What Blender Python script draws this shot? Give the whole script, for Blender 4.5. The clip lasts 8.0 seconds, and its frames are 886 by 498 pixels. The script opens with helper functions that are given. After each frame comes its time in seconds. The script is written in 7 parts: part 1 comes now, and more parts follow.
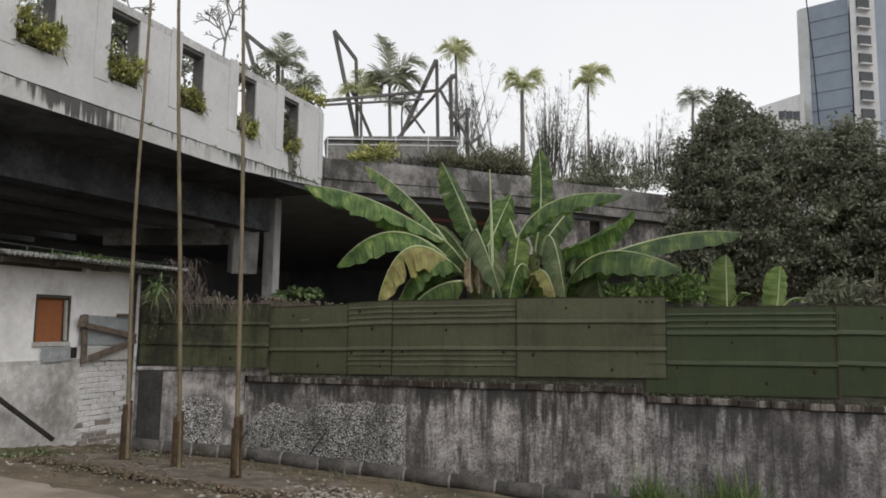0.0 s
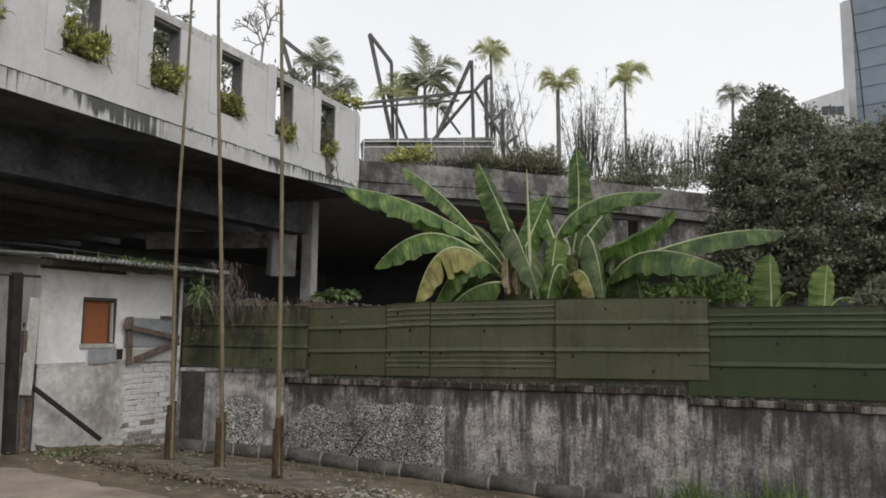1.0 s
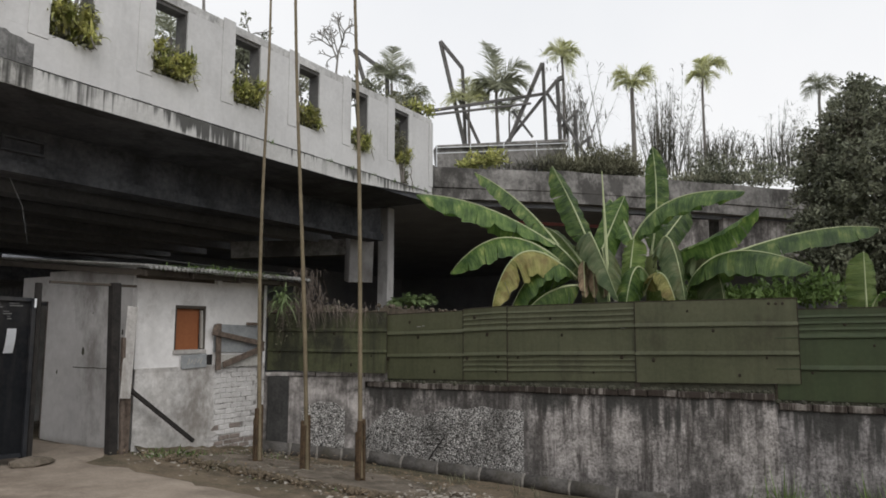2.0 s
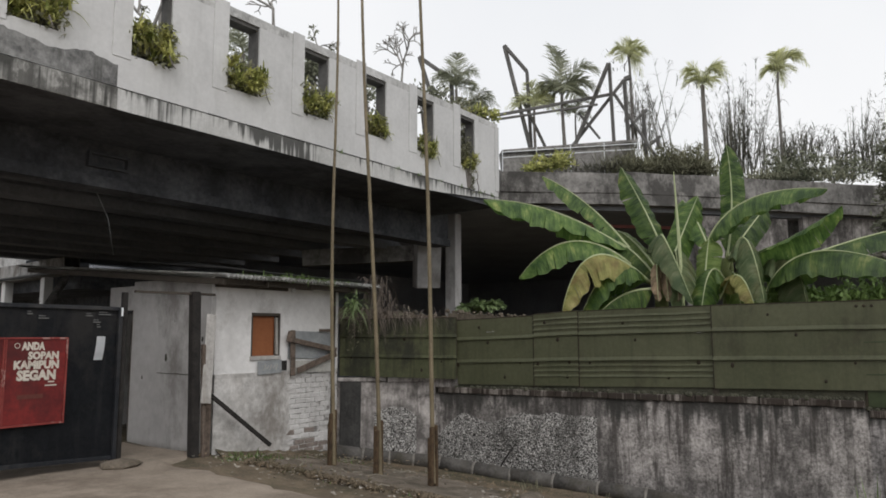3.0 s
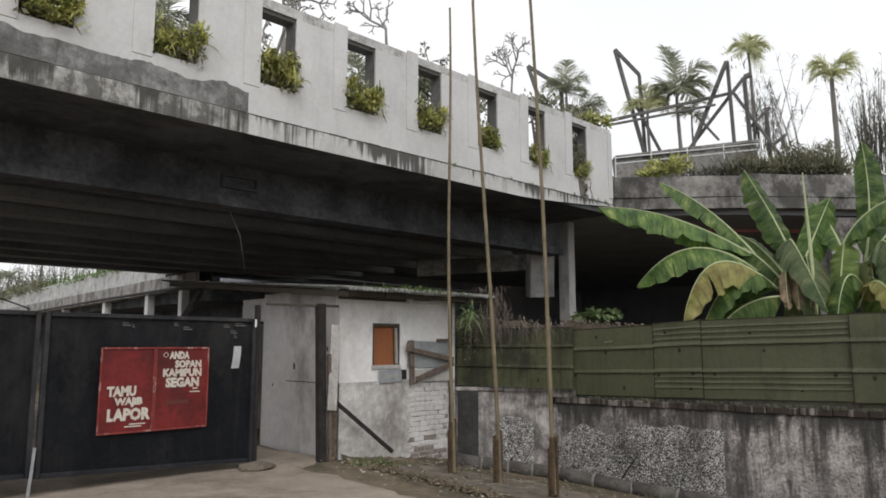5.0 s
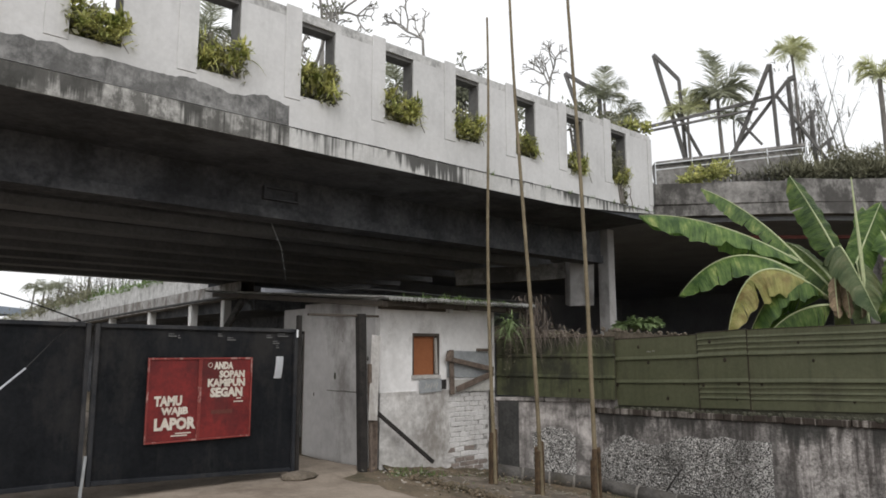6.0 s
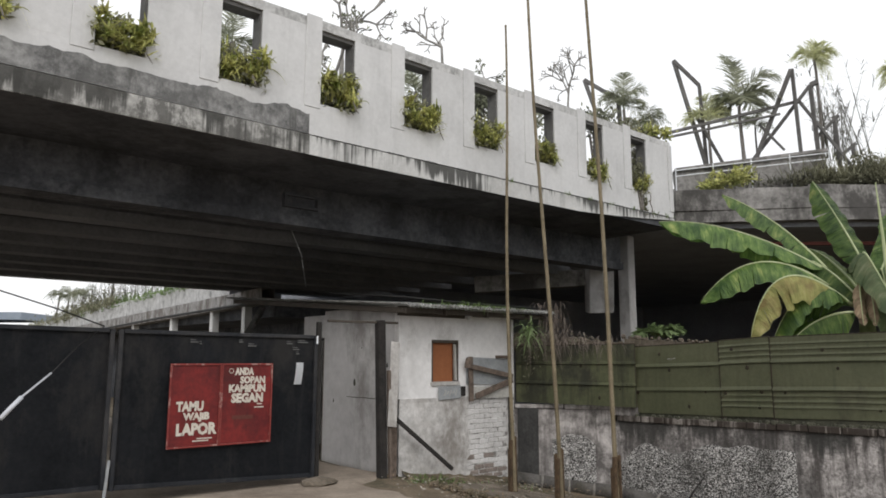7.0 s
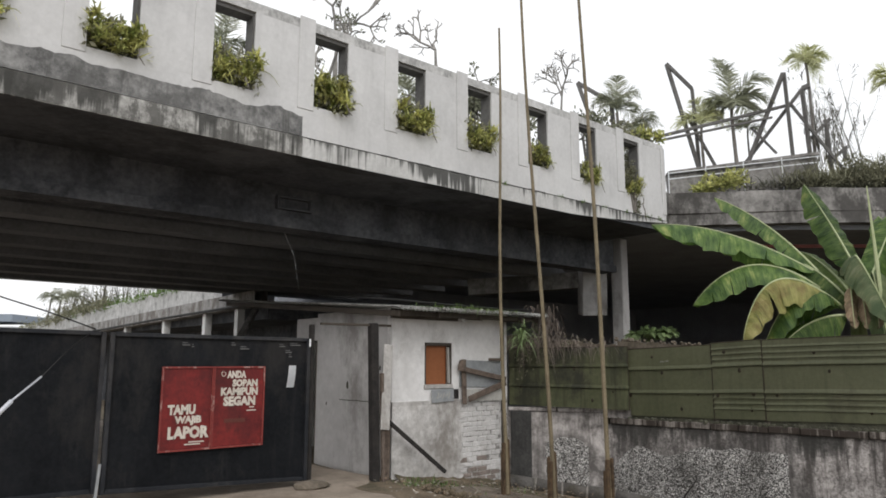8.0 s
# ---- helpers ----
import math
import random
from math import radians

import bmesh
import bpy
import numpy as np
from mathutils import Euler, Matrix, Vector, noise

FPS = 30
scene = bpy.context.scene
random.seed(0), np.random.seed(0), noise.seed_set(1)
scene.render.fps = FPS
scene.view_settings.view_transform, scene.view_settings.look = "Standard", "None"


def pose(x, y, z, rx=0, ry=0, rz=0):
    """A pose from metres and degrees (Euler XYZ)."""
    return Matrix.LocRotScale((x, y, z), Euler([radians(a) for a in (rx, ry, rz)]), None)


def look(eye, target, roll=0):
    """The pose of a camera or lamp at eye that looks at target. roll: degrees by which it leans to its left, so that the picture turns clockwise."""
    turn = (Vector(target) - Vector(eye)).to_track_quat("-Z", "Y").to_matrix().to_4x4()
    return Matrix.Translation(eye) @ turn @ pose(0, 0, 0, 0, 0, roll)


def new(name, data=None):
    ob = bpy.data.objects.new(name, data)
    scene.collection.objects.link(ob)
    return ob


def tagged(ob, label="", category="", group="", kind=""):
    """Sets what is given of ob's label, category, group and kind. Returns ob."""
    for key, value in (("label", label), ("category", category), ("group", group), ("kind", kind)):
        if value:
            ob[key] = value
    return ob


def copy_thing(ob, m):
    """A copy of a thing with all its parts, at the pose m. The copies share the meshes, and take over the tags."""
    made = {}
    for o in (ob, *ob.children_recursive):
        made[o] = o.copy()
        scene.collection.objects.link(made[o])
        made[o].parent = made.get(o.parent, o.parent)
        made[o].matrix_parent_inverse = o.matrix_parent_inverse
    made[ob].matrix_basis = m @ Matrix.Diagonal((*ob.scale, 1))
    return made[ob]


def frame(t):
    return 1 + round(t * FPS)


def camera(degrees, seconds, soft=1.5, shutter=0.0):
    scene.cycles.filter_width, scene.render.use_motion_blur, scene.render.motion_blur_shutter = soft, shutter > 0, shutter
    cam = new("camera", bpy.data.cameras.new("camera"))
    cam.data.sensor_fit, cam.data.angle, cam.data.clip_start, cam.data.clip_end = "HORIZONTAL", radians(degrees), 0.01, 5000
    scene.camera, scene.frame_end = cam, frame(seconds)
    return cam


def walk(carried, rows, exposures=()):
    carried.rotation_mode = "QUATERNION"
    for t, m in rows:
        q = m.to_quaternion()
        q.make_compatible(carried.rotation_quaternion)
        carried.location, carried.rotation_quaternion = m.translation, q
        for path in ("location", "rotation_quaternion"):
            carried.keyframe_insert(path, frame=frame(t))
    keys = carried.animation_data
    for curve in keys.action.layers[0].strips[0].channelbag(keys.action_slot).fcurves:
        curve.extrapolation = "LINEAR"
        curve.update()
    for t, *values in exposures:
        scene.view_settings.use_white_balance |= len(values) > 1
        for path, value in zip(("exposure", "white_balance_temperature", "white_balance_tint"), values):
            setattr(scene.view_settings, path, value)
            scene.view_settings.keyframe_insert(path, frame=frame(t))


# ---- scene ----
cam = camera(63.7, 8.0, soft=1.75)
# seconds, eye x y z, yaw, pitch, roll
ROWS = [
    (0, -0.599, 1.197, 1.653, -67.76, 6.18, 0.76),
    (0.5, -0.610, 1.225, 1.646, -67.21, 6.16, 0.93),
    (1, -0.594, 1.238, 1.652, -64.92, 6.26, 0.64),
    (1.5, -0.632, 1.231, 1.654, -61.92, 6.36, 0.36),
    (3, -0.679, 1.279, 1.668, -53.68, 6.92, -0.10),
    (3.5, -0.726, 1.286, 1.685, -51.28, 6.99, -0.28),
    (4, -0.758, 1.288, 1.683, -48.81, 7.25, -0.23),
    (4.5, -0.794, 1.264, 1.683, -46.68, 7.40, -0.12),
    (6, -0.846, 1.294, 1.720, -41.84, 8.24, -0.07),
    (6.5, -0.840, 1.278, 1.700, -40.74, 8.60, -0.11),
    (7, -0.856, 1.278, 1.709, -40.28, 8.82, 0.10),
    (7.5, -0.881, 1.253, 1.707, -40.35, 9.17, 0.05),
    (8, -0.848, 1.275, 1.721, -40.79, 8.98, 0.09),
]
walk(cam, [(t, pose(x, y, z, 90 + pitch, 0, yaw) @ pose(0, 0, 0, 0, 0, roll)) for t, x, y, z, yaw, pitch, roll in ROWS],
     exposures=[(0.0, -0.05), (1.5, -0.05), (3.0, -0.05), (4.5, 0.05), (6.0, 0.22), (8.0, 0.24)])

# ---- world and light: bright overcast sky, soft sun ----
world = bpy.data.worlds.new("overcast")
scene.world = world
world.use_nodes = True
wn, wl = world.node_tree.nodes, world.node_tree.links
wn.clear()
w_out, w_bg = wn.new("ShaderNodeOutputWorld"), wn.new("ShaderNodeBackground")
w_sky, w_mix, w_noise, w_ramp, w_cloud, w_tc = (wn.new("ShaderNodeTexSky"), wn.new("ShaderNodeMixRGB"), wn.new("ShaderNodeTexNoise"),
                                        wn.new("ShaderNodeValToRGB"), wn.new("ShaderNodeMixRGB"), wn.new("ShaderNodeTexCoord"))
w_sky.sky_type, w_sky.sun_disc, w_sky.sun_elevation, w_sky.sun_rotation = "NISHITA", False, radians(42), radians(217)
w_sky.dust_density, w_sky.air_density = 6.0, 1.5
w_noise.inputs["Scale"].default_value, w_noise.inputs["Detail"].default_value = 1.6, 5.0
w_ramp.color_ramp.elements[0].color, w_ramp.color_ramp.elements[0].position = (9.3, 9.45, 9.75, 1), 0.3
w_ramp.color_ramp.elements[1].color, w_ramp.color_ramp.elements[1].position = (10.5, 10.5, 10.6, 1), 0.7
wl.new(w_tc.outputs["Generated"], w_noise.inputs["Vector"])
wl.new(w_noise.outputs["Fac"], w_ramp.inputs["Fac"])
w_cloud.inputs["Fac"].default_value = 0.93
wl.new(w_sky.outputs[0], w_cloud.inputs[1])
wl.new(w_ramp.outputs["Color"], w_cloud.inputs[2])
wl.new(w_cloud.outputs[0], w_bg.inputs["Color"])
w_bg.inputs["Strength"].default_value = 0.1
wl.new(w_bg.outputs[0], w_out.inputs[0])
sun = new("sun", bpy.data.lights.new("sun", "SUN"))
sun.data.energy, sun.data.angle, sun.data.color = 0.9, radians(30), (1.0, 0.98, 0.955)
sun.matrix_world = look((-14, -17, 21), (0, 2, 0))

# ---- materials ----
def mat(name, low, high, rough=0.85, grain=40.0, patch=1.5, bump=0.15, metal=0.0, streak=0.0, streak_col=(0.05, 0.05, 0.045), spec=0.4,
        patch_w=0.6, trans=0.0, rand=0.0, streak_lo=0.5, streak_hi=0.72, z_scale=0.35,
        sx=5.0, mould=0.0, mould_scale=2.2, mould_lo=0.52, mould_hi=0.66, mould_col=(0.04, 0.038, 0.034), lo=0.34, hi=0.66, drip=None):
    """Two scales of variation between low and high, optional vertical run-off stains, fine relief."""
    m = bpy.data.materials.new(name)
    m.use_nodes = True
    n, l = m.node_tree.nodes, m.node_tree.links
    b = n["Principled BSDF"]
    tc = n.new("ShaderNodeNewGeometry")
    big, fine = n.new("ShaderNodeTexNoise"), n.new("ShaderNodeTexNoise")
    for t, s, d in ((big, patch, 6.0), (fine, grain, 8.0)):
        t.inputs["Scale"].default_value, t.inputs["Detail"].default_value, t.inputs["Roughness"].default_value = s, d, 0.65
        l.new(tc.outputs["Position"], t.inputs["Vector"])
    blend = n.new("ShaderNodeMath")
    blend.operation = "MULTIPLY_ADD"
    blend.inputs[1].default_value = patch_w
    scaled = n.new("ShaderNodeMath")
    scaled.operation = "MULTIPLY"
    scaled.inputs[1].default_value = 1 - patch_w
    l.new(fine.outputs["Fac"], scaled.inputs[0])
    l.new(big.outputs["Fac"], blend.inputs[0])
    l.new(scaled.outputs[0], blend.inputs[2])
    ramp = n.new("ShaderNodeValToRGB")
    ramp.color_ramp.elements[0].position, ramp.color_ramp.elements[1].position = lo, hi
    ramp.color_ramp.elements[0].color, ramp.color_ramp.elements[1].color = (*low, 1), (*high, 1)
    l.new(blend.outputs[0], ramp.inputs["Fac"])
    col = ramp.outputs["Color"]
    if streak:
        mp, sn = n.new("ShaderNodeMapping"), n.new("ShaderNodeTexNoise")
        mp.inputs["Scale"].default_value = (sx, sx, z_scale)
        l.new(tc.outputs["Position"], mp.inputs["Vector"])
        sn.inputs["Scale"].default_value, sn.inputs["Detail"].default_value, sn.inputs["Roughness"].default_value = 1.0, 6.0, 0.7
        l.new(mp.outputs[0], sn.inputs["Vector"])
        sr = n.new("ShaderNodeMapRange")
        sr.inputs[1].default_value, sr.inputs[2].default_value, sr.inputs[4].default_value = streak_lo, streak_hi, streak
        l.new(sn.outputs["Fac"], sr.inputs[0])
        mx = n.new("ShaderNodeMixRGB")
        mx.inputs[2].default_value = (*streak_col, 1)
        l.new(sr.outputs[0], mx.inputs["Fac"])
        l.new(col, mx.inputs[1])
        col = mx.outputs[0]
    if drip:
        # dirt washed down from a joint at height drip[0], in clusters, thinning out over about drip[1] metres
        mh, nh, nl, sep = n.new("ShaderNodeMapping"), n.new("ShaderNodeTexNoise"), n.new("ShaderNodeTexNoise"), n.new("ShaderNodeSeparateXYZ")
        fine_x = drip[3] if len(drip) > 3 else 19.0
        mh.inputs["Scale"].default_value = (fine_x, fine_x, 0.5)
        l.new(tc.outputs["Position"], mh.inputs["Vector"])
        l.new(mh.outputs[0], nh.inputs["Vector"])
        nh.inputs["Scale"].default_value, nh.inputs["Detail"].default_value = 1.0, 4.0
        l.new(tc.outputs["Position"], nl.inputs["Vector"])
        nl.inputs["Scale"].default_value, nl.inputs["Detail"].default_value = 0.9, 3.0
        l.new(tc.outputs["Position"], sep.inputs[0])
        dz = n.new("ShaderNodeMapRange")
        dz.inputs[1].default_value, dz.inputs[2].default_value, dz.inputs[3].default_value, dz.inputs[4].default_value = drip[0] - drip[1], drip[0], -0.22, 0.06
        dz.clamp = False
        l.new(sep.outputs["Z"], dz.inputs[0])
        s1, s2, dr, dm = n.new("ShaderNodeMath"), n.new("ShaderNodeMath"), n.new("ShaderNodeMapRange"), n.new("ShaderNodeMixRGB")
        s1.operation, s2.operation = "MULTIPLY_ADD", "ADD"
        s1.inputs[1].default_value = 1.5
        l.new(nl.outputs["Fac"], s1.inputs[0])
        l.new(nh.outputs["Fac"], s1.inputs[2])
        l.new(s1.outputs[0], s2.inputs[0])
        l.new(dz.outputs[0], s2.inputs[1])
        dr.inputs[1].default_value, dr.inputs[2].default_value, dr.inputs[4].default_value = 1.07, 1.26, 0.88
        clean = n.new("ShaderNodeMapRange")   # little dirt past the middle of the span
        clean.inputs[1].default_value, clean.inputs[2].default_value, clean.inputs[4].default_value = 7.9, 9.4, drip[2] if len(drip) > 2 else 0.16
        l.new(sep.outputs["X"], clean.inputs[0])
        s3 = n.new("ShaderNodeMath")
        s3.operation = "SUBTRACT"
        l.new(s2.outputs[0], s3.inputs[0])
        l.new(clean.outputs[0], s3.inputs[1])
        l.new(s3.outputs[0], dr.inputs[0])
        dm.inputs[2].default_value = (0.035, 0.035, 0.032, 1)
        l.new(dr.outputs[0], dm.inputs["Fac"])
        l.new(col, dm.inputs[1])
        col = dm.outputs[0]
    if mould:
        mn, mm, mo = n.new("ShaderNodeTexNoise"), n.new("ShaderNodeMapRange"), n.new("ShaderNodeMixRGB")
        mn.inputs["Scale"].default_value, mn.inputs["Detail"].default_value, mn.inputs["Roughness"].default_value = mould_scale, 9.0, 0.72
        mp2 = n.new("ShaderNodeMapping")
        mp2.inputs["Location"].default_value, mp2.inputs["Scale"].default_value = (7.3, 2.1, 4.4), (1, 1, 0.6)
        l.new(tc.outputs["Position"], mp2.inputs["Vector"])
        l.new(mp2.outputs[0], mn.inputs["Vector"])
        mm.inputs[1].default_value, mm.inputs[2].default_value, mm.inputs[4].default_value = mould_lo, mould_hi, mould
        l.new(mn.outputs["Fac"], mm.inputs[0])
        mo.inputs[2].default_value = (*mould_col, 1)
        l.new(mm.outputs[0], mo.inputs["Fac"])
        l.new(col, mo.inputs[1])
        col = mo.outputs[0]
    if rand:
        oi, mr, hv = n.new("ShaderNodeNewGeometry"), n.new("ShaderNodeMapRange"), n.new("ShaderNodeHueSaturation")
        mr.inputs[3].default_value, mr.inputs[4].default_value = 1 - rand, 1 + rand
        l.new(oi.outputs["Random Per Island"], mr.inputs[0])
        l.new(mr.outputs[0], hv.inputs["Value"])
        l.new(col, hv.inputs["Color"])
        col = hv.outputs[0]
    l.new(col, b.inputs["Base Color"])
    b.inputs["Roughness"].default_value, b.inputs["Metallic"].default_value = rough, metal
    b.inputs["Specular IOR Level"].default_value = spec
    if bump:
        bp = n.new("ShaderNodeBump")
        bp.inputs["Strength"].default_value, bp.inputs["Distance"].default_value = bump, 0.03
        l.new(blend.outputs[0], bp.inputs["Height"])
        l.new(bp.outputs[0], b.inputs["Normal"])
    if trans:
        b.inputs["Transmission Weight"].default_value = 0.0
        tr, ad = n.new("ShaderNodeBsdfTranslucent"), n.new("ShaderNodeMixShader")
        l.new(col, tr.inputs["Color"])
        ad.inputs[0].default_value = trans
        l.new(b.outputs[0], ad.inputs[1])
        l.new(tr.outputs[0], ad.inputs[2])
        l.new(ad.outputs[0], n["Material Output"].inputs[0])
    return m


M_DIRT = mat("dirt", (0.055, 0.043, 0.029), (0.23, 0.18, 0.125), 0.95, 34, 1.8, 0.7, mould=0.75, mould_scale=1.3, mould_lo=0.46, mould_hi=0.6, mould_col=(0.05, 0.05, 0.026))
M_ROAD = mat("road_concrete", (0.2, 0.165, 0.132), (0.4, 0.335, 0.272), 0.92, 35, 1.6, 0.35, mould=0.6, mould_scale=1.2, mould_col=(0.12, 0.092, 0.068), mould_lo=0.47, mould_hi=0.64)
M_SLAB = mat("worn_slab", (0.075, 0.062, 0.047), (0.24, 0.2, 0.16), 0.92, 30, 2.5, 0.6, mould=0.75, mould_scale=2.5, mould_lo=0.48, mould_hi=0.62, mould_col=(0.06, 0.05, 0.034))
M_WALL = mat("stained_plaster", (0.118, 0.109, 0.103), (0.525, 0.49, 0.472), 0.92, 24, 4.2, 0.6, patch_w=0.42, lo=0.39, hi=0.6, streak=0.88, streak_col=(0.058, 0.051, 0.047), streak_lo=0.47, streak_hi=0.61, z_scale=0.6, sx=5.5, mould=0.82, mould_scale=0.95, mould_lo=0.47, mould_hi=0.61, mould_col=(0.05, 0.046, 0.043), drip=(0.68, 0.45, 0.11, 9.0))
M_WALLEND = mat("pale_stained_plaster", (0.118, 0.109, 0.103), (0.525, 0.49, 0.472), 0.92, 14, 3.0, 0.4, patch_w=0.72, lo=0.39, hi=0.6, streak=0.6, streak_col=(0.058, 0.051, 0.047), streak_lo=0.47, streak_hi=0.61, z_scale=0.6, sx=5.5, mould=0.82, mould_scale=0.95, mould_lo=0.47, mould_hi=0.61, mould_col=(0.05, 0.046, 0.043))
M_ROUGH = mat("pebble_dash", (0.018, 0.017, 0.015), (0.7, 0.68, 0.655), 0.95, 50, 14.0, 1.0, patch_w=0.2, lo=0.45, hi=0.58, mould=0.7, mould_scale=1.3, mould_lo=0.46, mould_hi=0.62, mould_col=(0.05, 0.047, 0.042))
M_CAP = mat("sooty_cap", (0.06, 0.05, 0.042), (0.33, 0.3, 0.275), 0.9, 30, 5.0, 0.5, streak=0.94, streak_col=(0.028, 0.02, 0.015), streak_lo=0.42, streak_hi=0.52, z_scale=0.4, sx=5.0, mould=0.5, mould_scale=2.0)
M_DARKMORTAR = mat("dark_mortar", (0.02, 0.02, 0.016), (0.1, 0.1, 0.07), 0.95, 40, 3.0, 0.7)
M_SHEET = mat("green_sheet", (0.114, 0.125, 0.068), (0.2, 0.207, 0.125), 0.42, 18, 0.8, 0.05, spec=0.5, streak=0.45, streak_col=(0.068, 0.07, 0.038), streak_lo=0.5, streak_hi=0.72, mould=0.55, mould_scale=2.2, mould_lo=0.54, mould_hi=0.7, mould_col=(0.07, 0.062, 0.04))
M_SHEET2 = mat("brighter_green_sheet", (0.058, 0.085, 0.037), (0.102, 0.134, 0.064), 0.4, 18, 0.6, 0.05, spec=0.5, streak=0.5, streak_col=(0.05, 0.06, 0.033), streak_lo=0.48, mould=0.6, mould_scale=1.0, mould_lo=0.48, mould_col=(0.085, 0.095, 0.045))
M_RUST = mat("rust_spot", (0.02, 0.018, 0.012), (0.06, 0.045, 0.03), 0.9, 60, 9, 0.3)
M_WHITE = mat("aged_white_paint", (0.53, 0.53, 0.53), (0.675, 0.675, 0.675), 0.85, 14, 0.9, 0.06, streak=0.3, streak_col=(0.33, 0.33, 0.33), streak_lo=0.5, streak_hi=0.8, mould=0.25, mould_scale=1.2, mould_col=(0.3, 0.3, 0.3))
M_COPING = mat("grimy_coping", (0.36, 0.36, 0.355), (0.66, 0.66, 0.655), 0.88, 20, 2.5, 0.2, streak=0.3, streak_col=(0.3, 0.3, 0.295), sx=4.0, z_scale=1.5, mould=0.7, mould_scale=3.4, mould_lo=0.52, mould_hi=0.64, mould_col=(0.17, 0.17, 0.165))
M_BAND = mat("stained_band", (0.42, 0.42, 0.41), (0.64, 0.64, 0.63), 0.88, 20, 1.6, 0.15, streak=0.35, streak_col=(0.2, 0.2, 0.195), streak_lo=0.52, streak_hi=0.66, z_scale=0.5, sx=6.0, drip=(4.95, 0.3))
M_BARE = mat("bare_cement", (0.1, 0.1, 0.1), (0.34, 0.34, 0.335), 0.9, 12, 2.6, 0.35, lo=0.4, hi=0.62, streak=0.6, streak_col=(0.06, 0.06, 0.056), streak_lo=0.55, streak_hi=0.64, sx=4.0, mould=0.7, mould_scale=1.7, mould_lo=0.48, mould_hi=0.58, mould_col=(0.095, 0.095, 0.093))
M_CONC = mat("weathered_concrete", (0.12, 0.115, 0.11), (0.37, 0.357, 0.342), 0.9, 10, 1.3, 0.3, lo=0.38, hi=0.62, streak=0.65, streak_col=(0.07, 0.066, 0.06), streak_lo=0.5, streak_hi=0.64, sx=1.6, z_scale=0.7, mould=0.85, mould_scale=0.75, mould_lo=0.49, mould_hi=0.57, mould_col=(0.055, 0.052, 0.049))
M_RUSTRED = mat("rusty_red_steel", (0.07, 0.02, 0.015), (0.14, 0.04, 0.03), 0.8, 20, 3, 0.1)
# Cool tint of the under-deck shade is put into these four greys.
M_BLUEGREY = mat("blue_grey_concrete", (0.14, 0.145, 0.158), (0.28, 0.288, 0.305), 0.95, 14, 0.8, 0.2)
M_GIRDER = mat("shade_dark_concrete", (0.05, 0.053, 0.061), (0.175, 0.181, 0.196), 0.92, 10, 1.3, 0.25, lo=0.4, hi=0.64, mould=0.6, mould_scale=1.1, mould_lo=0.46, mould_hi=0.62, mould_col=(0.03, 0.031, 0.035))
# Darkened to carry the shade beneath the deck edge.
M_SOFFIT = mat("shade_dark_soffit", (0.05, 0.053, 0.061), (0.14, 0.145, 0.157), 0.95, 10, 1.0, 0.2, mould=0.7, mould_scale=0.9, mould_lo=0.46, mould_hi=0.62, mould_col=(0.028, 0.028, 0.029))
# Bluish grey stands for the cool shade deep in the undercroft.
M_UNDER = mat("shade_blue_undercroft", (0.2, 0.21, 0.235), (0.36, 0.37, 0.4), 0.95, 10, 0.8, 0.2)
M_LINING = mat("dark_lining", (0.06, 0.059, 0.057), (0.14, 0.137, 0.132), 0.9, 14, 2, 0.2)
M_SHACK = mat("shack_whitewash", (0.6, 0.592, 0.588), (0.82, 0.812, 0.808), 0.9, 10, 1.2, 0.14, streak=0.35, streak_col=(0.4, 0.39, 0.38), z_scale=1.1, sx=1.8, mould=0.5, mould_scale=1.1, mould_lo=0.55, mould_col=(0.3, 0.28, 0.26))
M_SHACKLOW = mat("peeling_lower_wall", (0.34, 0.327, 0.315), (0.73, 0.716, 0.702), 0.92, 12, 1.8, 0.35, lo=0.38, hi=0.62, streak=0.55, streak_col=(0.25, 0.225, 0.2), z_scale=0.9, sx=2.2, mould=0.65, mould_scale=1.25, mould_lo=0.52, mould_hi=0.62, mould_col=(0.18, 0.16, 0.14))
M_BAREBAND = mat("bare_cement_band", (0.16, 0.158, 0.15), (0.5, 0.495, 0.475), 0.9, 14, 2.8, 0.3, lo=0.38, hi=0.62, streak=0.6, streak_col=(0.06, 0.06, 0.055), streak_lo=0.54, streak_hi=0.62, sx=6.0, mould=0.85, mould_scale=3.4, mould_lo=0.49, mould_hi=0.57, mould_col=(0.1, 0.098, 0.092), drip=(4.95, 0.34))
M_LEDGE = mat("rain_striped_ledge", (0.18, 0.175, 0.168), (0.45, 0.44, 0.43), 0.9, 10, 2, 0.2, streak=0.75, streak_col=(0.08, 0.076, 0.07), streak_lo=0.5, streak_hi=0.62, sx=2.6, z_scale=0.8, mould=0.75, mould_scale=1.6, mould_lo=0.5, mould_hi=0.6, mould_col=(0.12, 0.1, 0.085))
M_COLUMN = mat("white_column", (0.66, 0.66, 0.65), (0.82, 0.82, 0.81), 0.9, 16, 1.5, 0.1, streak=0.3, streak_col=(0.4, 0.39, 0.38))
M_BLACKSTAIN = mat("rain_blackened_plaster", (0.022, 0.022, 0.021), (0.075, 0.073, 0.07), 0.95, 20, 2.5, 0.4, streak=0.6, streak_col=(0.02, 0.02, 0.02))
M_STAIN = mat("run_off_dirt", (0.035, 0.035, 0.033), (0.12, 0.12, 0.115), 0.95, 30, 6, 0.1)
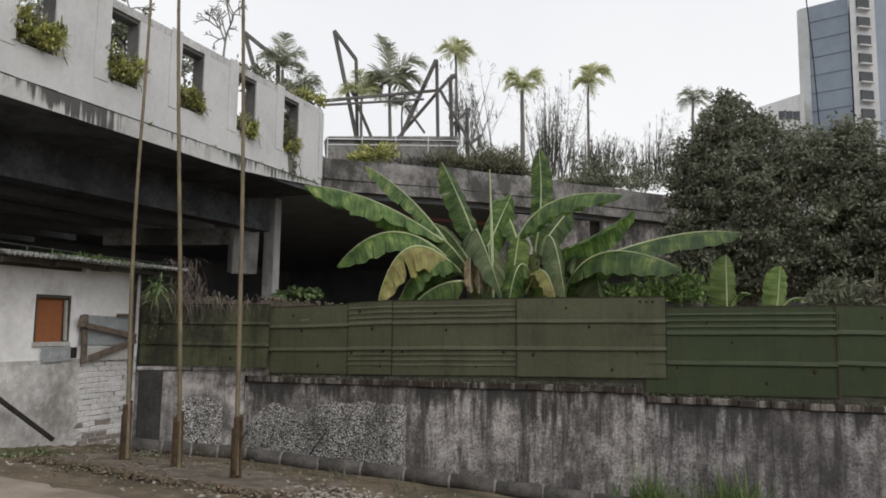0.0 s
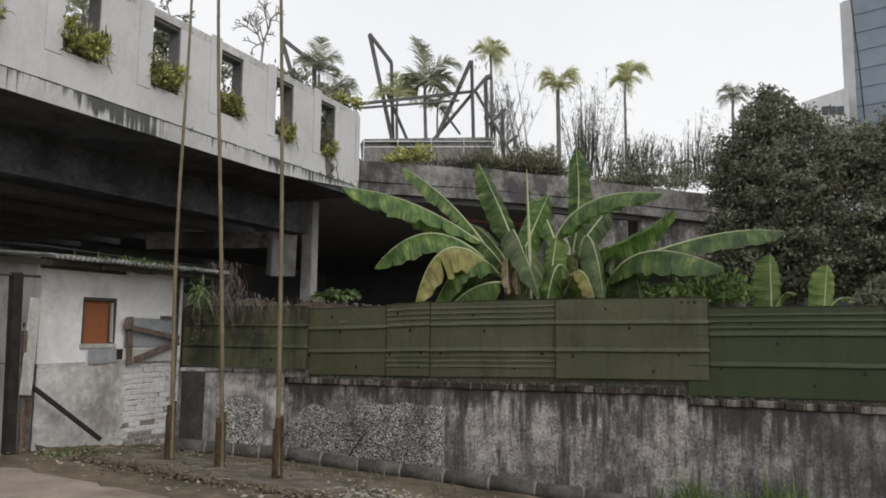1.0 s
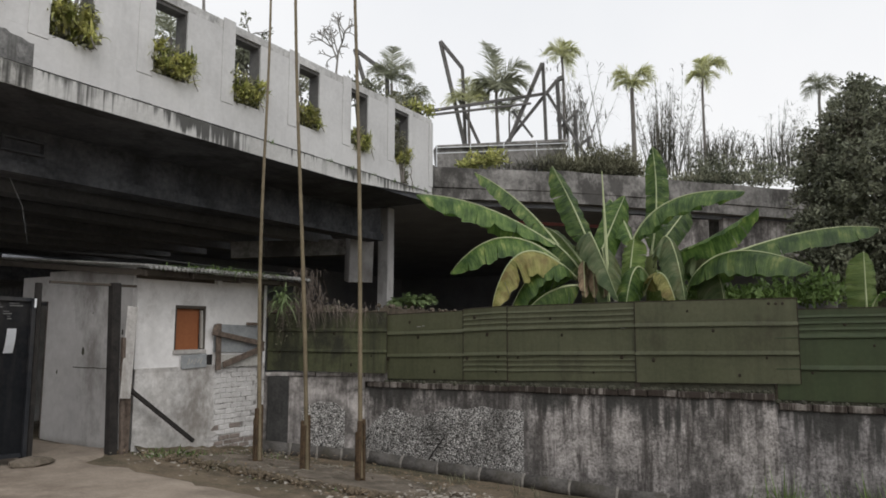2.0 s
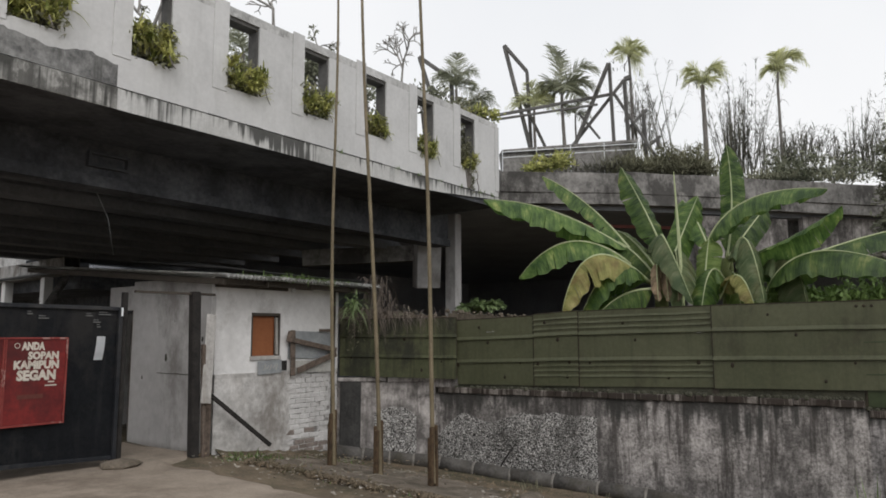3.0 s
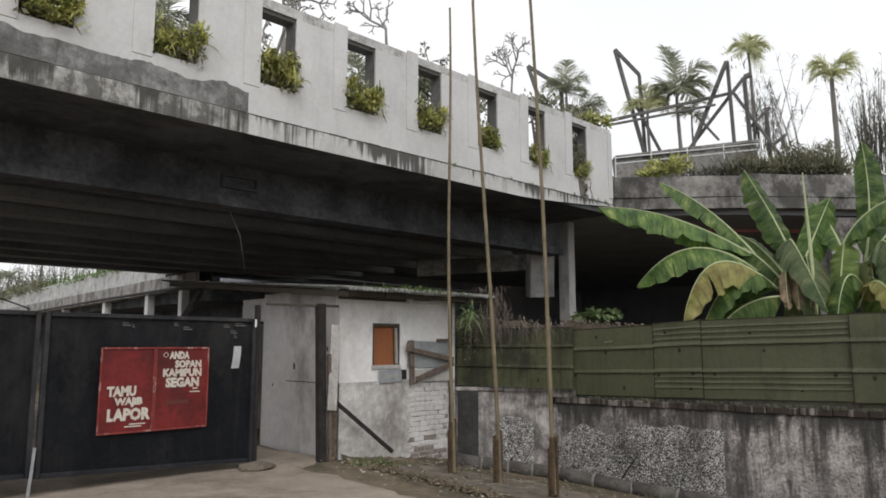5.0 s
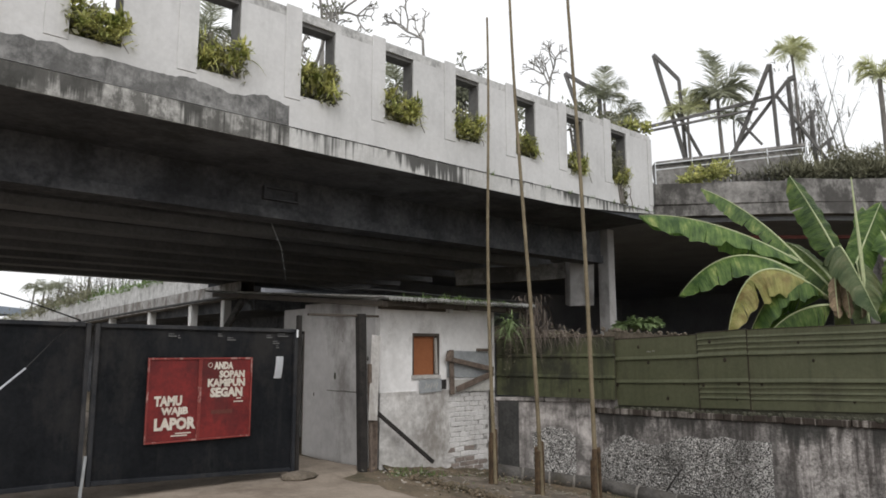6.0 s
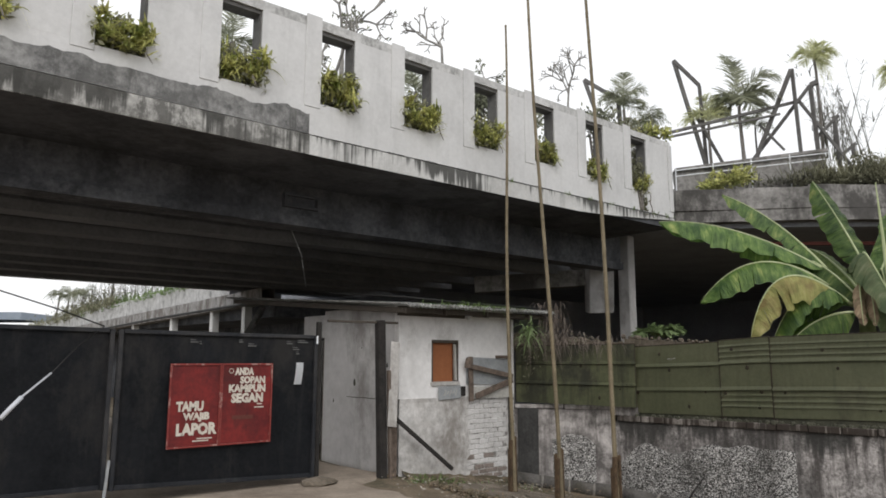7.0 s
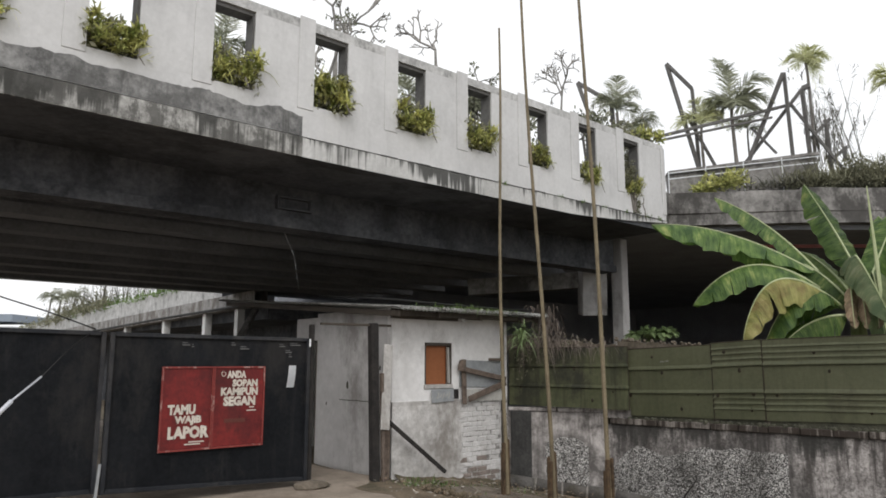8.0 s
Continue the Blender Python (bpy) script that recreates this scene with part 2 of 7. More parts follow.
M_WALL2 = mat("darker_stained_plaster", (0.09, 0.084, 0.083), (0.4, 0.376, 0.372), 0.92, 24, 4.0, 0.6, patch_w=0.42, lo=0.39, hi=0.6, streak=0.85, streak_col=(0.05, 0.045, 0.043), streak_lo=0.46, streak_hi=0.61, z_scale=0.6, sx=5.5, mould=0.8, mould_scale=0.9, mould_lo=0.46, mould_hi=0.6, mould_col=(0.05, 0.047, 0.045), drip=(0.62, 0.55, 0.0, 9.0))
# Darker than the front wall: the side's shading is put into the colour.
M_SHACKSIDE = mat("shade_dimmed_grey", (0.37, 0.362, 0.36), (0.6, 0.592, 0.59), 0.9, 9, 0.8, 0.06, patch_w=0.8, lo=0.32, hi=0.68, streak=0.3, streak_col=(0.24, 0.23, 0.22), z_scale=1.4, sx=1.6, mould=0.75, mould_scale=0.8, mould_lo=0.52, mould_hi=0.66, mould_col=(0.17, 0.157, 0.145))
M_SHEETOLD = mat("mossy_old_sheet", (0.095, 0.105, 0.052), (0.185, 0.195, 0.105), 0.6, 18, 1.2, 0.1, streak=0.7, streak_col=(0.03, 0.03, 0.02), streak_lo=0.46, streak_hi=0.64, mould=0.85, mould_scale=1.5, mould_lo=0.48, mould_hi=0.6, mould_col=(0.04, 0.04, 0.03))
M_CHAR = mat("blackened_timber_and_hole", (0.009, 0.008, 0.008), (0.038, 0.034, 0.031), 0.9, 25, 5, 0.4)
M_FRANG = mat("pale_smooth_bark", (0.2, 0.19, 0.175), (0.36, 0.345, 0.32), 0.85, 25, 4, 0.3)
M_VINE = mat("dry_vine", (0.07, 0.055, 0.045), (0.2, 0.165, 0.14), 0.9, 20, 4, 0.2, rand=0.35)
M_BRICK = mat("whitewashed_brick", (0.43, 0.42, 0.412), (0.72, 0.705, 0.695), 0.92, 22, 2.5, 0.7, rand=0.06, mould=0.6, mould_scale=2.2, mould_lo=0.54, mould_hi=0.66, mould_col=(0.24, 0.2, 0.18))
M_BAREBRICK = mat("bare_old_brick", (0.14, 0.115, 0.1), (0.34, 0.29, 0.26), 0.95, 26, 3, 0.6, rand=0.12, mould=0.6, mould_scale=3.0, mould_col=(0.08, 0.07, 0.055))
M_MORTAR = mat("brick_mortar", (0.4, 0.39, 0.38), (0.68, 0.665, 0.65), 0.95, 30, 5, 0.6, mould=0.8, mould_scale=7.0, mould_lo=0.5, mould_hi=0.58, mould_col=(0.1, 0.09, 0.08))
M_ORANGE = mat("orange_curtain", (0.22, 0.075, 0.028), (0.29, 0.11, 0.045), 0.8, 30, 2, 0.1)
M_FRAME = mat("dark_wood_and_shade", (0.03, 0.025, 0.02), (0.09, 0.075, 0.06), 0.8, 30, 4, 0.2)
M_OLDWOOD = mat("brown_old_wood", (0.055, 0.04, 0.032), (0.2, 0.155, 0.125), 0.9, 20, 5, 0.4, streak=0.4)
M_WHITEPLANK = mat("whitewashed_plank", (0.3, 0.285, 0.27), (0.6, 0.585, 0.565), 0.9, 20, 4, 0.3, streak=0.5, streak_col=(0.18, 0.16, 0.13))
M_PALEWOOD = mat("pale_plank", (0.28, 0.27, 0.25), (0.5, 0.49, 0.46), 0.9, 20, 4, 0.3)
M_TIN = mat("grey_tin", (0.22, 0.235, 0.245), (0.38, 0.395, 0.405), 0.6, 20, 4, 0.2, metal=0.2)
M_ZINC = mat("old_zinc_roof", (0.26, 0.26, 0.25), (0.6, 0.6, 0.58), 0.7, 20, 2.5, 0.2, metal=0.05, mould=0.6, mould_scale=2.5, mould_col=(0.12, 0.1, 0.08))
M_GATE = mat("black_gate_steel", (0.009, 0.0105, 0.0135), (0.028, 0.03, 0.035), 0.62, 20, 1.6, 0.06, spec=0.22, streak=0.5, streak_col=(0.062, 0.062, 0.063), streak_lo=0.54, z_scale=0.6, sx=3.5, mould=0.7, mould_scale=1.5, mould_lo=0.5, mould_hi=0.66, mould_col=(0.06, 0.057, 0.055))
M_RED = mat("faded_red_paint", (0.085, 0.006, 0.007), (0.2, 0.017, 0.015), 0.65, 16, 2.2, 0.06, lo=0.38, hi=0.62, streak=0.5, streak_col=(0.065, 0.008, 0.008), mould=0.6, mould_scale=2.2, mould_lo=0.5, mould_hi=0.62, mould_col=(0.05, 0.009, 0.009))
M_REDEDGE = mat("worn_red_rim", (0.15, 0.02, 0.018), (0.26, 0.05, 0.042), 0.75, 30, 5, 0.1, mould=0.7, mould_scale=9.0, mould_lo=0.54, mould_hi=0.6, mould_col=(0.42, 0.27, 0.24))
M_LETTER = mat("cream_lettering", (0.46, 0.42, 0.36), (0.66, 0.62, 0.55), 0.8, 40, 8, 0.05, mould=0.4, mould_scale=14, mould_lo=0.56, mould_col=(0.25, 0.1, 0.08))
M_PAPER = mat("paper", (0.7, 0.72, 0.75), (0.8, 0.82, 0.84), 0.8, 30, 4, 0.05)
M_CHALK = mat("chalk_mark", (0.1, 0.1, 0.1), (0.2, 0.2, 0.2), 0.9, 40, 8, 0.0)
M_BAMBOO = mat("bamboo", (0.112, 0.09, 0.056), (0.25, 0.205, 0.13), 0.65, 30, 3, 0.1, streak=0.4, streak_col=(0.09, 0.075, 0.05))
M_SLEEVE = mat("rusty_sleeve", (0.03, 0.019, 0.011), (0.13, 0.085, 0.048), 0.9, 25, 7, 0.5, mould=0.6, mould_scale=6, mould_col=(0.02, 0.015, 0.011))
M_PIPE = mat("grey_drain_pipe", (0.04, 0.038, 0.036), (0.16, 0.15, 0.14), 0.9, 24, 4, 0.6, mould=0.7, mould_scale=3, mould_col=(0.05, 0.043, 0.028), mould_lo=0.46)
M_CHIP = mat("pale_chip", (0.2, 0.18, 0.15), (0.46, 0.42, 0.37), 0.9, 30, 4, 0.2)
M_COLLAR = mat("pale_collar", (0.1, 0.092, 0.082), (0.3, 0.28, 0.255), 0.9, 30, 8, 0.5, mould=0.7, mould_scale=6, mould_lo=0.48)
M_STICK = mat("dry_stick", (0.16, 0.14, 0.11), (0.32, 0.29, 0.24), 0.9, 20, 4, 0.3)
M_STEEL = mat("weathered_truss_steel", (0.08, 0.077, 0.074), (0.18, 0.174, 0.168), 0.8, 20, 2, 0.1)
M_CABLE = mat("black_cable", (0.01, 0.01, 0.01), (0.02, 0.02, 0.02), 0.6, 10, 1, 0)
M_ROPE = mat("white_rope", (0.4, 0.42, 0.46), (0.6, 0.62, 0.66), 0.8, 60, 5, 0.2)


def leaf_mat(name, dark, light, tint, rough=0.42, trans=0.45, stripes=52.0, wear=0.0, wear_col=(0.2, 0.13, 0.05)):
    """A broad leaf: bands of lighter and darker blade between lateral veins, fine pleats, a tint of its own for each leaf."""
    m = bpy.data.materials.new(name)
    m.use_nodes = True
    n, l = m.node_tree.nodes, m.node_tree.links
    b = n["Principled BSDF"]
    uv, mp, band, fine, geo, info = (n.new("ShaderNodeUVMap"), n.new("ShaderNodeMapping"), n.new("ShaderNodeTexNoise"), n.new("ShaderNodeTexNoise"),
                                     n.new("ShaderNodeNewGeometry"), n.new("ShaderNodeObjectInfo"))
    mp.inputs["Scale"].default_value = (stripes, 1.2, 1)
    l.new(uv.outputs[0], mp.inputs["Vector"])
    band.inputs["Scale"].default_value, band.inputs["Detail"].default_value, band.inputs["Roughness"].default_value = 0.42, 5.0, 0.75
    l.new(mp.outputs[0], band.inputs["Vector"])
    fine.inputs["Scale"].default_value, fine.inputs["Detail"].default_value = 4.0, 4.0
    l.new(geo.outputs["Position"], fine.inputs["Vector"])
    mix = n.new("ShaderNodeMath")
    mix.operation = "MULTIPLY_ADD"
    mix.inputs[1].default_value = 0.62
    half = n.new("ShaderNodeMath")
    half.operation = "MULTIPLY"
    half.inputs[1].default_value = 0.38
    l.new(fine.outputs["Fac"], half.inputs[0])
    l.new(band.outputs["Fac"], mix.inputs[0])
    l.new(half.outputs[0], mix.inputs[2])
    ramp = n.new("ShaderNodeValToRGB")
    e = ramp.color_ramp.elements
    e[0].position, e[0].color, e[1].position, e[1].color = 0.42, (*dark, 1), 0.55, (*light, 1)
    e2 = e.new(0.65)
    e2.color = (*tint, 1)
    l.new(mix.outputs[0], ramp.inputs["Fac"])
    col = ramp.outputs["Color"]
    if wear:
        wn2, wr, wm = n.new("ShaderNodeTexNoise"), n.new("ShaderNodeMapRange"), n.new("ShaderNodeMixRGB")
        wn2.inputs["Scale"].default_value, wn2.inputs["Detail"].default_value = 3.0, 6.0
        l.new(geo.outputs["Position"], wn2.inputs["Vector"])
        wr.inputs[1].default_value, wr.inputs[2].default_value, wr.inputs[4].default_value = 0.5, 0.64, wear
        l.new(wn2.outputs["Fac"], wr.inputs[0])
        l.new(wr.outputs[0], wm.inputs["Fac"])
        l.new(col, wm.inputs[1])
        wm.inputs[2].default_value = (*wear_col, 1)
        col = wm.outputs[0]
    hv, mr = n.new("ShaderNodeHueSaturation"), n.new("ShaderNodeMapRange")
    mr.inputs[3].default_value, mr.inputs[4].default_value = 0.72, 1.28
    l.new(info.outputs["Random"], mr.inputs[0])
    l.new(mr.outputs[0], hv.inputs["Value"])
    l.new(col, hv.inputs["Color"])
    col = hv.outputs[0]
    l.new(col, b.inputs["Base Color"])
    b.inputs["Roughness"].default_value, b.inputs["Specular IOR Level"].default_value = rough, 0.5
    bp = n.new("ShaderNodeBump")
    bp.inputs["Strength"].default_value, bp.inputs["Distance"].default_value = 1.0, 0.05
    l.new(band.outputs["Fac"], bp.inputs["Height"])
    l.new(bp.outputs[0], b.inputs["Normal"])
    tr, ad = n.new("ShaderNodeBsdfTranslucent"), n.new("ShaderNodeMixShader")
    l.new(col, tr.inputs["Color"])
    ad.inputs[0].default_value = trans
    l.new(b.outputs[0], ad.inputs[1])
    l.new(tr.outputs[0], ad.inputs[2])
    l.new(ad.outputs[0], n["Material Output"].inputs[0])
    return m


M_BANANA = leaf_mat("banana_leaf", (0.042, 0.092, 0.022), (0.142, 0.235, 0.058), (0.39, 0.44, 0.145))
M_BANDRY = leaf_mat("yellowing_banana_leaf", (0.18, 0.19, 0.05), (0.38, 0.36, 0.12), (0.52, 0.47, 0.2), 0.55, 0.35, wear=0.7)
M_BANGREY = leaf_mat("wilted_banana_leaf", (0.08, 0.13, 0.05), (0.18, 0.23, 0.105), (0.3, 0.32, 0.19), 0.6, 0.35, wear=0.3, wear_col=(0.24, 0.19, 0.09))
M_SHOOT = leaf_mat("young_banana_leaf", (0.11, 0.18, 0.04), (0.2, 0.28, 0.075), (0.27, 0.34, 0.12), 0.5, 0.35)
M_DEAD = mat("dead_leaf", (0.13, 0.09, 0.055), (0.33, 0.25, 0.165), 0.9, 20, 5, 0.2, rand=0.35)
M_MIDRIB = mat("pale_midrib", (0.34, 0.4, 0.2), (0.52, 0.56, 0.34), 0.45, 20, 4, 0.05)
M_STEM = mat("banana_stem", (0.09, 0.12, 0.03), (0.2, 0.22, 0.09), 0.6, 10, 3, 0.1)
M_TREE = mat("tree_leaf", (0.09, 0.103, 0.066), (0.285, 0.295, 0.21), 0.5, 8, 0.7, 0.0, trans=0.4, rand=0.65, mould=0.5, mould_scale=0.9, mould_lo=0.54, mould_hi=0.66, mould_col=(0.18, 0.14, 0.115))
M_BUSH = mat("planter_leaf", (0.18, 0.22, 0.06), (0.66, 0.64, 0.26), 0.6, 8, 6.0, 0.0, lo=0.4, hi=0.6, trans=0.4, rand=0.5)
M_PALM = mat("palm_leaf", (0.22, 0.24, 0.165), (0.46, 0.47, 0.35), 0.6, 8, 1.2, 0.0, trans=0.6, rand=0.3)
M_PALMY = mat("yellow_palm_leaf", (0.5, 0.52, 0.31), (0.78, 0.78, 0.52), 0.55, 8, 1.2, 0.0, trans=0.66, rand=0.25)
M_REED = mat("dry_reed", (0.085, 0.085, 0.07), (0.2, 0.193, 0.155), 0.8, 10, 1.2, 0.0, trans=0.3, rand=0.4)
M_SCRUB = mat("dull_scrub", (0.12, 0.122, 0.08), (0.31, 0.305, 0.21), 0.8, 10, 1.4, 0.0, trans=0.35, rand=0.45)
M_GRASS = mat("roadside_grass", (0.075, 0.13, 0.035), (0.2, 0.29, 0.09), 0.6, 10, 1.2, 0.0, trans=0.3, rand=0.35)
M_FERN = mat("pale_fern", (0.13, 0.19, 0.08), (0.28, 0.36, 0.17), 0.6, 10, 2.0, 0.0, trans=0.3, rand=0.35)
M_BARK = mat("grey_bark", (0.1, 0.09, 0.08), (0.25, 0.23, 0.21), 0.9, 25, 4, 0.4)
M_TRUNK = mat("palm_trunk", (0.12, 0.11, 0.1), (0.28, 0.26, 0.24), 0.85, 20, 3, 0.3)
M_BLUEWALL = mat("tower_blue_wall", (0.21, 0.255, 0.315), (0.29, 0.335, 0.395), 0.7, 0.8, 0.12, 0.0, streak=0.35, streak_col=(0.33, 0.36, 0.4), sx=0.35, z_scale=0.05)
M_TOWER = mat("tower_white", (0.44, 0.45, 0.46), (0.62, 0.63, 0.64), 0.8, 0.8, 0.12, 0.0, streak=0.5, streak_col=(0.33, 0.33, 0.33), sx=0.5, z_scale=0.06)
M_GLASS = mat("dark_window_glass", (0.03, 0.035, 0.04), (0.06, 0.07, 0.08), 0.15, 2, 0.1, 0.0, spec=0.6)

# ---- building helpers ----
ORIGIN = {}


def thing(name, base, label, category, group="", kind=""):
    ob = new(name)
    ob.location = base
    ob.empty_display_size = 0.2
    ORIGIN[ob.name] = Vector(base)
    return tagged(ob, label, category, group, kind)


def finish(name, bm, material, smooth=False):
    me = bpy.data.meshes.new(name)
    bm.to_mesh(me)
    bm.free()
    me.materials.append(material)
    if smooth:
        me.polygons.foreach_set("use_smooth", [True] * len(me.polygons))
    return me


def part(name, bm, material, parent, label="", smooth=False):
    """One mesh under a thing or a part; the bmesh is in world coordinates."""
    base = ORIGIN[parent.name]
    bmesh.ops.translate(bm, verts=bm.verts, vec=-base)
    ob = new(name, finish(name, bm, material, smooth))
    ob.parent = parent
    ORIGIN[ob.name] = base
    return tagged(ob, label)


def solid(name, bm, material, label="", category="", kind="", group="", smooth=False):
    """A thing or a piece of the setting that is one mesh."""
    ob = new(name, finish(name, bm, material, smooth))
    ORIGIN[ob.name] = Vector((0, 0, 0))
    return tagged(ob, label, category, group, kind)


def box(bm, x0, y0, z0, x1, y1, z1, bevel=0.0):
    r = bmesh.ops.create_cube(bm, size=1.0, matrix=Matrix.LocRotScale(((x0 + x1) / 2, (y0 + y1) / 2, (z0 + z1) / 2), None, (abs(x1 - x0), abs(y1 - y0), abs(z1 - z0))))
    if bevel:
        edges = {e for v in r["verts"] for e in v.link_edges}
        bmesh.ops.bevel(bm, geom=list(edges), offset=bevel, segments=1, affect="EDGES")
    return bm


def beam(bm, a, b, w, h, up=(0, 0, 1), bevel=0.0):
    """A box of width w and height h from a to b."""
    a, b = Vector(a), Vector(b)
    d = b - a
    x = d.normalized()
    s = x.cross(Vector(up))
    s = s.normalized() if s.length > 1e-4 else x.orthogonal().normalized()
    u = s.cross(x)
    m = Matrix((x, s, u)).transposed().to_4x4()
    m.translation = (a + b) / 2
    r = bmesh.ops.create_cube(bm, size=1.0, matrix=m @ Matrix.Diagonal((d.length, w, h, 1)))
    if bevel:
        edges = {e for v in r["verts"] for e in v.link_edges}
        bmesh.ops.bevel(bm, geom=list(edges), offset=bevel, segments=1, affect="EDGES")
    return bm


def tube(bm, pts, radii, sides=8, cap=True):
    """A round tube through points, with a radius at each."""
    pts = [Vector(p) for p in pts]
    rings = []
    for i, p in enumerate(pts):
        d = (pts[min(i + 1, len(pts) - 1)] - pts[max(i - 1, 0)]).normalized()
        s = d.cross(Vector((0.31, 0.95, 0.05)))
        s = (s if s.length > 1e-3 else d.orthogonal()).normalized()
        u = d.cross(s)
        rings.append([bm.verts.new(p + radii[i] * (math.cos(k * math.tau / sides) * s + math.sin(k * math.tau / sides) * u)) for k in range(sides)])
    for a, b in zip(rings, rings[1:]):
        for k in range(sides):
            bm.faces.new((a[k], a[(k + 1) % sides], b[(k + 1) % sides], b[k]))
    if cap:
        bm.faces.new(rings[0][::-1])
        bm.faces.new(rings[-1])
    return bm


def gz(x, y):
    """Height of the ground: level by the road, falling towards the wall."""
    s = min(1.0, max(0.0, (x - 3) / 4))
    s = s * s * (3 - 2 * s)
    return -0.12 * min(5.0, max(0.0, x - 5.6)) + 0.05 * max(-12.0, min(0.0, y - 10.4)) * s


TH, WD = 0.1392, 10.836


def wall_at(y, off=0.0):
    """x of the long wall's face at y; off: metres in front of it."""
    return (WD - off - y * math.sin(TH)) / math.cos(TH)


# ---- ground ----
def ground_sheet():
    bm = bmesh.new()
    def steps(lo, hi, n, far):
        mid = [lo + (hi - lo) * i / n for i in range(n + 1)]
        out = [hi + (far - hi) * (i / 12) ** 3 for i in range(1, 13)]
        inn = [lo - (far + lo) * (i / 12) ** 3 for i in range(12, 0, -1)]
        return inn + mid + out
    xs, ys = steps(-3, 14, 100, 900), steps(-3, 16, 100, 900)
    grid = [[bm.verts.new((x, y, gz(x, y) - 0.02 + (0.03 * noise.noise((x * 1.3, y * 1.3, 0)) + 0.015 * noise.noise((x * 5, y * 5, 2)) if -3 < x < 12 and -3 < y < 16 else 0)))
             for y in ys] for x in xs]
    for i in range(len(xs) - 1):
        for j in range(len(ys) - 1):
            bm.faces.new((grid[i][j], grid[i + 1][j], grid[i + 1][j + 1], grid[i][j + 1]))
    return solid("ground", bm, M_DIRT, "bare brown earth strewn with dry litter", "ground", "structure", smooth=True)


def road_sheet():
    """Worn concrete, with an uneven edge against the earth."""
    bm = bmesh.new()
    nx, ny = 60, 130
    cols = []
    for j in range(ny + 1):
        y = -6 + 30 * j / ny
        edge = 5.08 + 0.2 * noise.noise((y * 0.9, 3.1, 0)) + 0.14 * noise.noise((y * 3.5, 7.1, 0)) + 0.09 * noise.noise((y * 11.0, 2.1, 0))
        edge = min(edge, 5.5) + 0.75 * max(0.0, min(1.0, (y - 9.95) / 0.4))
        cols.append([bm.verts.new((-9 + (edge + 9) * i / nx, y, gz(-9 + (edge + 9) * i / nx, y) + 0.02 + 0.012 * noise.noise((i * 0.5, j * 0.3, 1)) - (0.05 if i == nx else 0))) for i in range(nx + 1)])
    for a, b in zip(cols, cols[1:]):
        for i in range(nx):
            bm.faces.new((a[i], a[i + 1], b[i + 1], b[i]))
    return solid("road", bm, M_ROAD, "dusty pale worn concrete road with a broken edge", "road", "structure", smooth=True)


ground_sheet()
road_sheet()

# ---- overpass ----
BY, PITCH, OPEN_X, OPEN_W = 10.227, 1.566, 4.32, 0.6
BR_L, BR_R = -12.0, 13.74
OPENINGS = [OPEN_X + k * PITCH for k in range(-9, 6)]


def fascia_bottom(x):
    return 4.655 + 0.25 * max(0.0, min(1.0, (x - 10.2) / 3.5)) ** 1.3


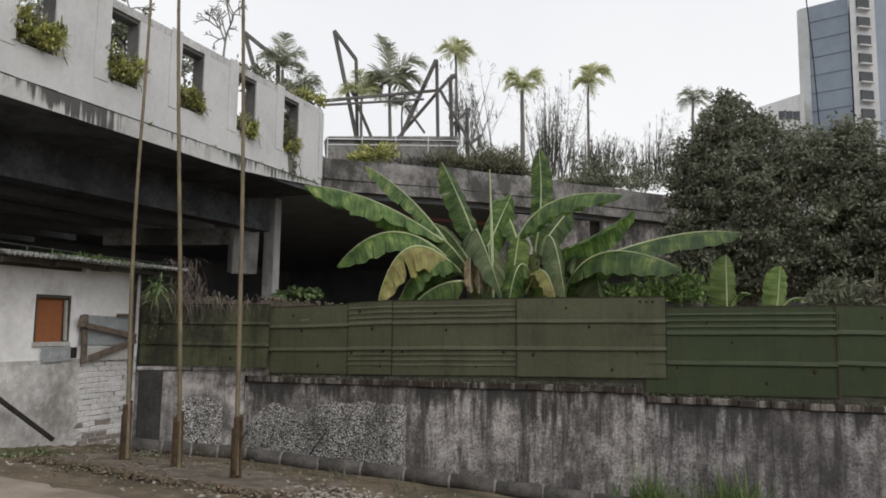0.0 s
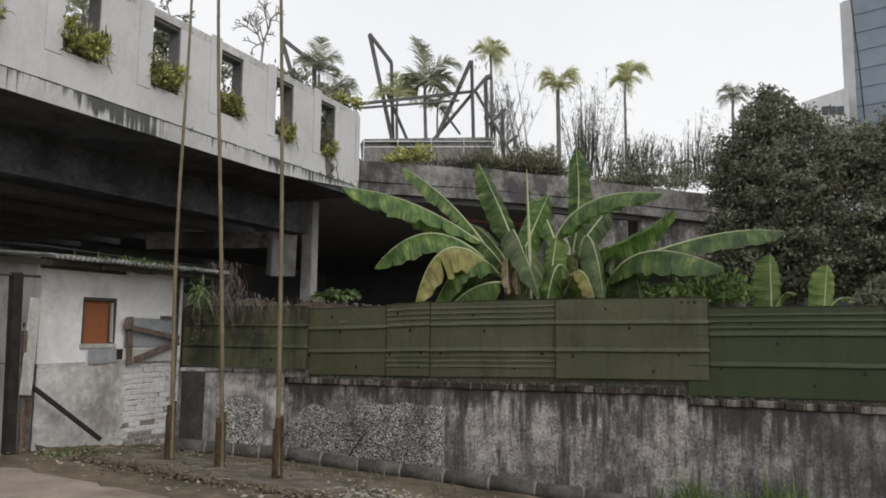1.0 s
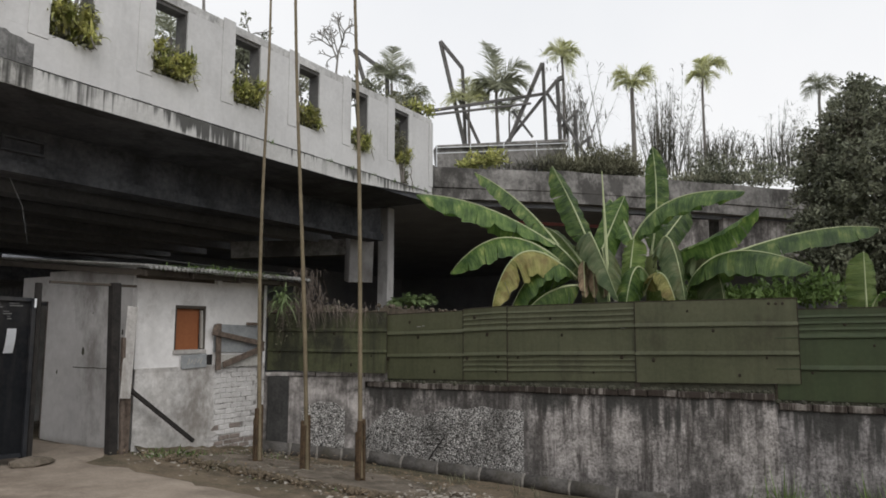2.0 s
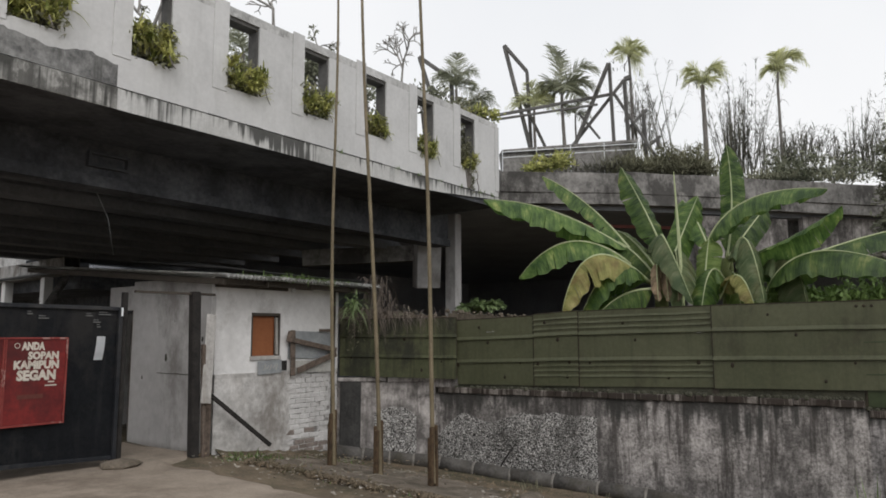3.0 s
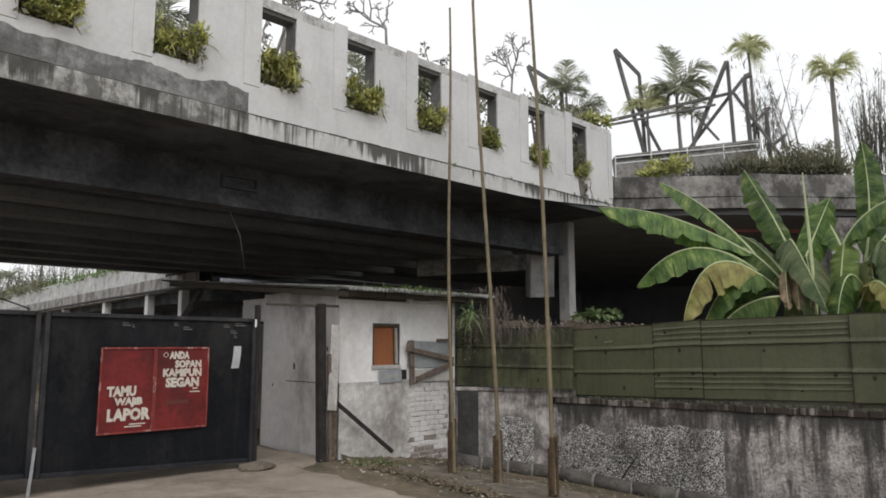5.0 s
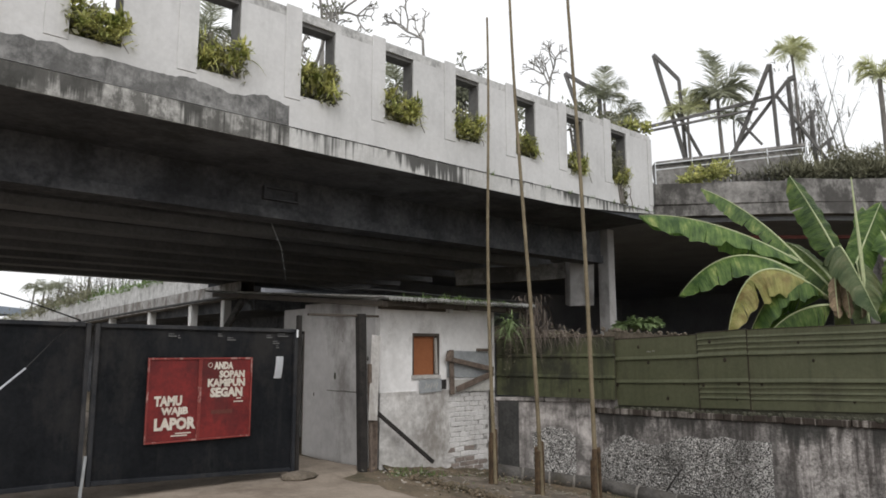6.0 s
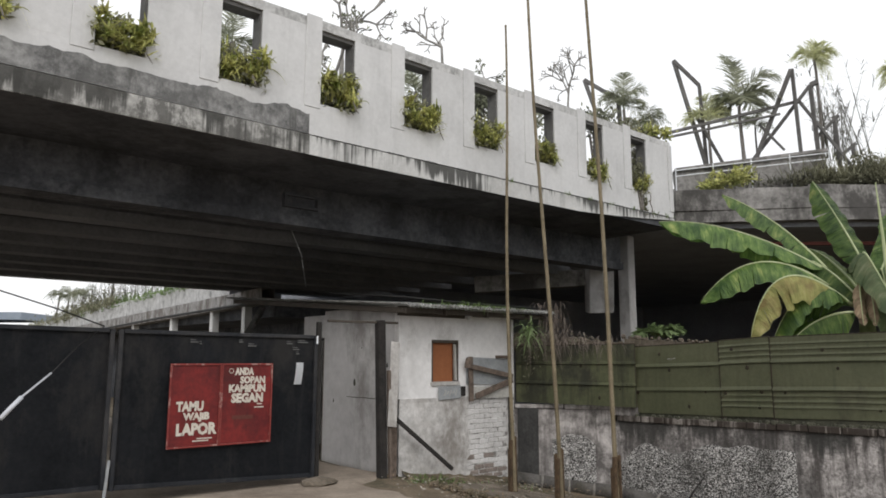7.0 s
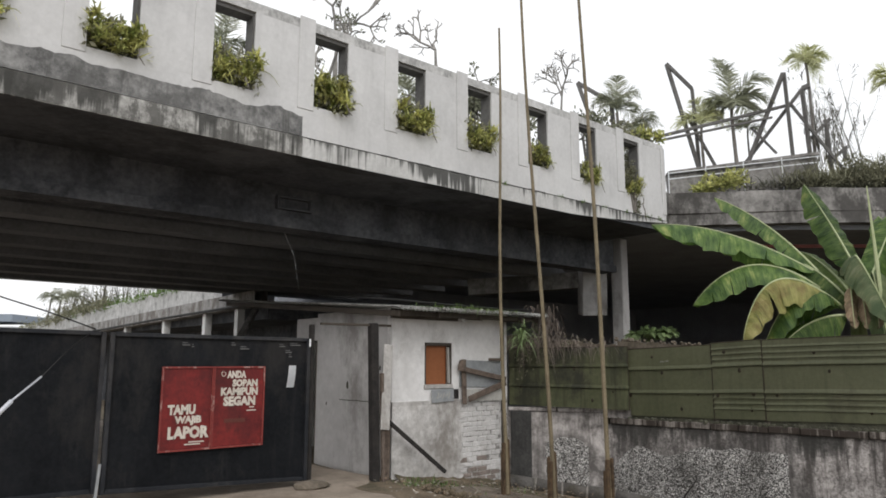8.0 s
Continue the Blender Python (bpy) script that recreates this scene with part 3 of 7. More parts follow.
def overpass():
    root = thing("overpass", (4, BY, 4.7), "whitewashed concrete overpass with planter openings in its parapet, stained dark below", "bridge", kind="structure")
    bm = bmesh.new()
    back = BY + 0.24
    box(bm, BR_L, BY - 0.012, 4.97, BR_R, back, 5.385)
    box(bm, BR_L, BY, 5.386, BR_R, back, 5.47)
    part("lower_wall", bm, M_WHITE, root)
    spans = [(BR_L, OPENINGS[0])] + [(a + OPEN_W, b) for a, b in zip(OPENINGS, OPENINGS[1:])] + [(OPENINGS[-1] + OPEN_W, BR_R)]
    for a, b in spans:
        bm = bmesh.new()
        box(bm, a, BY, 5.4705, b, back, 6.6435)
        part("parapet_pier", bm, M_WHITE, root)
    for a in OPENINGS:
        bm = bmesh.new()
        box(bm, a - 0.27, BY - 0.022, 5.388, a - 0.004, BY - 0.001, 6.83, 0.006)
        part("pilaster", bm, M_WHITE, root)
    # Dark strips line the right jamb and head of each opening.
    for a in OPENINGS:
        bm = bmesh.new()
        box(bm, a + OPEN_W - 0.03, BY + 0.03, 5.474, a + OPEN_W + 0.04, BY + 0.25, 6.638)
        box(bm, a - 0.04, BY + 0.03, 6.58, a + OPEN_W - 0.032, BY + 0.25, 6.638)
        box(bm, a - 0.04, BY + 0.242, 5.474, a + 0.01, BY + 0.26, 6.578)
        part("opening_lining", bm, M_LINING, root, "dark lining of the opening")
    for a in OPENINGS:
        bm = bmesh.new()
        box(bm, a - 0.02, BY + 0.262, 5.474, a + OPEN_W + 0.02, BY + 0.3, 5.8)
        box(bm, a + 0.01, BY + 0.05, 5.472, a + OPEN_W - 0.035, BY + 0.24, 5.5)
        part("planter_trough", bm, M_LINING, root, "dark planter trough")
    bm = bmesh.new()
    for a, b in zip([BR_L] + OPENINGS, OPENINGS + [BR_R]):
        box(bm, a, BY, 6.644, b, back, 6.785 + random.uniform(-0.012, 0.012))
    part("coping", bm, M_COPING, root)
    # lower band, slightly proud, with a broken joint above it
    bm = bmesh.new()
    n = 150
    rows = []
    for i in range(n + 1):
        x = BR_L + (BR_R - BR_L) * i / n
        j = 0.012 * noise.noise((x * 3, 1, 1))
        rows.append([bm.verts.new(v) for v in ((x, BY + 0.26, fascia_bottom(x)), (x, BY - 0.03 + j * 0.4, fascia_bottom(x) + 0.5 * j), (x, BY - 0.03 + j * 0.4, 4.945 + j), (x, BY + 0.26, 4.966))])
    for a, b in zip(rows, rows[1:]):
        for k in range(4):
            bm.faces.new((a[k], b[k], b[(k + 1) % 4], a[(k + 1) % 4]))
    band = part("lower_band", bm, M_BAND, root, "run-off stained band")
    # Down-facing faces take the dark soffit colour, painting the underside's shade.
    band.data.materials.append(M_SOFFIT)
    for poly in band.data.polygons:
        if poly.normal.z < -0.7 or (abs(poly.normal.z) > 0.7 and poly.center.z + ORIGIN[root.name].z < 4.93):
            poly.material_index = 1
    # bare cement where the paint has gone
    bm = bmesh.new()
    top = lambda x: 5.28 + 0.06 * noise.noise((x * 1.7, 0, 4)) + 0.035 * noise.noise((x * 6, 0, 4)) + 0.03 * round(1.5 * noise.noise((x * 3.1, 2, 4)))
    n = 320
    rows = []
    for i in range(n + 1):
        x = BR_L + (4.14 - BR_L) * i / n
        rows.append([bm.verts.new((x, BY - 0.017, 4.97)), bm.verts.new((x, BY - 0.017, top(x)))])
    for a, b in zip(rows, rows[1:]):
        bm.faces.new((a[0], b[0], b[1], a[1]))
    part("bare_patch", bm, M_BARE, root, "bare grey cement patch")
    bm = bmesh.new()
    rows = []
    for i in range(n + 1):
        x = BR_L + (4.14 - BR_L) * i / n
        rows.append([bm.verts.new((x, BY - 0.042, fascia_bottom(x) + 0.004)), bm.verts.new((x, BY - 0.042, 4.95))])
    for a, b in zip(rows, rows[1:]):
        bm.faces.new((a[0], b[0], b[1], a[1]))
    part("bare_band", bm, M_BAREBAND, root, "bare grey cement band")
    # broken joint
    rs = random.Random(4)
    bm = bmesh.new()
    x = 4.2
    while x < 13.5:
        w = rs.uniform(0.08, 0.4)
        if rs.random() < 0.7:
            beam(bm, (x, BY - 0.033, 4.958 + rs.uniform(-0.004, 0.004)), (x + w, BY - 0.033, 4.956 + rs.uniform(-0.004, 0.004)), 0.01, rs.uniform(0.006, 0.02))
        x += w
    part("joint_crack", bm, M_STAIN, root, "broken dark joint")
    # end return of the parapet
    bm = bmesh.new()
    box(bm, BR_R - 0.2, back + 0.004, 4.95, BR_R, back + 1.6, 6.79)
    part("end_return", bm, M_WHITE, root)
    bm = bmesh.new()
    box(bm, BR_R - 0.14, BY - 0.03, 5.1, BR_R + 0.015, BY - 0.002, 6.7, 0.006)
    part("end_pilaster", bm, M_WHITE, root)
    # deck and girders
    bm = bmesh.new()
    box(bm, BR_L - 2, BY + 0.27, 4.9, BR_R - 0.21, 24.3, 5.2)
    part("deck", bm, M_BLUEGREY, root)
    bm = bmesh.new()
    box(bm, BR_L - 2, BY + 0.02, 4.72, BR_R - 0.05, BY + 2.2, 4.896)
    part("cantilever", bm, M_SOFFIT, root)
    # Front girder darker, inner ones paler: the shade's depth is in the colour.
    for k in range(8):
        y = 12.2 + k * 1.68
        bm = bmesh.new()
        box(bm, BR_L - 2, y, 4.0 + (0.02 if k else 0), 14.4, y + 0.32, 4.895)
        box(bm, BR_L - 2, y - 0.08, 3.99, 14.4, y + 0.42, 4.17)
        part("girder", bm, M_BLUEGREY if k else M_GIRDER, root)
    bm = bmesh.new()
    for a, b, c, d in ((4.78, 4.30, 5.45, 4.335), (4.78, 4.5, 5.45, 4.535), (4.78, 4.335, 4.815, 4.5), (5.415, 4.335, 5.45, 4.5)):
        box(bm, a, 12.1, b, c, 12.198, d)
    part("vent_frame", bm, M_SOFFIT, root)
    return root


overpass()

# ---- long wall with sheet fence ----
A0, C0 = Vector((8.5, 10.35)), Vector((9.66, 9.05))


def face_grid(bm, p, q, ztop_p, ztop_q, nx, nz, relief, thick=0.2, seed=0):
    """A wall's face from p to q with low relief, its top and back."""
    d = (q - p)
    nrm = Vector((-d.y, d.x)).normalized()
    if nrm.x > 0:
        nrm = -nrm
    grid = []
    for i in range(nx + 1):
        s = i / nx
        b = p + d * s
        zt, zb = ztop_p + (ztop_q - ztop_p) * s, gz(b.x, b.y) - 0.25
        col = []
        for j in range(nz + 1):
            z = zb + (zt - zb) * j / nz
            r = relief * noise.noise((b.y * 2.2, z * 2.2, seed)) + 0.4 * relief * noise.noise((b.y * 7, z * 7, seed))
            col.append(bm.verts.new((b.x + nrm.x * r, b.y + nrm.y * r, z)))
        col.append(bm.verts.new((b.x - nrm.x * thick, b.y - nrm.y * thick, zt)))
        col.append(bm.verts.new((b.x - nrm.x * thick, b.y - nrm.y * thick, zb)))
        grid.append(col)
    for a, b in zip(grid, grid[1:]):
        for j in range(len(a) - 1):
            bm.faces.new((a[j], b[j], b[j + 1], a[j + 1]))
    return bm


def wp(y, off=0.0):
    return Vector((wall_at(y, off), y))


def boundary_wall():
    root = thing("boundary_wall", (10, 5, -0.7), "low plastered boundary wall, streaked black by rain", "wall", kind="structure")
    bm = bmesh.new()
    face_grid(bm, wp(9.05), wp(2.47), 0.655, 0.685, 90, 22, 0.012)
    part("wall_face", bm, M_WALL, root, smooth=False)
    bm = bmesh.new()
    face_grid(bm, wp(2.466, 0.012), wp(-14), 0.565, 0.3, 100, 22, 0.012, seed=5)
    part("wall_face", bm, M_WALL2, root)
    bm = bmesh.new()
    face_grid(bm, A0, C0, 0.86, 0.84, 24, 20, 0.015, seed=9)
    part("wall_face", bm, M_WALLEND, root)
    for p, q, zt in ((wp(9.0, -0.13), wp(2.47, -0.13), 0.64), (wp(2.46, -0.13), wp(-14, -0.13), 0.28)):
        bm = bmesh.new()
        beam(bm, (p.x, p.y, (zt - 1.6) / 2), (q.x, q.y, (zt - 1.6) / 2), 0.16, zt + 1.6)
        part("wall_core", bm, M_CONC, root)
    # cap of short blocks
    def cap(p, q, z0, z1, h, name, step=0.42, material=M_CAP):
        n = max(1, int((q - p).length / step))
        d = (q - p) / n
        for i in range(n):
            bm = bmesh.new()
            a, b = p + d * (i + 0.01), p + d * (i + 0.99)
            s = (i + 0.5) / n
            z = z0 + (z1 - z0) * s + random.uniform(-0.006, 0.006)
            nn = Vector((-d.y, d.x)).normalized()
            nn = -nn if nn.x > 0 else nn
            off = nn * (0.035 + random.uniform(-0.006, 0.006))
            beam(bm, (a.x + off.x - nn.x * 0.1, a.y + off.y - nn.y * 0.1, z + h / 2), (b.x + off.x - nn.x * 0.1, b.y + off.y - nn.y * 0.1, z + h / 2), 0.22, h, bevel=0.012)
            part(name, bm, material, root)
    cap(wp(9.0), wp(2.5), 0.658, 0.688, 0.1, "cap_block")
    cap(wp(2.46, 0.012), wp(-6), 0.568, 0.46, 0.1, "cap_block")
    cap(A0, C0, 0.865, 0.845, 0.07, "cap_block", 0.6, M_WALLEND)
    # Rubble coloured dark to take in the shadow between cap and sheets.
    for p, q, z0, z1, m in ((wp(9.0), wp(2.5), 0.755, 0.785, M_DARKMORTAR), (wp(2.46), wp(-6), 0.665, 0.56, M_DARKMORTAR)):
        bm = bmesh.new()
        n = 160
        for i in range(n):
            a = p + (q - p) * (i / n)
            z = z0 + (z1 - z0) * i / n
            s = random.uniform(0.02, 0.05)
            x, y = a.x + random.uniform(-0.03, 0.08), a.y
            bmesh.ops.create_icosphere(bm, subdivisions=1, radius=s, matrix=pose(x, y, z + 0.01, random.uniform(0, 90), 0, random.uniform(0, 90)))
        a3, b3 = Vector((p.x + 0.08, p.y, z0 + 0.06)), Vector((q.x + 0.08, q.y, z1 + 0.06))
        beam(bm, a3, b3, 0.1, 0.14)
        part("mortar_bed", bm, m, root, "dark mortar rubble in the gap under the sheets")
    # dark pilaster at the end
    bm = bmesh.new()
    d = (C0 - A0).normalized()
    nn = Vector((-d.y, d.x))
    nn = -nn if nn.x > 0 else nn
    a, b = A0 + d * 0.06 + nn * 0.02, A0 + d * 0.42 + nn * 0.02
    m = (a + b) / 2
    beam(bm, (m.x, m.y, -0.6), (m.x, m.y, 0.86), 0.36, 0.12, up=(nn.x, nn.y, 0), bevel=0.01)
    part("pilaster", bm, M_BLACKSTAIN, root, "black weathered pilaster")
    bm = bmesh.new()
    e = wp(8.62)
    beam(bm, (C0.x + 0.03, C0.y, 0.84), (e.x + 0.03, e.y, 0.84), 0.1, 0.16, bevel=0.01)
    part("corner_fill", bm, M_WALLEND, root)
    # pebble-dash where the plaster has fallen off
    def rough(yl, yr, top, name, seed, off=0.0, plane=wp):
        bm = bmesh.new()
        nx, nz = 130, 62
        grid = []
        for i in range(nx + 1):
            y = yl + (yr - yl) * i / nx
            b = plane(y, 0.004)
            zb, zt = gz(b.x, b.y) - 0.1, top(y)
            col = []
            for j in range(nz + 1):
                z = zb + (zt - zb) * j / nz
                edge = min(1.0, 6 * min(i / nx, 1 - i / nx), 5 * (1 - j / nz))
                r = (0.036 * noise.noise((y * 34, z * 34, seed)) + 0.02 * noise.noise((y * 8, z * 8, seed))) * edge + 0.008
                col.append(bm.verts.new((b.x - r - 0.004, b.y, z)))
            grid.append(col)
        for a, b in zip(grid, grid[1:]):
            for j in range(nz):
                bm.faces.new((a[j], b[j], b[j + 1], a[j + 1]))
        part(name, bm, M_ROUGH, root, "exposed rough pebble render")
    rough(9.02, 6.16, lambda y: 0.39 + 0.05 * noise.noise((y * 3, 0, 1)) - 0.5 * max(0.0, y - 7.3) / 1.7 * (0.6 + 0.4 * math.sin(y * 5)), "rough_patch", 2)
    def left(y, off=0.0):
        s = (A0.y - y) / (A0.y - C0.y)
        b = A0 + (C0 - A0) * s + nn * off
        return b
    rough(9.85, 9.3, lambda y: 0.42 + 0.06 * noise.noise((y * 6, 0, 1)) - 0.9 * (y - 9.6) ** 2 * 2, "rough_patch", 7, plane=left)
    return root


boundary_wall()


def sheet_panel(p, q, zb_p, zb_q, zt_p, zt_q, ribs, material, label, bulge=0.0):
    """A flat sheet of painted metal with pressed ribs along its length."""
    gap = (q - p).normalized() * 0.006
    p, q = p + gap, q - gap
    root = thing("fence_sheet", (p.x, p.y, zb_p), label, "fence panel", "sheets of the fence")
    d = q - p
    nn = Vector((-d.y, d.x)).normalized()
    nn = -nn if nn.x > 0 else nn
    prof = []
    marks = sorted(ribs)
    v = 0.0
    prof.append((0.0, 0.0))
    for r, big in marks:
        w, h = (0.04, 0.036) if big else (0.022, 0.018)
        prof += [(r - w * 0.55, 0.0), (r - w * 0.25, h), (r, h), (r + w, 0.0)]
    prof.append((1.0, 0.0))
    bm = bmesh.new()
    nx = max(6, int(d.length / 0.12))
    rows = []
    for i in range(nx + 1):
        s = i / nx
        b = p + d * s
        zb, zt = zb_p + (zb_q - zb_p) * s, zt_p + (zt_q - zt_p) * s
        wob = 0.004 * noise.noise((b.y * 2, 0.3, zb_p * 9))
        rows.append([bm.verts.new((b.x + nn.x * (h + wob + bulge), b.y + nn.y * (h + wob + bulge), zb + (zt - zb) * v + 0.006 * noise.noise((b.y * 1.5, v, 2)))) for v, h in prof])
    for a, b in zip(rows, rows[1:]):
        for j in range(len(prof) - 1):
            bm.faces.new((a[j], b[j], b[j + 1], a[j + 1]))
    bmesh.ops.solidify(bm, geom=bm.faces[:], thickness=0.003)
    part("sheet", bm, material, root)
    # dark strips mark the seams between neighbouring sheets
    for e, za, zb in ((q, zb_q, zt_q), (p, zb_p, zt_p)):
        bm = bmesh.new()
        beam(bm, (e.x + nn.x * (bulge + 0.003), e.y + nn.y * (bulge + 0.003), za), (e.x + nn.x * (bulge + 0.003), e.y + nn.y * (bulge + 0.003), zb), 0.012, 0.016, up=(nn.x, nn.y, 0))
        part("dark_seam", bm, M_RUST, root)
    bm = bmesh.new()
    beam(bm, (p.x + nn.x * (bulge + 0.002), p.y + nn.y * (bulge + 0.002), zt_p), (q.x + nn.x * (bulge + 0.002), q.y + nn.y * (bulge + 0.002), zt_q), 0.012, 0.014)
    part("top_edge", bm, M_RUST, root)
    # nail heads with rust
    for s, v in ((0.12, 0.3), (0.5, 0.62), (0.85, 0.3), (0.3, 0.85), (0.7, 0.12)):
        s, v = s + random.uniform(-0.06, 0.06), v + random.uniform(-0.03, 0.03)
        b = p + d * s
        zb, zt = zb_p + (zb_q - zb_p) * s, zt_p + (zt_q - zt_p) * s
        bm = bmesh.new()
        bmesh.ops.create_icosphere(bm, subdivisions=1, radius=random.uniform(0.016, 0.034), matrix=Matrix.Translation((b.x + nn.x * (bulge + 0.004), b.y + nn.y * (bulge + 0.004), zb + (zt - zb) * v)) @ Matrix.Diagonal((0.5, 1, 1.3, 1)))
        part("rusty_nail", bm, M_RUST, root)
    return root


PLAIN = [(0.345, 1), (0.69, 1)]
FINE_TOP = [(0.345, 1), (0.69, 1), (0.77, 0), (0.84, 0), (0.91, 0)]
FINE = FINE_TOP + [(0.27, 0), (0.2, 0), (0.13, 0)]
sheet_panel(A0 + (C0 - A0) * 0.02, wp(8.6, 0.05), 0.97, 0.91, 1.95, 1.985, PLAIN, M_SHEETOLD, "olive green metal sheet, mossy and stained, beside the shack", 0.02)
sheet_panel(wp(8.74), wp(7.18), 0.82, 0.84, 1.93, 2.0, PLAIN, M_SHEET, "olive green ribbed metal fence sheet on the wall")
sheet_panel(wp(7.2, 0.012), wp(6.42, 0.012), 0.84, 0.86, 2.02, 2.07, FINE, M_SHEET, "narrow olive green metal sheet with close fine ribs")
sheet_panel(wp(6.43), wp(4.38), 0.85, 0.9, 2.06, 2.11, FINE, M_SHEET, "olive green metal fence sheet with fine ribs")
sheet_panel(wp(4.39, 0.034), wp(2.15, 0.034), 0.89, 0.93, 2.11, 2.135, PLAIN, M_SHEET, "olive green ribbed metal fence sheet, three holes at its corner")
sheet_panel(wp(2.47, 0.0), wp(-0.14, 0.0), 0.70, 0.72, 1.97, 2.02, FINE_TOP, M_SHEET2, "brighter green ribbed metal fence sheet hung lower")
sheet_panel(wp(-0.1, -0.012), wp(-2.4, 0.012), 0.76, 0.74, 2.02, 2.0, PLAIN, M_SHEET2, "olive green ribbed metal fence sheet")
sheet_panel(wp(-2.42), wp(-4.7), 0.72, 0.7, 2.0, 2.0, PLAIN, M_SHEET, "olive green ribbed metal fence sheet")
for k, y in enumerate((2.52, 2.43, 2.34)):
    bm = bmesh.new()
    bmesh.ops.create_icosphere(bm, subdivisions=1, radius=0.024, matrix=Matrix.Translation((wall_at(y, 0.037), y, 2.06)) @ Matrix.Diagonal((0.3, 1, 1, 1)))
    solid("hole_mark", bm, M_RUST, "small dark hole punched in the sheet", "hole", group="holes in the sheet")

# timber frame behind the sheets
fence_frame = thing("timber_fence", (10, 5, 0.8), "dark timber battens behind the green fence sheets", "fence")
for z in (1.0, 1.45, 1.88):
    bm = bmesh.new()
    p, q = wp(8.9, -0.05), wp(-4.7, -0.05)
    beam(bm, (p.x, p.y, z), (q.x, q.y, z), 0.05, 0.07)
    part("batten", bm, M_FRAME, fence_frame)
for y in (8.73, 7.19, 6.425, 4.385, 2.15, -0.13, -2.4):
    bm = bmesh.new()
    p = wp(y, -0.035)
    beam(bm, (p.x, p.y, 0.6), (p.x, p.y, 1.93), 0.09, 0.04, up=(1, 0, 0))
    part("fence_stud", bm, M_FRAME, fence_frame)

# ---- shack under the overpass ----
SY = 10.31


def shack():
    root = thing("shack", (7.0, SY + 1, 0), "small whitewashed shack with a rusty tin roof and peeling lower wall", "hut")
    x0, x1 = 5.9, 8.46
    wx0, wx1, wz0, wz1 = 6.56, 7.13, 1.32, 2.03
    bm = bmesh.new()
    for a in ((x0, 1.10, wx0, 2.56), (wx1, 1.10, x1, 2.56), (wx0, 1.10, wx1, wz0), (wx0, wz1, wx1, 2.56)):
        box(bm, a[0], SY, a[1], a[2], SY + 0.12, a[3])
    bmesh.ops.remove_doubles(bm, verts=bm.verts, dist=0.0005)
    part("front_wall", bm, M_SHACK, root)
    bm = bmesh.new()
    n, k = 44, 20
    grid = []
    for i in range(n + 1):
        x = x0 - 0.005 + (7.36 - x0) * i / n
        rag = (i / n) ** 6
        col = []
        for j in range(k + 1):
            z = -0.25 + 1.35 * j / k
            col.append(bm.verts.new((x + rag * 0.22 * noise.noise((5, j * 0.9, 1)), SY - 0.022 + 0.012 * noise.noise((x * 3, 0, z * 3)) - (0.0 if j < k else 0.01), z + (0.01 * noise.noise((x * 9, 2, 0)) if j == k else 0))))
        col.append(bm.verts.new((x, SY + 0.1, 1.098)))
        grid.append(col)
    for a, b in zip(grid, grid[1:]):
        for j in range(k + 1):
            bm.faces.new((a[j], b[j], b[j + 1], a[j + 1]))
    part("lower_wall", bm, M_SHACKLOW, root, "peeling stained lower wall")
    bm = bmesh.new()
    box(bm, 7.27, SY + 0.004, -0.4, x1, SY + 0.12, 1.095)
    mortar = part("mortar", bm, M_MORTAR, root, "dirty mortar")
    # side wall and rear
    bm = bmesh.new()
    box(bm, x0, SY + 0.124, -0.2, x0 + 0.12, 12.55, 2.57)
    box(bm, x0, 12.55, 2.1, x0 + 0.12, 13.3, 2.5)
    part("side_wall", bm, M_SHACKSIDE, root)
    bm = bmesh.new()
    box(bm, x0 + 0.0, 13.3, -0.2, x0 + 0.12, 16.2, 2.15)
    box(bm, x0 + 0.12, 16.0, -0.2, 9.2, 16.2, 2.15)
    part("rear_wall", bm, M_SHACKSIDE, root)
    bm = bmesh.new()
    box(bm, x0 + 0.03, 12.56, -0.1, x0 + 0.09, 12.64, 2.09)
    box(bm, x0 + 0.03, 13.22, -0.1, x0 + 0.09, 13.29, 2.09)
    part("door_frame", bm, M_FRAME, root)
    bm = bmesh.new()
    tube(bm, [(x0 - 0.002, 10.42 + k * 0.17, 1.085 + 0.012 * noise.noise((k * 0.7, 0, 0))) for k in range(9)], [0.006] * 9, 4)
    part("wall_crack", bm, M_DARKMORTAR, root, "dark horizontal crack in the plaster")
    for y, z, w in ((10.62, 1.62, 0.035), (10.9, 0.98, 0.02), (11.55, 1.33, 0.05), (11.35, 1.9, 0.018), (12.2, 1.0, 0.03)):
        bm = bmesh.new()
        bmesh.ops.create_icosphere(bm, subdivisions=1, radius=w, matrix=Matrix.Translation((x0 + 0.002, y, z)) @ Matrix.Diagonal((0.2, 0.8, 1.5, 1)))
        part("plaster_chip", bm, M_DARKMORTAR, root, "dark chip in the plaster")
    # eave beam, its dark band taking in the shadow under the eave
    bm = bmesh.new()
    beam(bm, (x0 - 0.05, SY - 0.03, 2.47), (7.25, SY - 0.03, 2.47), 0.05, 0.15, bevel=0.006)
    part("eave_shade_beam", bm, M_FRAME, root)
    # dark strip standing in for the dark gap at the shack's end
    bm = bmesh.new()
    box(bm, 8.3, SY - 0.03, -0.3, 8.37, SY - 0.002, 2.5, 0.005)
    part("dark_gap_strip", bm, M_FRAME, root)
    # window
    bm = bmesh.new()
    box(bm, wx0 - 0.02, SY - 0.03, wz0 - 0.03, wx1 + 0.02, SY + 0.06, wz0 + 0.034, 0.005)
    part("window_sill", bm, M_WHITEPLANK, root, "whitewashed sill")
    bm = bmesh.new()
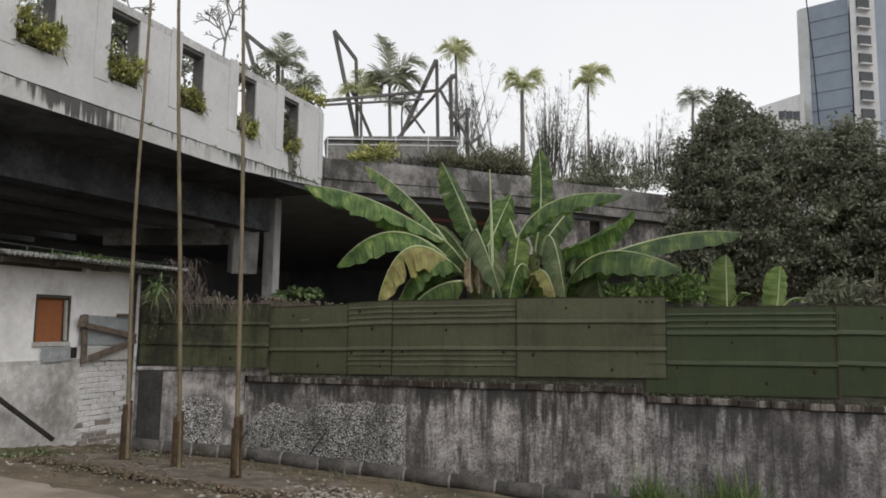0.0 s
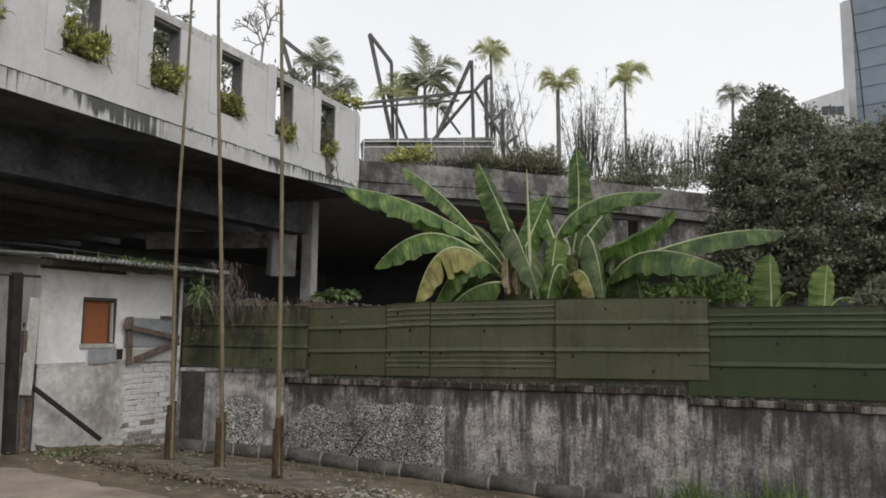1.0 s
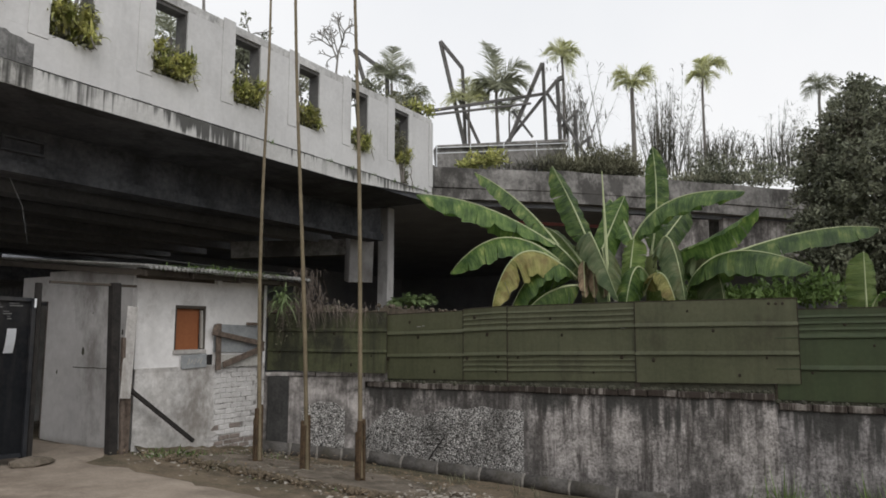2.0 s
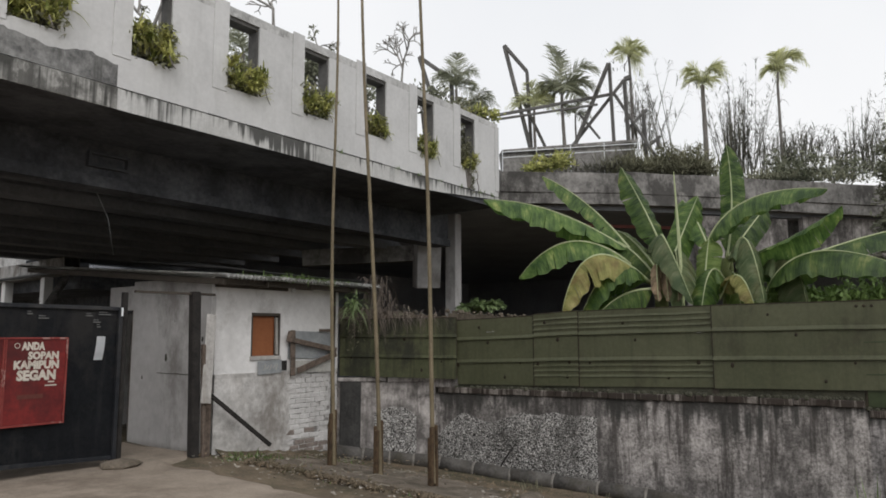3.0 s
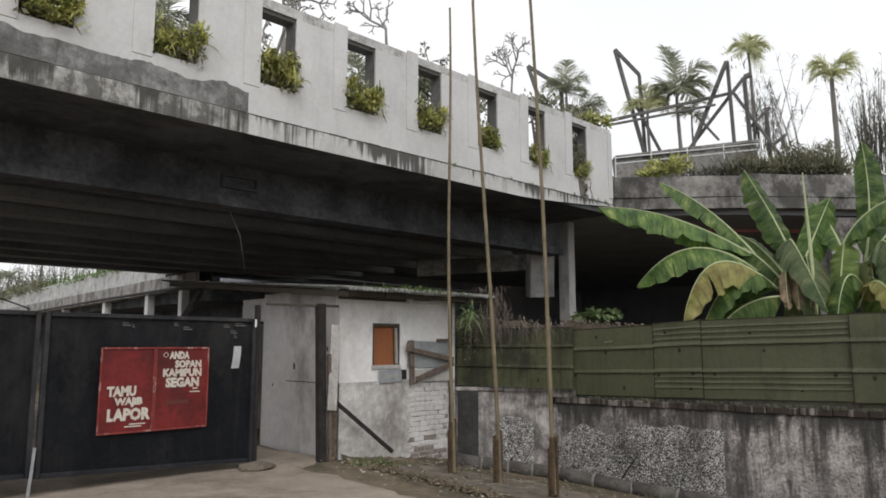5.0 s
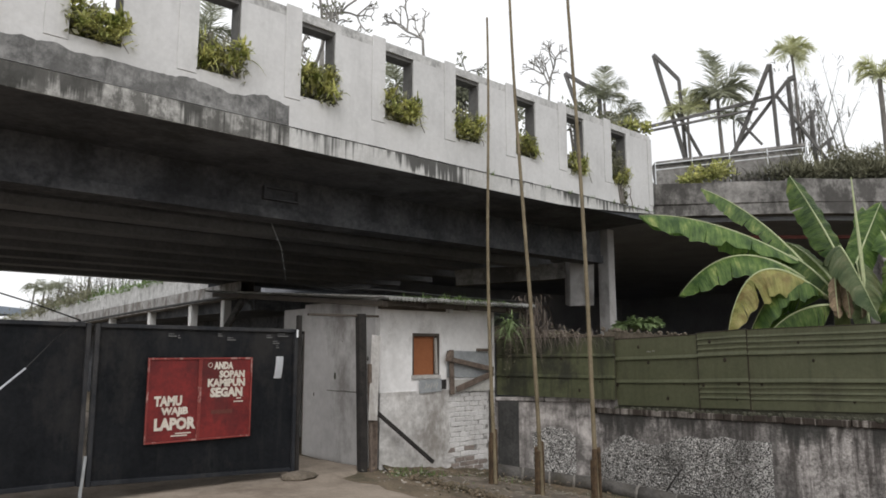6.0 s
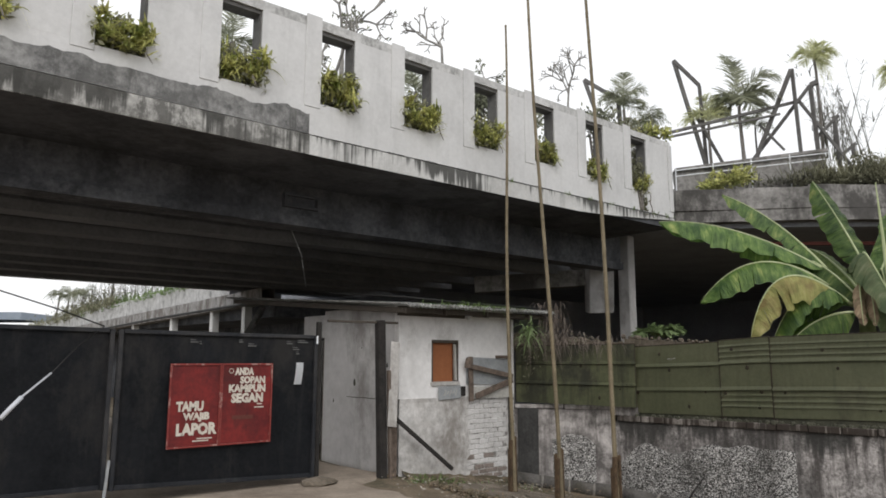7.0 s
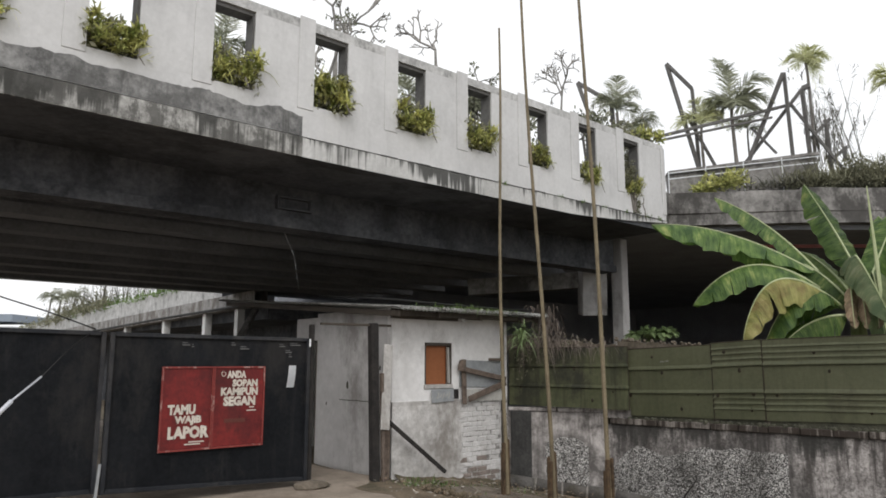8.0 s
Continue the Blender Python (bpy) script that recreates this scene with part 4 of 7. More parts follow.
    for a in ((wx0, wz1 - 0.05, wx1, wz1), (wx0, wz0 + 0.035, wx0 + 0.018, wz1 - 0.05), (wx1 - 0.05, wz0 + 0.035, wx1, wz1 - 0.05)):
        box(bm, a[0] + 0.001, SY - 0.018, a[1], a[2] - 0.001, SY + 0.06, a[3] - 0.001, 0.004)
    part("window_frame", bm, M_FRAME, root)
    bm = bmesh.new()
    nx = 24
    rows = []
    for i in range(nx + 1):
        x = wx0 + 0.04 + (wx1 - wx0 - 0.12) * i / nx
        y = SY + 0.045 + 0.002 * math.sin(i * 0.8)
        rows.append([bm.verts.new((x, y, wz0 + 0.036)), bm.verts.new((x, y, wz1 - 0.052))])
    for a, b in zip(rows, rows[1:]):
        bm.faces.new((a[0], b[0], b[1], a[1]))
    part("curtain", bm, M_ORANGE, root, "faded orange curtain")
    bm = bmesh.new()
    beam(bm, (7.075, SY + 0.0, wz0 + 0.05), (7.05, SY + 0.0, wz1 - 0.07), 0.04, 0.03)
    part("curtain_rail", bm, M_PALEWOOD, root, "pale strip of wood")
    bm = bmesh.new()
    box(bm, x0 + 0.2, SY + 0.2, -0.2, x1 - 0.1, SY + 0.24, 2.5)
    part("inner_partition", bm, M_BLUEGREY, root)
    # small tin plate, dark hole and the boarded patch
    bm = bmesh.new()
    beam(bm, (6.67, SY - 0.045, 1.165), (7.15, SY - 0.045, 1.185), 0.012, 0.21, bevel=0.004)
    plate = part("tin_plate", bm, M_TIN, root, "grey-green painted tin plate with scrawl")
    bm = bmesh.new()
    for k in range(5):
        beam(bm, (6.78 + k * 0.06, SY - 0.054, 1.13 + 0.02 * (k % 2)), (6.82 + k * 0.06, SY - 0.054, 1.22 - 0.02 * (k % 2)), 0.004, 0.014)
    part("scrawl", bm, M_PALEWOOD, plate)
    # Black block stands in for the darkness inside a hole.
    bm = bmesh.new()
    box(bm, 7.17, SY - 0.012, 1.11, 7.29, SY + 0.05, 1.27)
    part("hole_block", bm, M_CHAR, root, "black block standing for a dark hole in the wall")
    bm = bmesh.new()
    beam(bm, (7.3, SY - 0.02, 1.53), (8.3, SY - 0.02, 1.5), 0.012, 0.45, bevel=0.004)
    part("tin_patch", bm, M_TIN, root, "grey tin sheet patched over a hole")
    bm = bmesh.new()
    beam(bm, (7.34, SY - 0.045, 1.16), (8.28, SY - 0.045, 1.16), 0.014, 0.2)
    part("pale_board", bm, M_PALEWOOD, root)
    for a, b, w in (((7.37, SY - 0.07, 1.02), (7.35, SY - 0.07, 1.76), 0.1), ((7.2, SY - 0.1, 1.62), (8.33, SY - 0.1, 1.42), 0.085), ((7.44, SY - 0.1, 1.1), (8.33, SY - 0.1, 1.36), 0.1), ((7.22, SY - 0.1, 1.7), (7.34, SY - 0.1, 1.66), 0.1), ((7.95, SY - 0.06, 1.76), (8.3, SY - 0.06, 1.76), 0.05)):
        bm = bmesh.new()
        beam(bm, a, b, 0.03, w, up=(0, 0, 1) if abs(b[0] - a[0]) > 0.1 else (1, 0, 0), bevel=0.008)
        part("nailed_plank", bm, M_OLDWOOD, root, "rough grey nailed plank")
    bm = bmesh.new()
    bmesh.ops.create_cone(bm, cap_ends=True, segments=12, radius1=0.045, radius2=0.03, depth=0.12, matrix=pose(7.34, SY - 0.07, 2.44))
    part("lamp", bm, M_PAPER, root, "small white lamp under the eave")
    # roof of corrugated tin
    for i in range(4):
        a, b = 5.62 + i * 0.82, 5.62 + (i + 1) * 0.82 + 0.04
        if i == 3:
            b = 8.98
        bm = bmesh.new()
        rows = []
        n = max(8, int((b - a) / 0.019))
        dz = random.uniform(-0.008, 0.008)
        y_front = 9.72 + random.uniform(-0.05, 0.05)
        for j in range(n + 1):
            x = a + (b - a) * j / n
            c = 0.02 * math.sin(x / 0.076 * math.tau)
            rows.append([bm.verts.new((x, y, z + c + dz + 0.004 * i % 2)) for y, z in ((y_front - 0.012, 2.5), (y_front, 2.545), (11.5, 2.68), (13.6, 2.84), (16.3, 3.05))])
        for p, q in zip(rows, rows[1:]):
            for j in range(4):
                bm.faces.new((p[j], q[j], q[j + 1], p[j + 1]))
        bmesh.ops.solidify(bm, geom=bm.faces[:], thickness=0.012)
        part("roof_sheet", bm, M_ZINC, root, "weathered corrugated tin sheet", smooth=True)
    for x in (5.7, 6.5, 7.4, 8.4):
        bm = bmesh.new()
        beam(bm, (x, 9.85, 2.44), (x, 16.0, 2.95), 0.05, 0.09, bevel=0.006)
        part("rafter", bm, M_FRAME, root)
    bm = bmesh.new()
    beam(bm, (5.65, 9.95, 2.46), (8.9, 9.95, 2.46), 0.05, 0.08, bevel=0.006)
    part("eave_batten", bm, M_FRAME, root)
    return root, mortar


shack_root, shack_mortar = shack()


def gate_post():
    root = thing("gate_post", (5.62, 10.36, 0), "old blackened timber gate post with props and a leaning plank", "post")
    bm = bmesh.new()
    beam(bm, (5.53, 10.2, -0.1), (5.455, 10.2, 2.3), 0.14, 0.13, up=(1, 0, 0), bevel=0.02)
    part("post", bm, M_CHAR, root)
    bm = bmesh.new()
    beam(bm, (5.63, 10.12, -0.1), (5.585, 10.14, 1.55), 0.07, 0.05, up=(1, 0, 0), bevel=0.01)
    part("side_stud", bm, M_OLDWOOD, root)
    bm = bmesh.new()
    beam(bm, (4.55, 10.22, 2.26), (5.8, 10.22, 2.27), 0.05, 0.035, bevel=0.005)
    part("cross_bar", bm, M_FRAME, root)
    bm = bmesh.new()
    beam(bm, (4.5, 10.36, -0.05), (4.49, 10.36, 2.25), 0.07, 0.07, up=(1, 0, 0), bevel=0.01)
    part("hinge_post", bm, M_CHAR, root)
    bm = bmesh.new()
    beam(bm, (5.63, 10.18, 0.92), (6.72, 9.98, 0.02), 0.05, 0.06, bevel=0.008)
    part("brace", bm, M_CHAR, root, "dark slanting brace")
    bm = bmesh.new()
    beam(bm, (5.6, 10.06, 0.72), (5.73, 10.18, 1.98), 0.16, 0.02, up=(0, -1, 0), bevel=0.004)
    part("pale_plank", bm, M_WHITEPLANK, root, "pale leaning plank")
    bm = bmesh.new()
    beam(bm, (5.72, 10.2, -0.1), (5.76, 10.25, 0.9), 0.03, 0.14, up=(1, 0, 0), bevel=0.005)
    part("lower_plank", bm, M_OLDWOOD, root)
    return root


gate_post()


# ---- gate ----
def text_mesh(body, size, bold):
    cu = bpy.data.curves.new("lettering", "FONT")
    cu.body, cu.size, cu.offset, cu.extrude = body, size, bold, 0.002
    cu.resolution_u = 2
    ob = bpy.data.objects.new("lettering", cu)
    scene.collection.objects.link(ob)
    bpy.context.view_layer.update()
    me = bpy.data.meshes.new_from_object(ob.evaluated_get(bpy.context.evaluated_depsgraph_get()))
    bpy.data.objects.remove(ob)
    return me


def lettering(body, x0, x1, z0, z1, y, parent, material=None):
    """Painted word that fills the box from x0, z0 to x1, z1 on a face that looks to -y."""
    me = text_mesh(body, 1.0, 0.055)
    co = np.zeros(len(me.vertices) * 3)
    me.vertices.foreach_get("co", co)
    co = co.reshape(-1, 3)
    lo, hi = co.min(0), co.max(0)
    base = ORIGIN[parent.name]
    out = np.stack([x0 + (co[:, 0] - lo[0]) / (hi[0] - lo[0]) * (x1 - x0), y - 0.002 - co[:, 2] * 0.5, z0 + (co[:, 1] - lo[1]) / (hi[1] - lo[1]) * (z1 - z0)], 1)
    out -= np.array(base)
    me.vertices.foreach_set("co", out.ravel())
    me.materials.clear()
    me.materials.append(material or M_LETTER)
    ob = new("lettering", me)
    ob.parent = parent
    ORIGIN[ob.name] = base
    return ob


GY = 10.33


def gate_leaf(x0, x1, zb0, zb1, zt0, zt1, label):
    root = thing("gate_leaf", ((x0 + x1) / 2, GY, 0), label, "gate", "leaves of the gate")
    bm = bmesh.new()
    rows = []
    n = int((x1 - x0) / 0.03)
    for i in range(n + 1):
        s = i / n
        x = x0 + (x1 - x0) * s
        ph = (x % 0.26) / 0.26
        d = 0.0 if ph < 0.62 else (0.0035 * (1 - abs(ph - 0.81) / 0.19))
        d += 0.006 * noise.noise((x * 1.5, 0, 3))
        zb, zt = zb0 + (zb1 - zb0) * s, zt0 + (zt1 - zt0) * s
        rows.append([bm.verts.new((x, GY - d + 0.006 * noise.noise((x, 0, z * 2)), z)) for z in (zb, zb + (zt - zb) * 0.33, zb + (zt - zb) * 0.66, zt)])
    for a, b in zip(rows, rows[1:]):
        for j in range(3):
            bm.faces.new((a[j], b[j], b[j + 1], a[j + 1]))
    bmesh.ops.solidify(bm, geom=bm.faces[:], thickness=0.004)
    part("sheet", bm, M_GATE, root)
    for a, b in (((x0 + 0.03, GY - 0.02, zb0), (x0 + 0.03, GY - 0.02, zt0)), ((x1 - 0.03, GY - 0.02, zb1), (x1 - 0.03, GY - 0.02, zt1))):
        bm = bmesh.new()
        beam(bm, a, b, 0.05, 0.06, up=(0, 1, 0), bevel=0.005)
        part("stile", bm, M_GATE, root)
    for z0, z1 in ((zt0 - 0.02, zt1 - 0.02), (zb0 + 0.03, zb1 + 0.03)):
        bm = bmesh.new()
        beam(bm, (x0 + 0.06, GY - 0.016, z0), (x1 - 0.06, GY - 0.016, z1), 0.04, 0.05, bevel=0.005)
        part("rail", bm, M_GATE, root)
    return root


leaf_right = gate_leaf(1.73, 4.44, 0.2, 0.09, 2.06, 2.045, "black sheet steel gate leaf carrying a red sign")
leaf_left = gate_leaf(-1.2, 1.69, 0.24, 0.22, 2.1, 2.065, "black sheet steel gate leaf, plain and scuffed")
bm = bmesh.new()
box(bm, 4.405, GY - 0.06, 1.93, 4.43, GY - 0.054, 2.04)
part("latch_plate", bm, M_PAPER, leaf_right, "pale latch plate")
bm = bmesh.new()
beam(bm, (4.4, GY, -0.02), (4.4, GY, 0.14), 0.05, 0.05, up=(1, 0, 0))
part("drop_bolt", bm, M_GATE, leaf_right)
bm = bmesh.new()
beam(bm, (1.67, GY - 0.05, -0.02), (1.71, GY - 0.05, 0.55), 0.03, 0.03, up=(1, 0, 0))
part("drop_bolt", bm, M_TIN, leaf_left)


def red_sign():
    y = GY - 0.032
    root = thing("warning_sign", (3.07, y, 1.1), "red two-panel sign with cream hand-painted lettering on the gate", "sign")
    for a, b in ((2.36, 3.02), (3.024, 3.74)):
        bm = bmesh.new()
        box(bm, a + 0.02, y - 0.014, 0.645, b - 0.02, y, 1.63, 0.003)
        p = part("panel", bm, M_RED, root)
        bm = bmesh.new()
        for q in ((a, 0.62, b, 0.643), (a, 1.632, b, 1.655), (a, 0.645, a + 0.019, 1.63), (b - 0.019, 0.645, b, 1.63)):
            box(bm, q[0], y - 0.03, q[1], q[2], y, q[3], 0.003)
        part("panel_rim", bm, M_REDEDGE, p)
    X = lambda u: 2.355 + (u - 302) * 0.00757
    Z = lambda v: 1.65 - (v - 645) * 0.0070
    ly = y - 0.016
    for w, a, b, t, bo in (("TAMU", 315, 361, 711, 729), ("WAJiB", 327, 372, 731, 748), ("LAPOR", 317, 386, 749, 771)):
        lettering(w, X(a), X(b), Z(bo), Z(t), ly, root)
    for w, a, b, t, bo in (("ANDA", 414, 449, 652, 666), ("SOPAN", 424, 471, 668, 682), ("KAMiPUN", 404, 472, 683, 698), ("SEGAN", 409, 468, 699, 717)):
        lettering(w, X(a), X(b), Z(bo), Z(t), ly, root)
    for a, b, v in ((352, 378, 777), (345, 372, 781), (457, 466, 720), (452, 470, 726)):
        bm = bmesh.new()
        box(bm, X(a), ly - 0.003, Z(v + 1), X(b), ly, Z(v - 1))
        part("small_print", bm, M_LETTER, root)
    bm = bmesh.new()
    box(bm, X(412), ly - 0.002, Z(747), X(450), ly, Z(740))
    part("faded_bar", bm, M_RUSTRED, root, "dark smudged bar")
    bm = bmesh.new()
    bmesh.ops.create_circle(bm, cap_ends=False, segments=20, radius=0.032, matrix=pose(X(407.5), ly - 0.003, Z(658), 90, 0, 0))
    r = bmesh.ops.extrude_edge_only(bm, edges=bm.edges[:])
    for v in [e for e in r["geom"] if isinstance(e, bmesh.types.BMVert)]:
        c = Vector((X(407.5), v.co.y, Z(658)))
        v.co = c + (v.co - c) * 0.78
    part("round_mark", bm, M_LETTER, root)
    return root


red_sign()
bm = bmesh.new()
rows = [[bm.verts.new((x, GY - 0.03 - 0.012 * math.sin(k * 1.4), z)) for x in (xa + 0.0, (xa + xb) / 2, xb)] for k, (xa, xb, z) in enumerate(((4.075, 4.19, 1.365), (4.085, 4.2, 1.46), (4.1, 4.215, 1.56), (4.115, 4.225, 1.665)))]
for a, b in zip(rows, rows[1:]):
    for j in range(2):
        bm.faces.new((a[j], a[j + 1], b[j + 1], b[j]))
bmesh.ops.solidify(bm, geom=bm.faces[:], thickness=0.001)
solid("paper_notice", bm, M_PAPER, "torn white paper notice pasted on the black gate", "paper")
for x, z, w in ((2.6, 1.92, 0.1), (2.72, 1.9, 0.03), (3.25, 1.93, 0.06), (3.38, 1.88, 0.12), (3.95, 1.92, 0.09), (4.12, 1.94, 0.16), (4.05, 1.84, 0.1), (4.1, 1.78, 0.05)):
    bm = bmesh.new()
    box(bm, x, GY - 0.028, z, x + w, GY - 0.024, z + 0.012)
    box(bm, x, GY - 0.028, z + 0.03, x + w * 0.7, GY - 0.024, z + 0.038)
    solid("chalk_scribble", bm, M_CHALK, "faint chalk scribble on the black gate", "chalk mark", group="chalk marks")


def stone(x, y, s, label):
    bm = bmesh.new()
    bmesh.ops.create_icosphere(bm, subdivisions=2, radius=1)
    for v in bm.verts:
        v.co = Vector((v.co.x * s * 1.6, v.co.y * s, v.co.z * s * 0.5)) * (1 + 0.35 * noise.noise(v.co * 1.7 + Vector((x, y, 0))))
        v.co += Vector((x, y, gz(x, y) + s * 0.25))
    return solid("stone", bm, M_SLAB, label, "stone")


stone(4.4, 10.12, 0.17, "flat grey stone lying at the foot of the gate")
stone(6.55, 8.45, 0.14, "small grey stone on the earth strip")
stone(7.6, 6.0, 0.16, "small grey stone beside the drain pipe")


# ---- bamboo poles ----
def bamboo_pole(base, top, label):
    base, top = Vector(base), Vector(top)
    root = thing("flag_pole", base, label, "pole", "bamboo poles")
    n = 22
    pts, rad = [], []
    for i in range(n + 1):
        s = i / n
        p = base.lerp(top, s)
        p.x += 0.025 * math.sin(s * 5 + base.y)
        p.y += 0.02 * math.sin(s * 7 + base.y * 2)
        r = 0.031 * (1 - 0.45 * s)
        for dz, k in ((-0.02, 1.0), (0.0, 1.14), (0.02, 1.0)):
            pts.append(p + Vector((0, 0, dz)))
            rad.append(r * k)
    bm = bmesh.new()
    tube(bm, pts, rad, 8)
    part("cane", bm, M_BAMBOO, root, smooth=True)
    for k, (dx, dy, h) in enumerate(((-0.055, 0.0, 0.66), (0.055, 0.01, 0.72), (0.0, 0.06, 0.6))):
        bm = bmesh.new()
        h += 0.06 * math.sin(base.y * 3 + k)
        beam(bm, base + Vector((dx, dy, -0.15)), base + Vector((dx * (0.75 + 0.1 * k), dy, h)), 0.06, 0.05, up=(1, 0, 0), bevel=0.01)
        bmesh.ops.subdivide_edges(bm, edges=bm.edges[:], cuts=3, use_grid_fill=True)
        for v in bm.verts:
            v.co += Vector((0.012, 0.012, 0.03)) * noise.noise(v.co * 7.0)
        part("base_stake", bm, M_SLEEVE, root, "rusty brown stake")
    return root


bamboo_pole((6.91, 8.85, -0.17), (6.87, 8.88, 7.02), 'thin weathered bamboo pole, the shortest of three, staked in the earth')
bamboo_pole((6.88, 7.93, -0.21), (6.58, 8.19, 9.40), 'tall thin bamboo pole leaning slightly, staked in the earth')
bamboo_pole((6.87, 6.98, -0.21), (6.68, 7.15, 9.00), 'tall bamboo pole staked beside the drain pipe')

# earth ledge slab under the poles
bm = bmesh.new()
pts = [(6.05, 9.35), (6.1, 8.2), (6.25, 7.2), (6.3, 6.3), (6.9, 6.0), (7.7, 6.5), (7.75, 7.6), (7.6, 8.7), (7.1, 9.4)]
top = [bm.verts.new((x + 0.08 * noise.noise((x, y, 3)), y, gz(x, y) + 0.055)) for x, y in pts]
low = [bm.verts.new((x - 0.03, y, gz(x, y) - 0.15)) for x, y in pts]
bm.faces.new(top[::-1])
for i in range(len(pts)):
    j = (i + 1) % len(pts)
    bm.faces.new((top[i], top[j], low[j], low[i]))
bmesh.ops.recalc_face_normals(bm, faces=bm.faces[:])
bmesh.ops.subdivide_edges(bm, edges=bm.edges[:], cuts=4, use_grid_fill=True)
for v in bm.verts:
    v.co += Vector((0.05, 0.05, 0.03)) * noise.noise(v.co * 3.0)
solid("ledge", bm, M_SLAB, "low worn concrete ledge around the bamboo poles", "ledge", "structure")


def drain_pipe():
    root = thing("drain_pipe", (8, 7, -0.5), "grey concrete drain pipe in short lengths along the wall's foot", "pipe")
    coarse = [Vector((8.15, 10.0)), Vector((8.75, 9.35)), wp(8.6, 0.55), wp(7.4, 0.42), wp(6.0, 0.38), wp(4.6, 0.36), wp(3.2, 0.34), wp(1.8, 0.34), wp(0.4, 0.34), wp(-1.2, 0.34)]
    line = [coarse[0]]
    for a, b in zip(coarse, coarse[1:]):
        line += [a.lerp(b, 0.5) + Vector((random.uniform(-0.02, 0.02), 0)), b]
    for a, b in zip(line, line[1:]):
        za, zb = gz(a.x, a.y) + 0.06 + 0.03 * noise.noise((a.y, 4, 0)), gz(b.x, b.y) + 0.06 + 0.03 * noise.noise((b.y, 4, 0))
        p, q = Vector((a.x, a.y, za)), Vector((b.x, b.y, zb + random.uniform(-0.02, 0.02)))
        bm = bmesh.new()
        tube(bm, [p, p.lerp(q, 0.5) + Vector((0, 0, 0.01)), q], [0.118, 0.114, 0.118], 14)
        part("pipe_length", bm, M_PIPE, root, smooth=True)
        bm = bmesh.new()
        d = (q - p).normalized()
        tube(bm, [q - d * 0.022, q - d * 0.008, q + d * 0.02], [0.124, 0.134, 0.123], 14)
        part("collar", bm, M_COLLAR, root, "pale mortar collar", smooth=True)


drain_pipe()


# ---- concrete terrace and its dark undercroft ----
def terrace():
    root = thing("terrace", (18, 9, 5), "weathered grey concrete terrace of a derelict building, dark below", "building", kind="structure")
    line = [Vector(p) for p in ((13.76, 10.55), (15.05, 10.95), (17.1, 8.55), (18.8, 7.04), (22.9, 3.63), (27.5, -0.3), (34, -6))]
    for i, (a, b) in enumerate(zip(line, line[1:])):
        d = (b - a).normalized()
        n = Vector((-d.y, d.x))
        n = n if n.y > 0 else -n
        c0, c1 = a + n * 0.125, b + n * 0.125
        zt0 = 5.95 if i < 2 else 6.0
        bm = bmesh.new()
        nn = 20
        grid = []
        for k in range(nn + 1):
            p = a.lerp(b, k / nn)
            w = 0.02 * noise.noise((p.x * 0.8, p.y, 1))
            grid.append([bm.verts.new(v) for v in ((p.x + n.x * 0.3, p.y + n.y * 0.3, 5.12), (p.x + w, p.y + w, 5.12), (p.x + w, p.y + w, 5.4), (p.x - n.x * 0.03, p.y - n.y * 0.03, 5.42), (p.x - n.x * 0.03, p.y - n.y * 0.03, zt0 + w), (p.x + n.x * 0.3, p.y + n.y * 0.3, zt0 + w))])
        for g, h in zip(grid, grid[1:]):
            for j in range(6):
                bm.faces.new((g[j], h[j], h[(j + 1) % 6], g[(j + 1) % 6]))
        part("parapet", bm, M_CONC, root)
    bm = bmesh.new()
    outline = [(p.x + 0.2, p.y + 0.25) for p in line] + [(60, 0), (60, 44), (13.76, 44), (13.76, 24.4)]
    lo = [bm.verts.new((x, y, 5.0)) for x, y in outline]
    hi = [bm.verts.new((x, y, 5.75)) for x, y in outline]
    bm.faces.new(lo[::-1])
    bm.faces.new(hi)
    for i in range(len(lo)):
        j = (i + 1) % len(lo)
        bm.faces.new((lo[i], lo[j], hi[j], hi[i]))
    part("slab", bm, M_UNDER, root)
    # Unseen walls added to close the undercroft and keep it dark.
    bm = bmesh.new()
    box(bm, 13.0, 27.6, -1.2, 60, 27.9, 5.0)
    box(bm, 38, -10, -1.2, 38.3, 27.6, 5.0)
    part("light_blocking_wall", bm, M_UNDER, root)
    for p in ((19.6, 7.4), (22.4, 5.2), (25.4, 2.4)):
        bm = bmesh.new()
        box(bm, p[0] - 0.2, p[1] - 0.2, -1.2, p[0] + 0.2, p[1] + 0.2, 5.0, 0.02)
        part("column", bm, M_CONC, root)
    bm = bmesh.new()
    beam(bm, (16.9, 9.9, 4.66), (20.6, 6.5, 4.66), 0.08, 0.09)
    part("steel_beam", bm, M_RUSTRED, root, "rusty red steel beam")
    bm = bmesh.new()
    beam(bm, (19.2, 7.2, 4.3), (21.4, 5.35, 4.3), 0.2, 1.3)
    beam(bm, (21.8, 5.0, 4.5), (24.5, 2.7, 4.5), 0.2, 1.1)
    part("infill_wall", bm, M_WALLEND, root, "pale peeling plastered infill wall")
    # raised planter edge and pipe rail behind the parapet
    bm = bmesh.new()
    a, b = Vector((16.3, 11.7, 0)), Vector((18.85, 8.75, 0))
    beam(bm, (a.x, a.y, 6.35), (b.x, b.y, 6.74), 0.2, 0.9)
    beam(bm, (a.x, a.y, 6.83), (b.x, b.y, 7.22), 0.42, 0.08)
    part("raised_wall", bm, M_CONC, root)
    for dz in (0.0, 0.16):
        bm = bmesh.new()
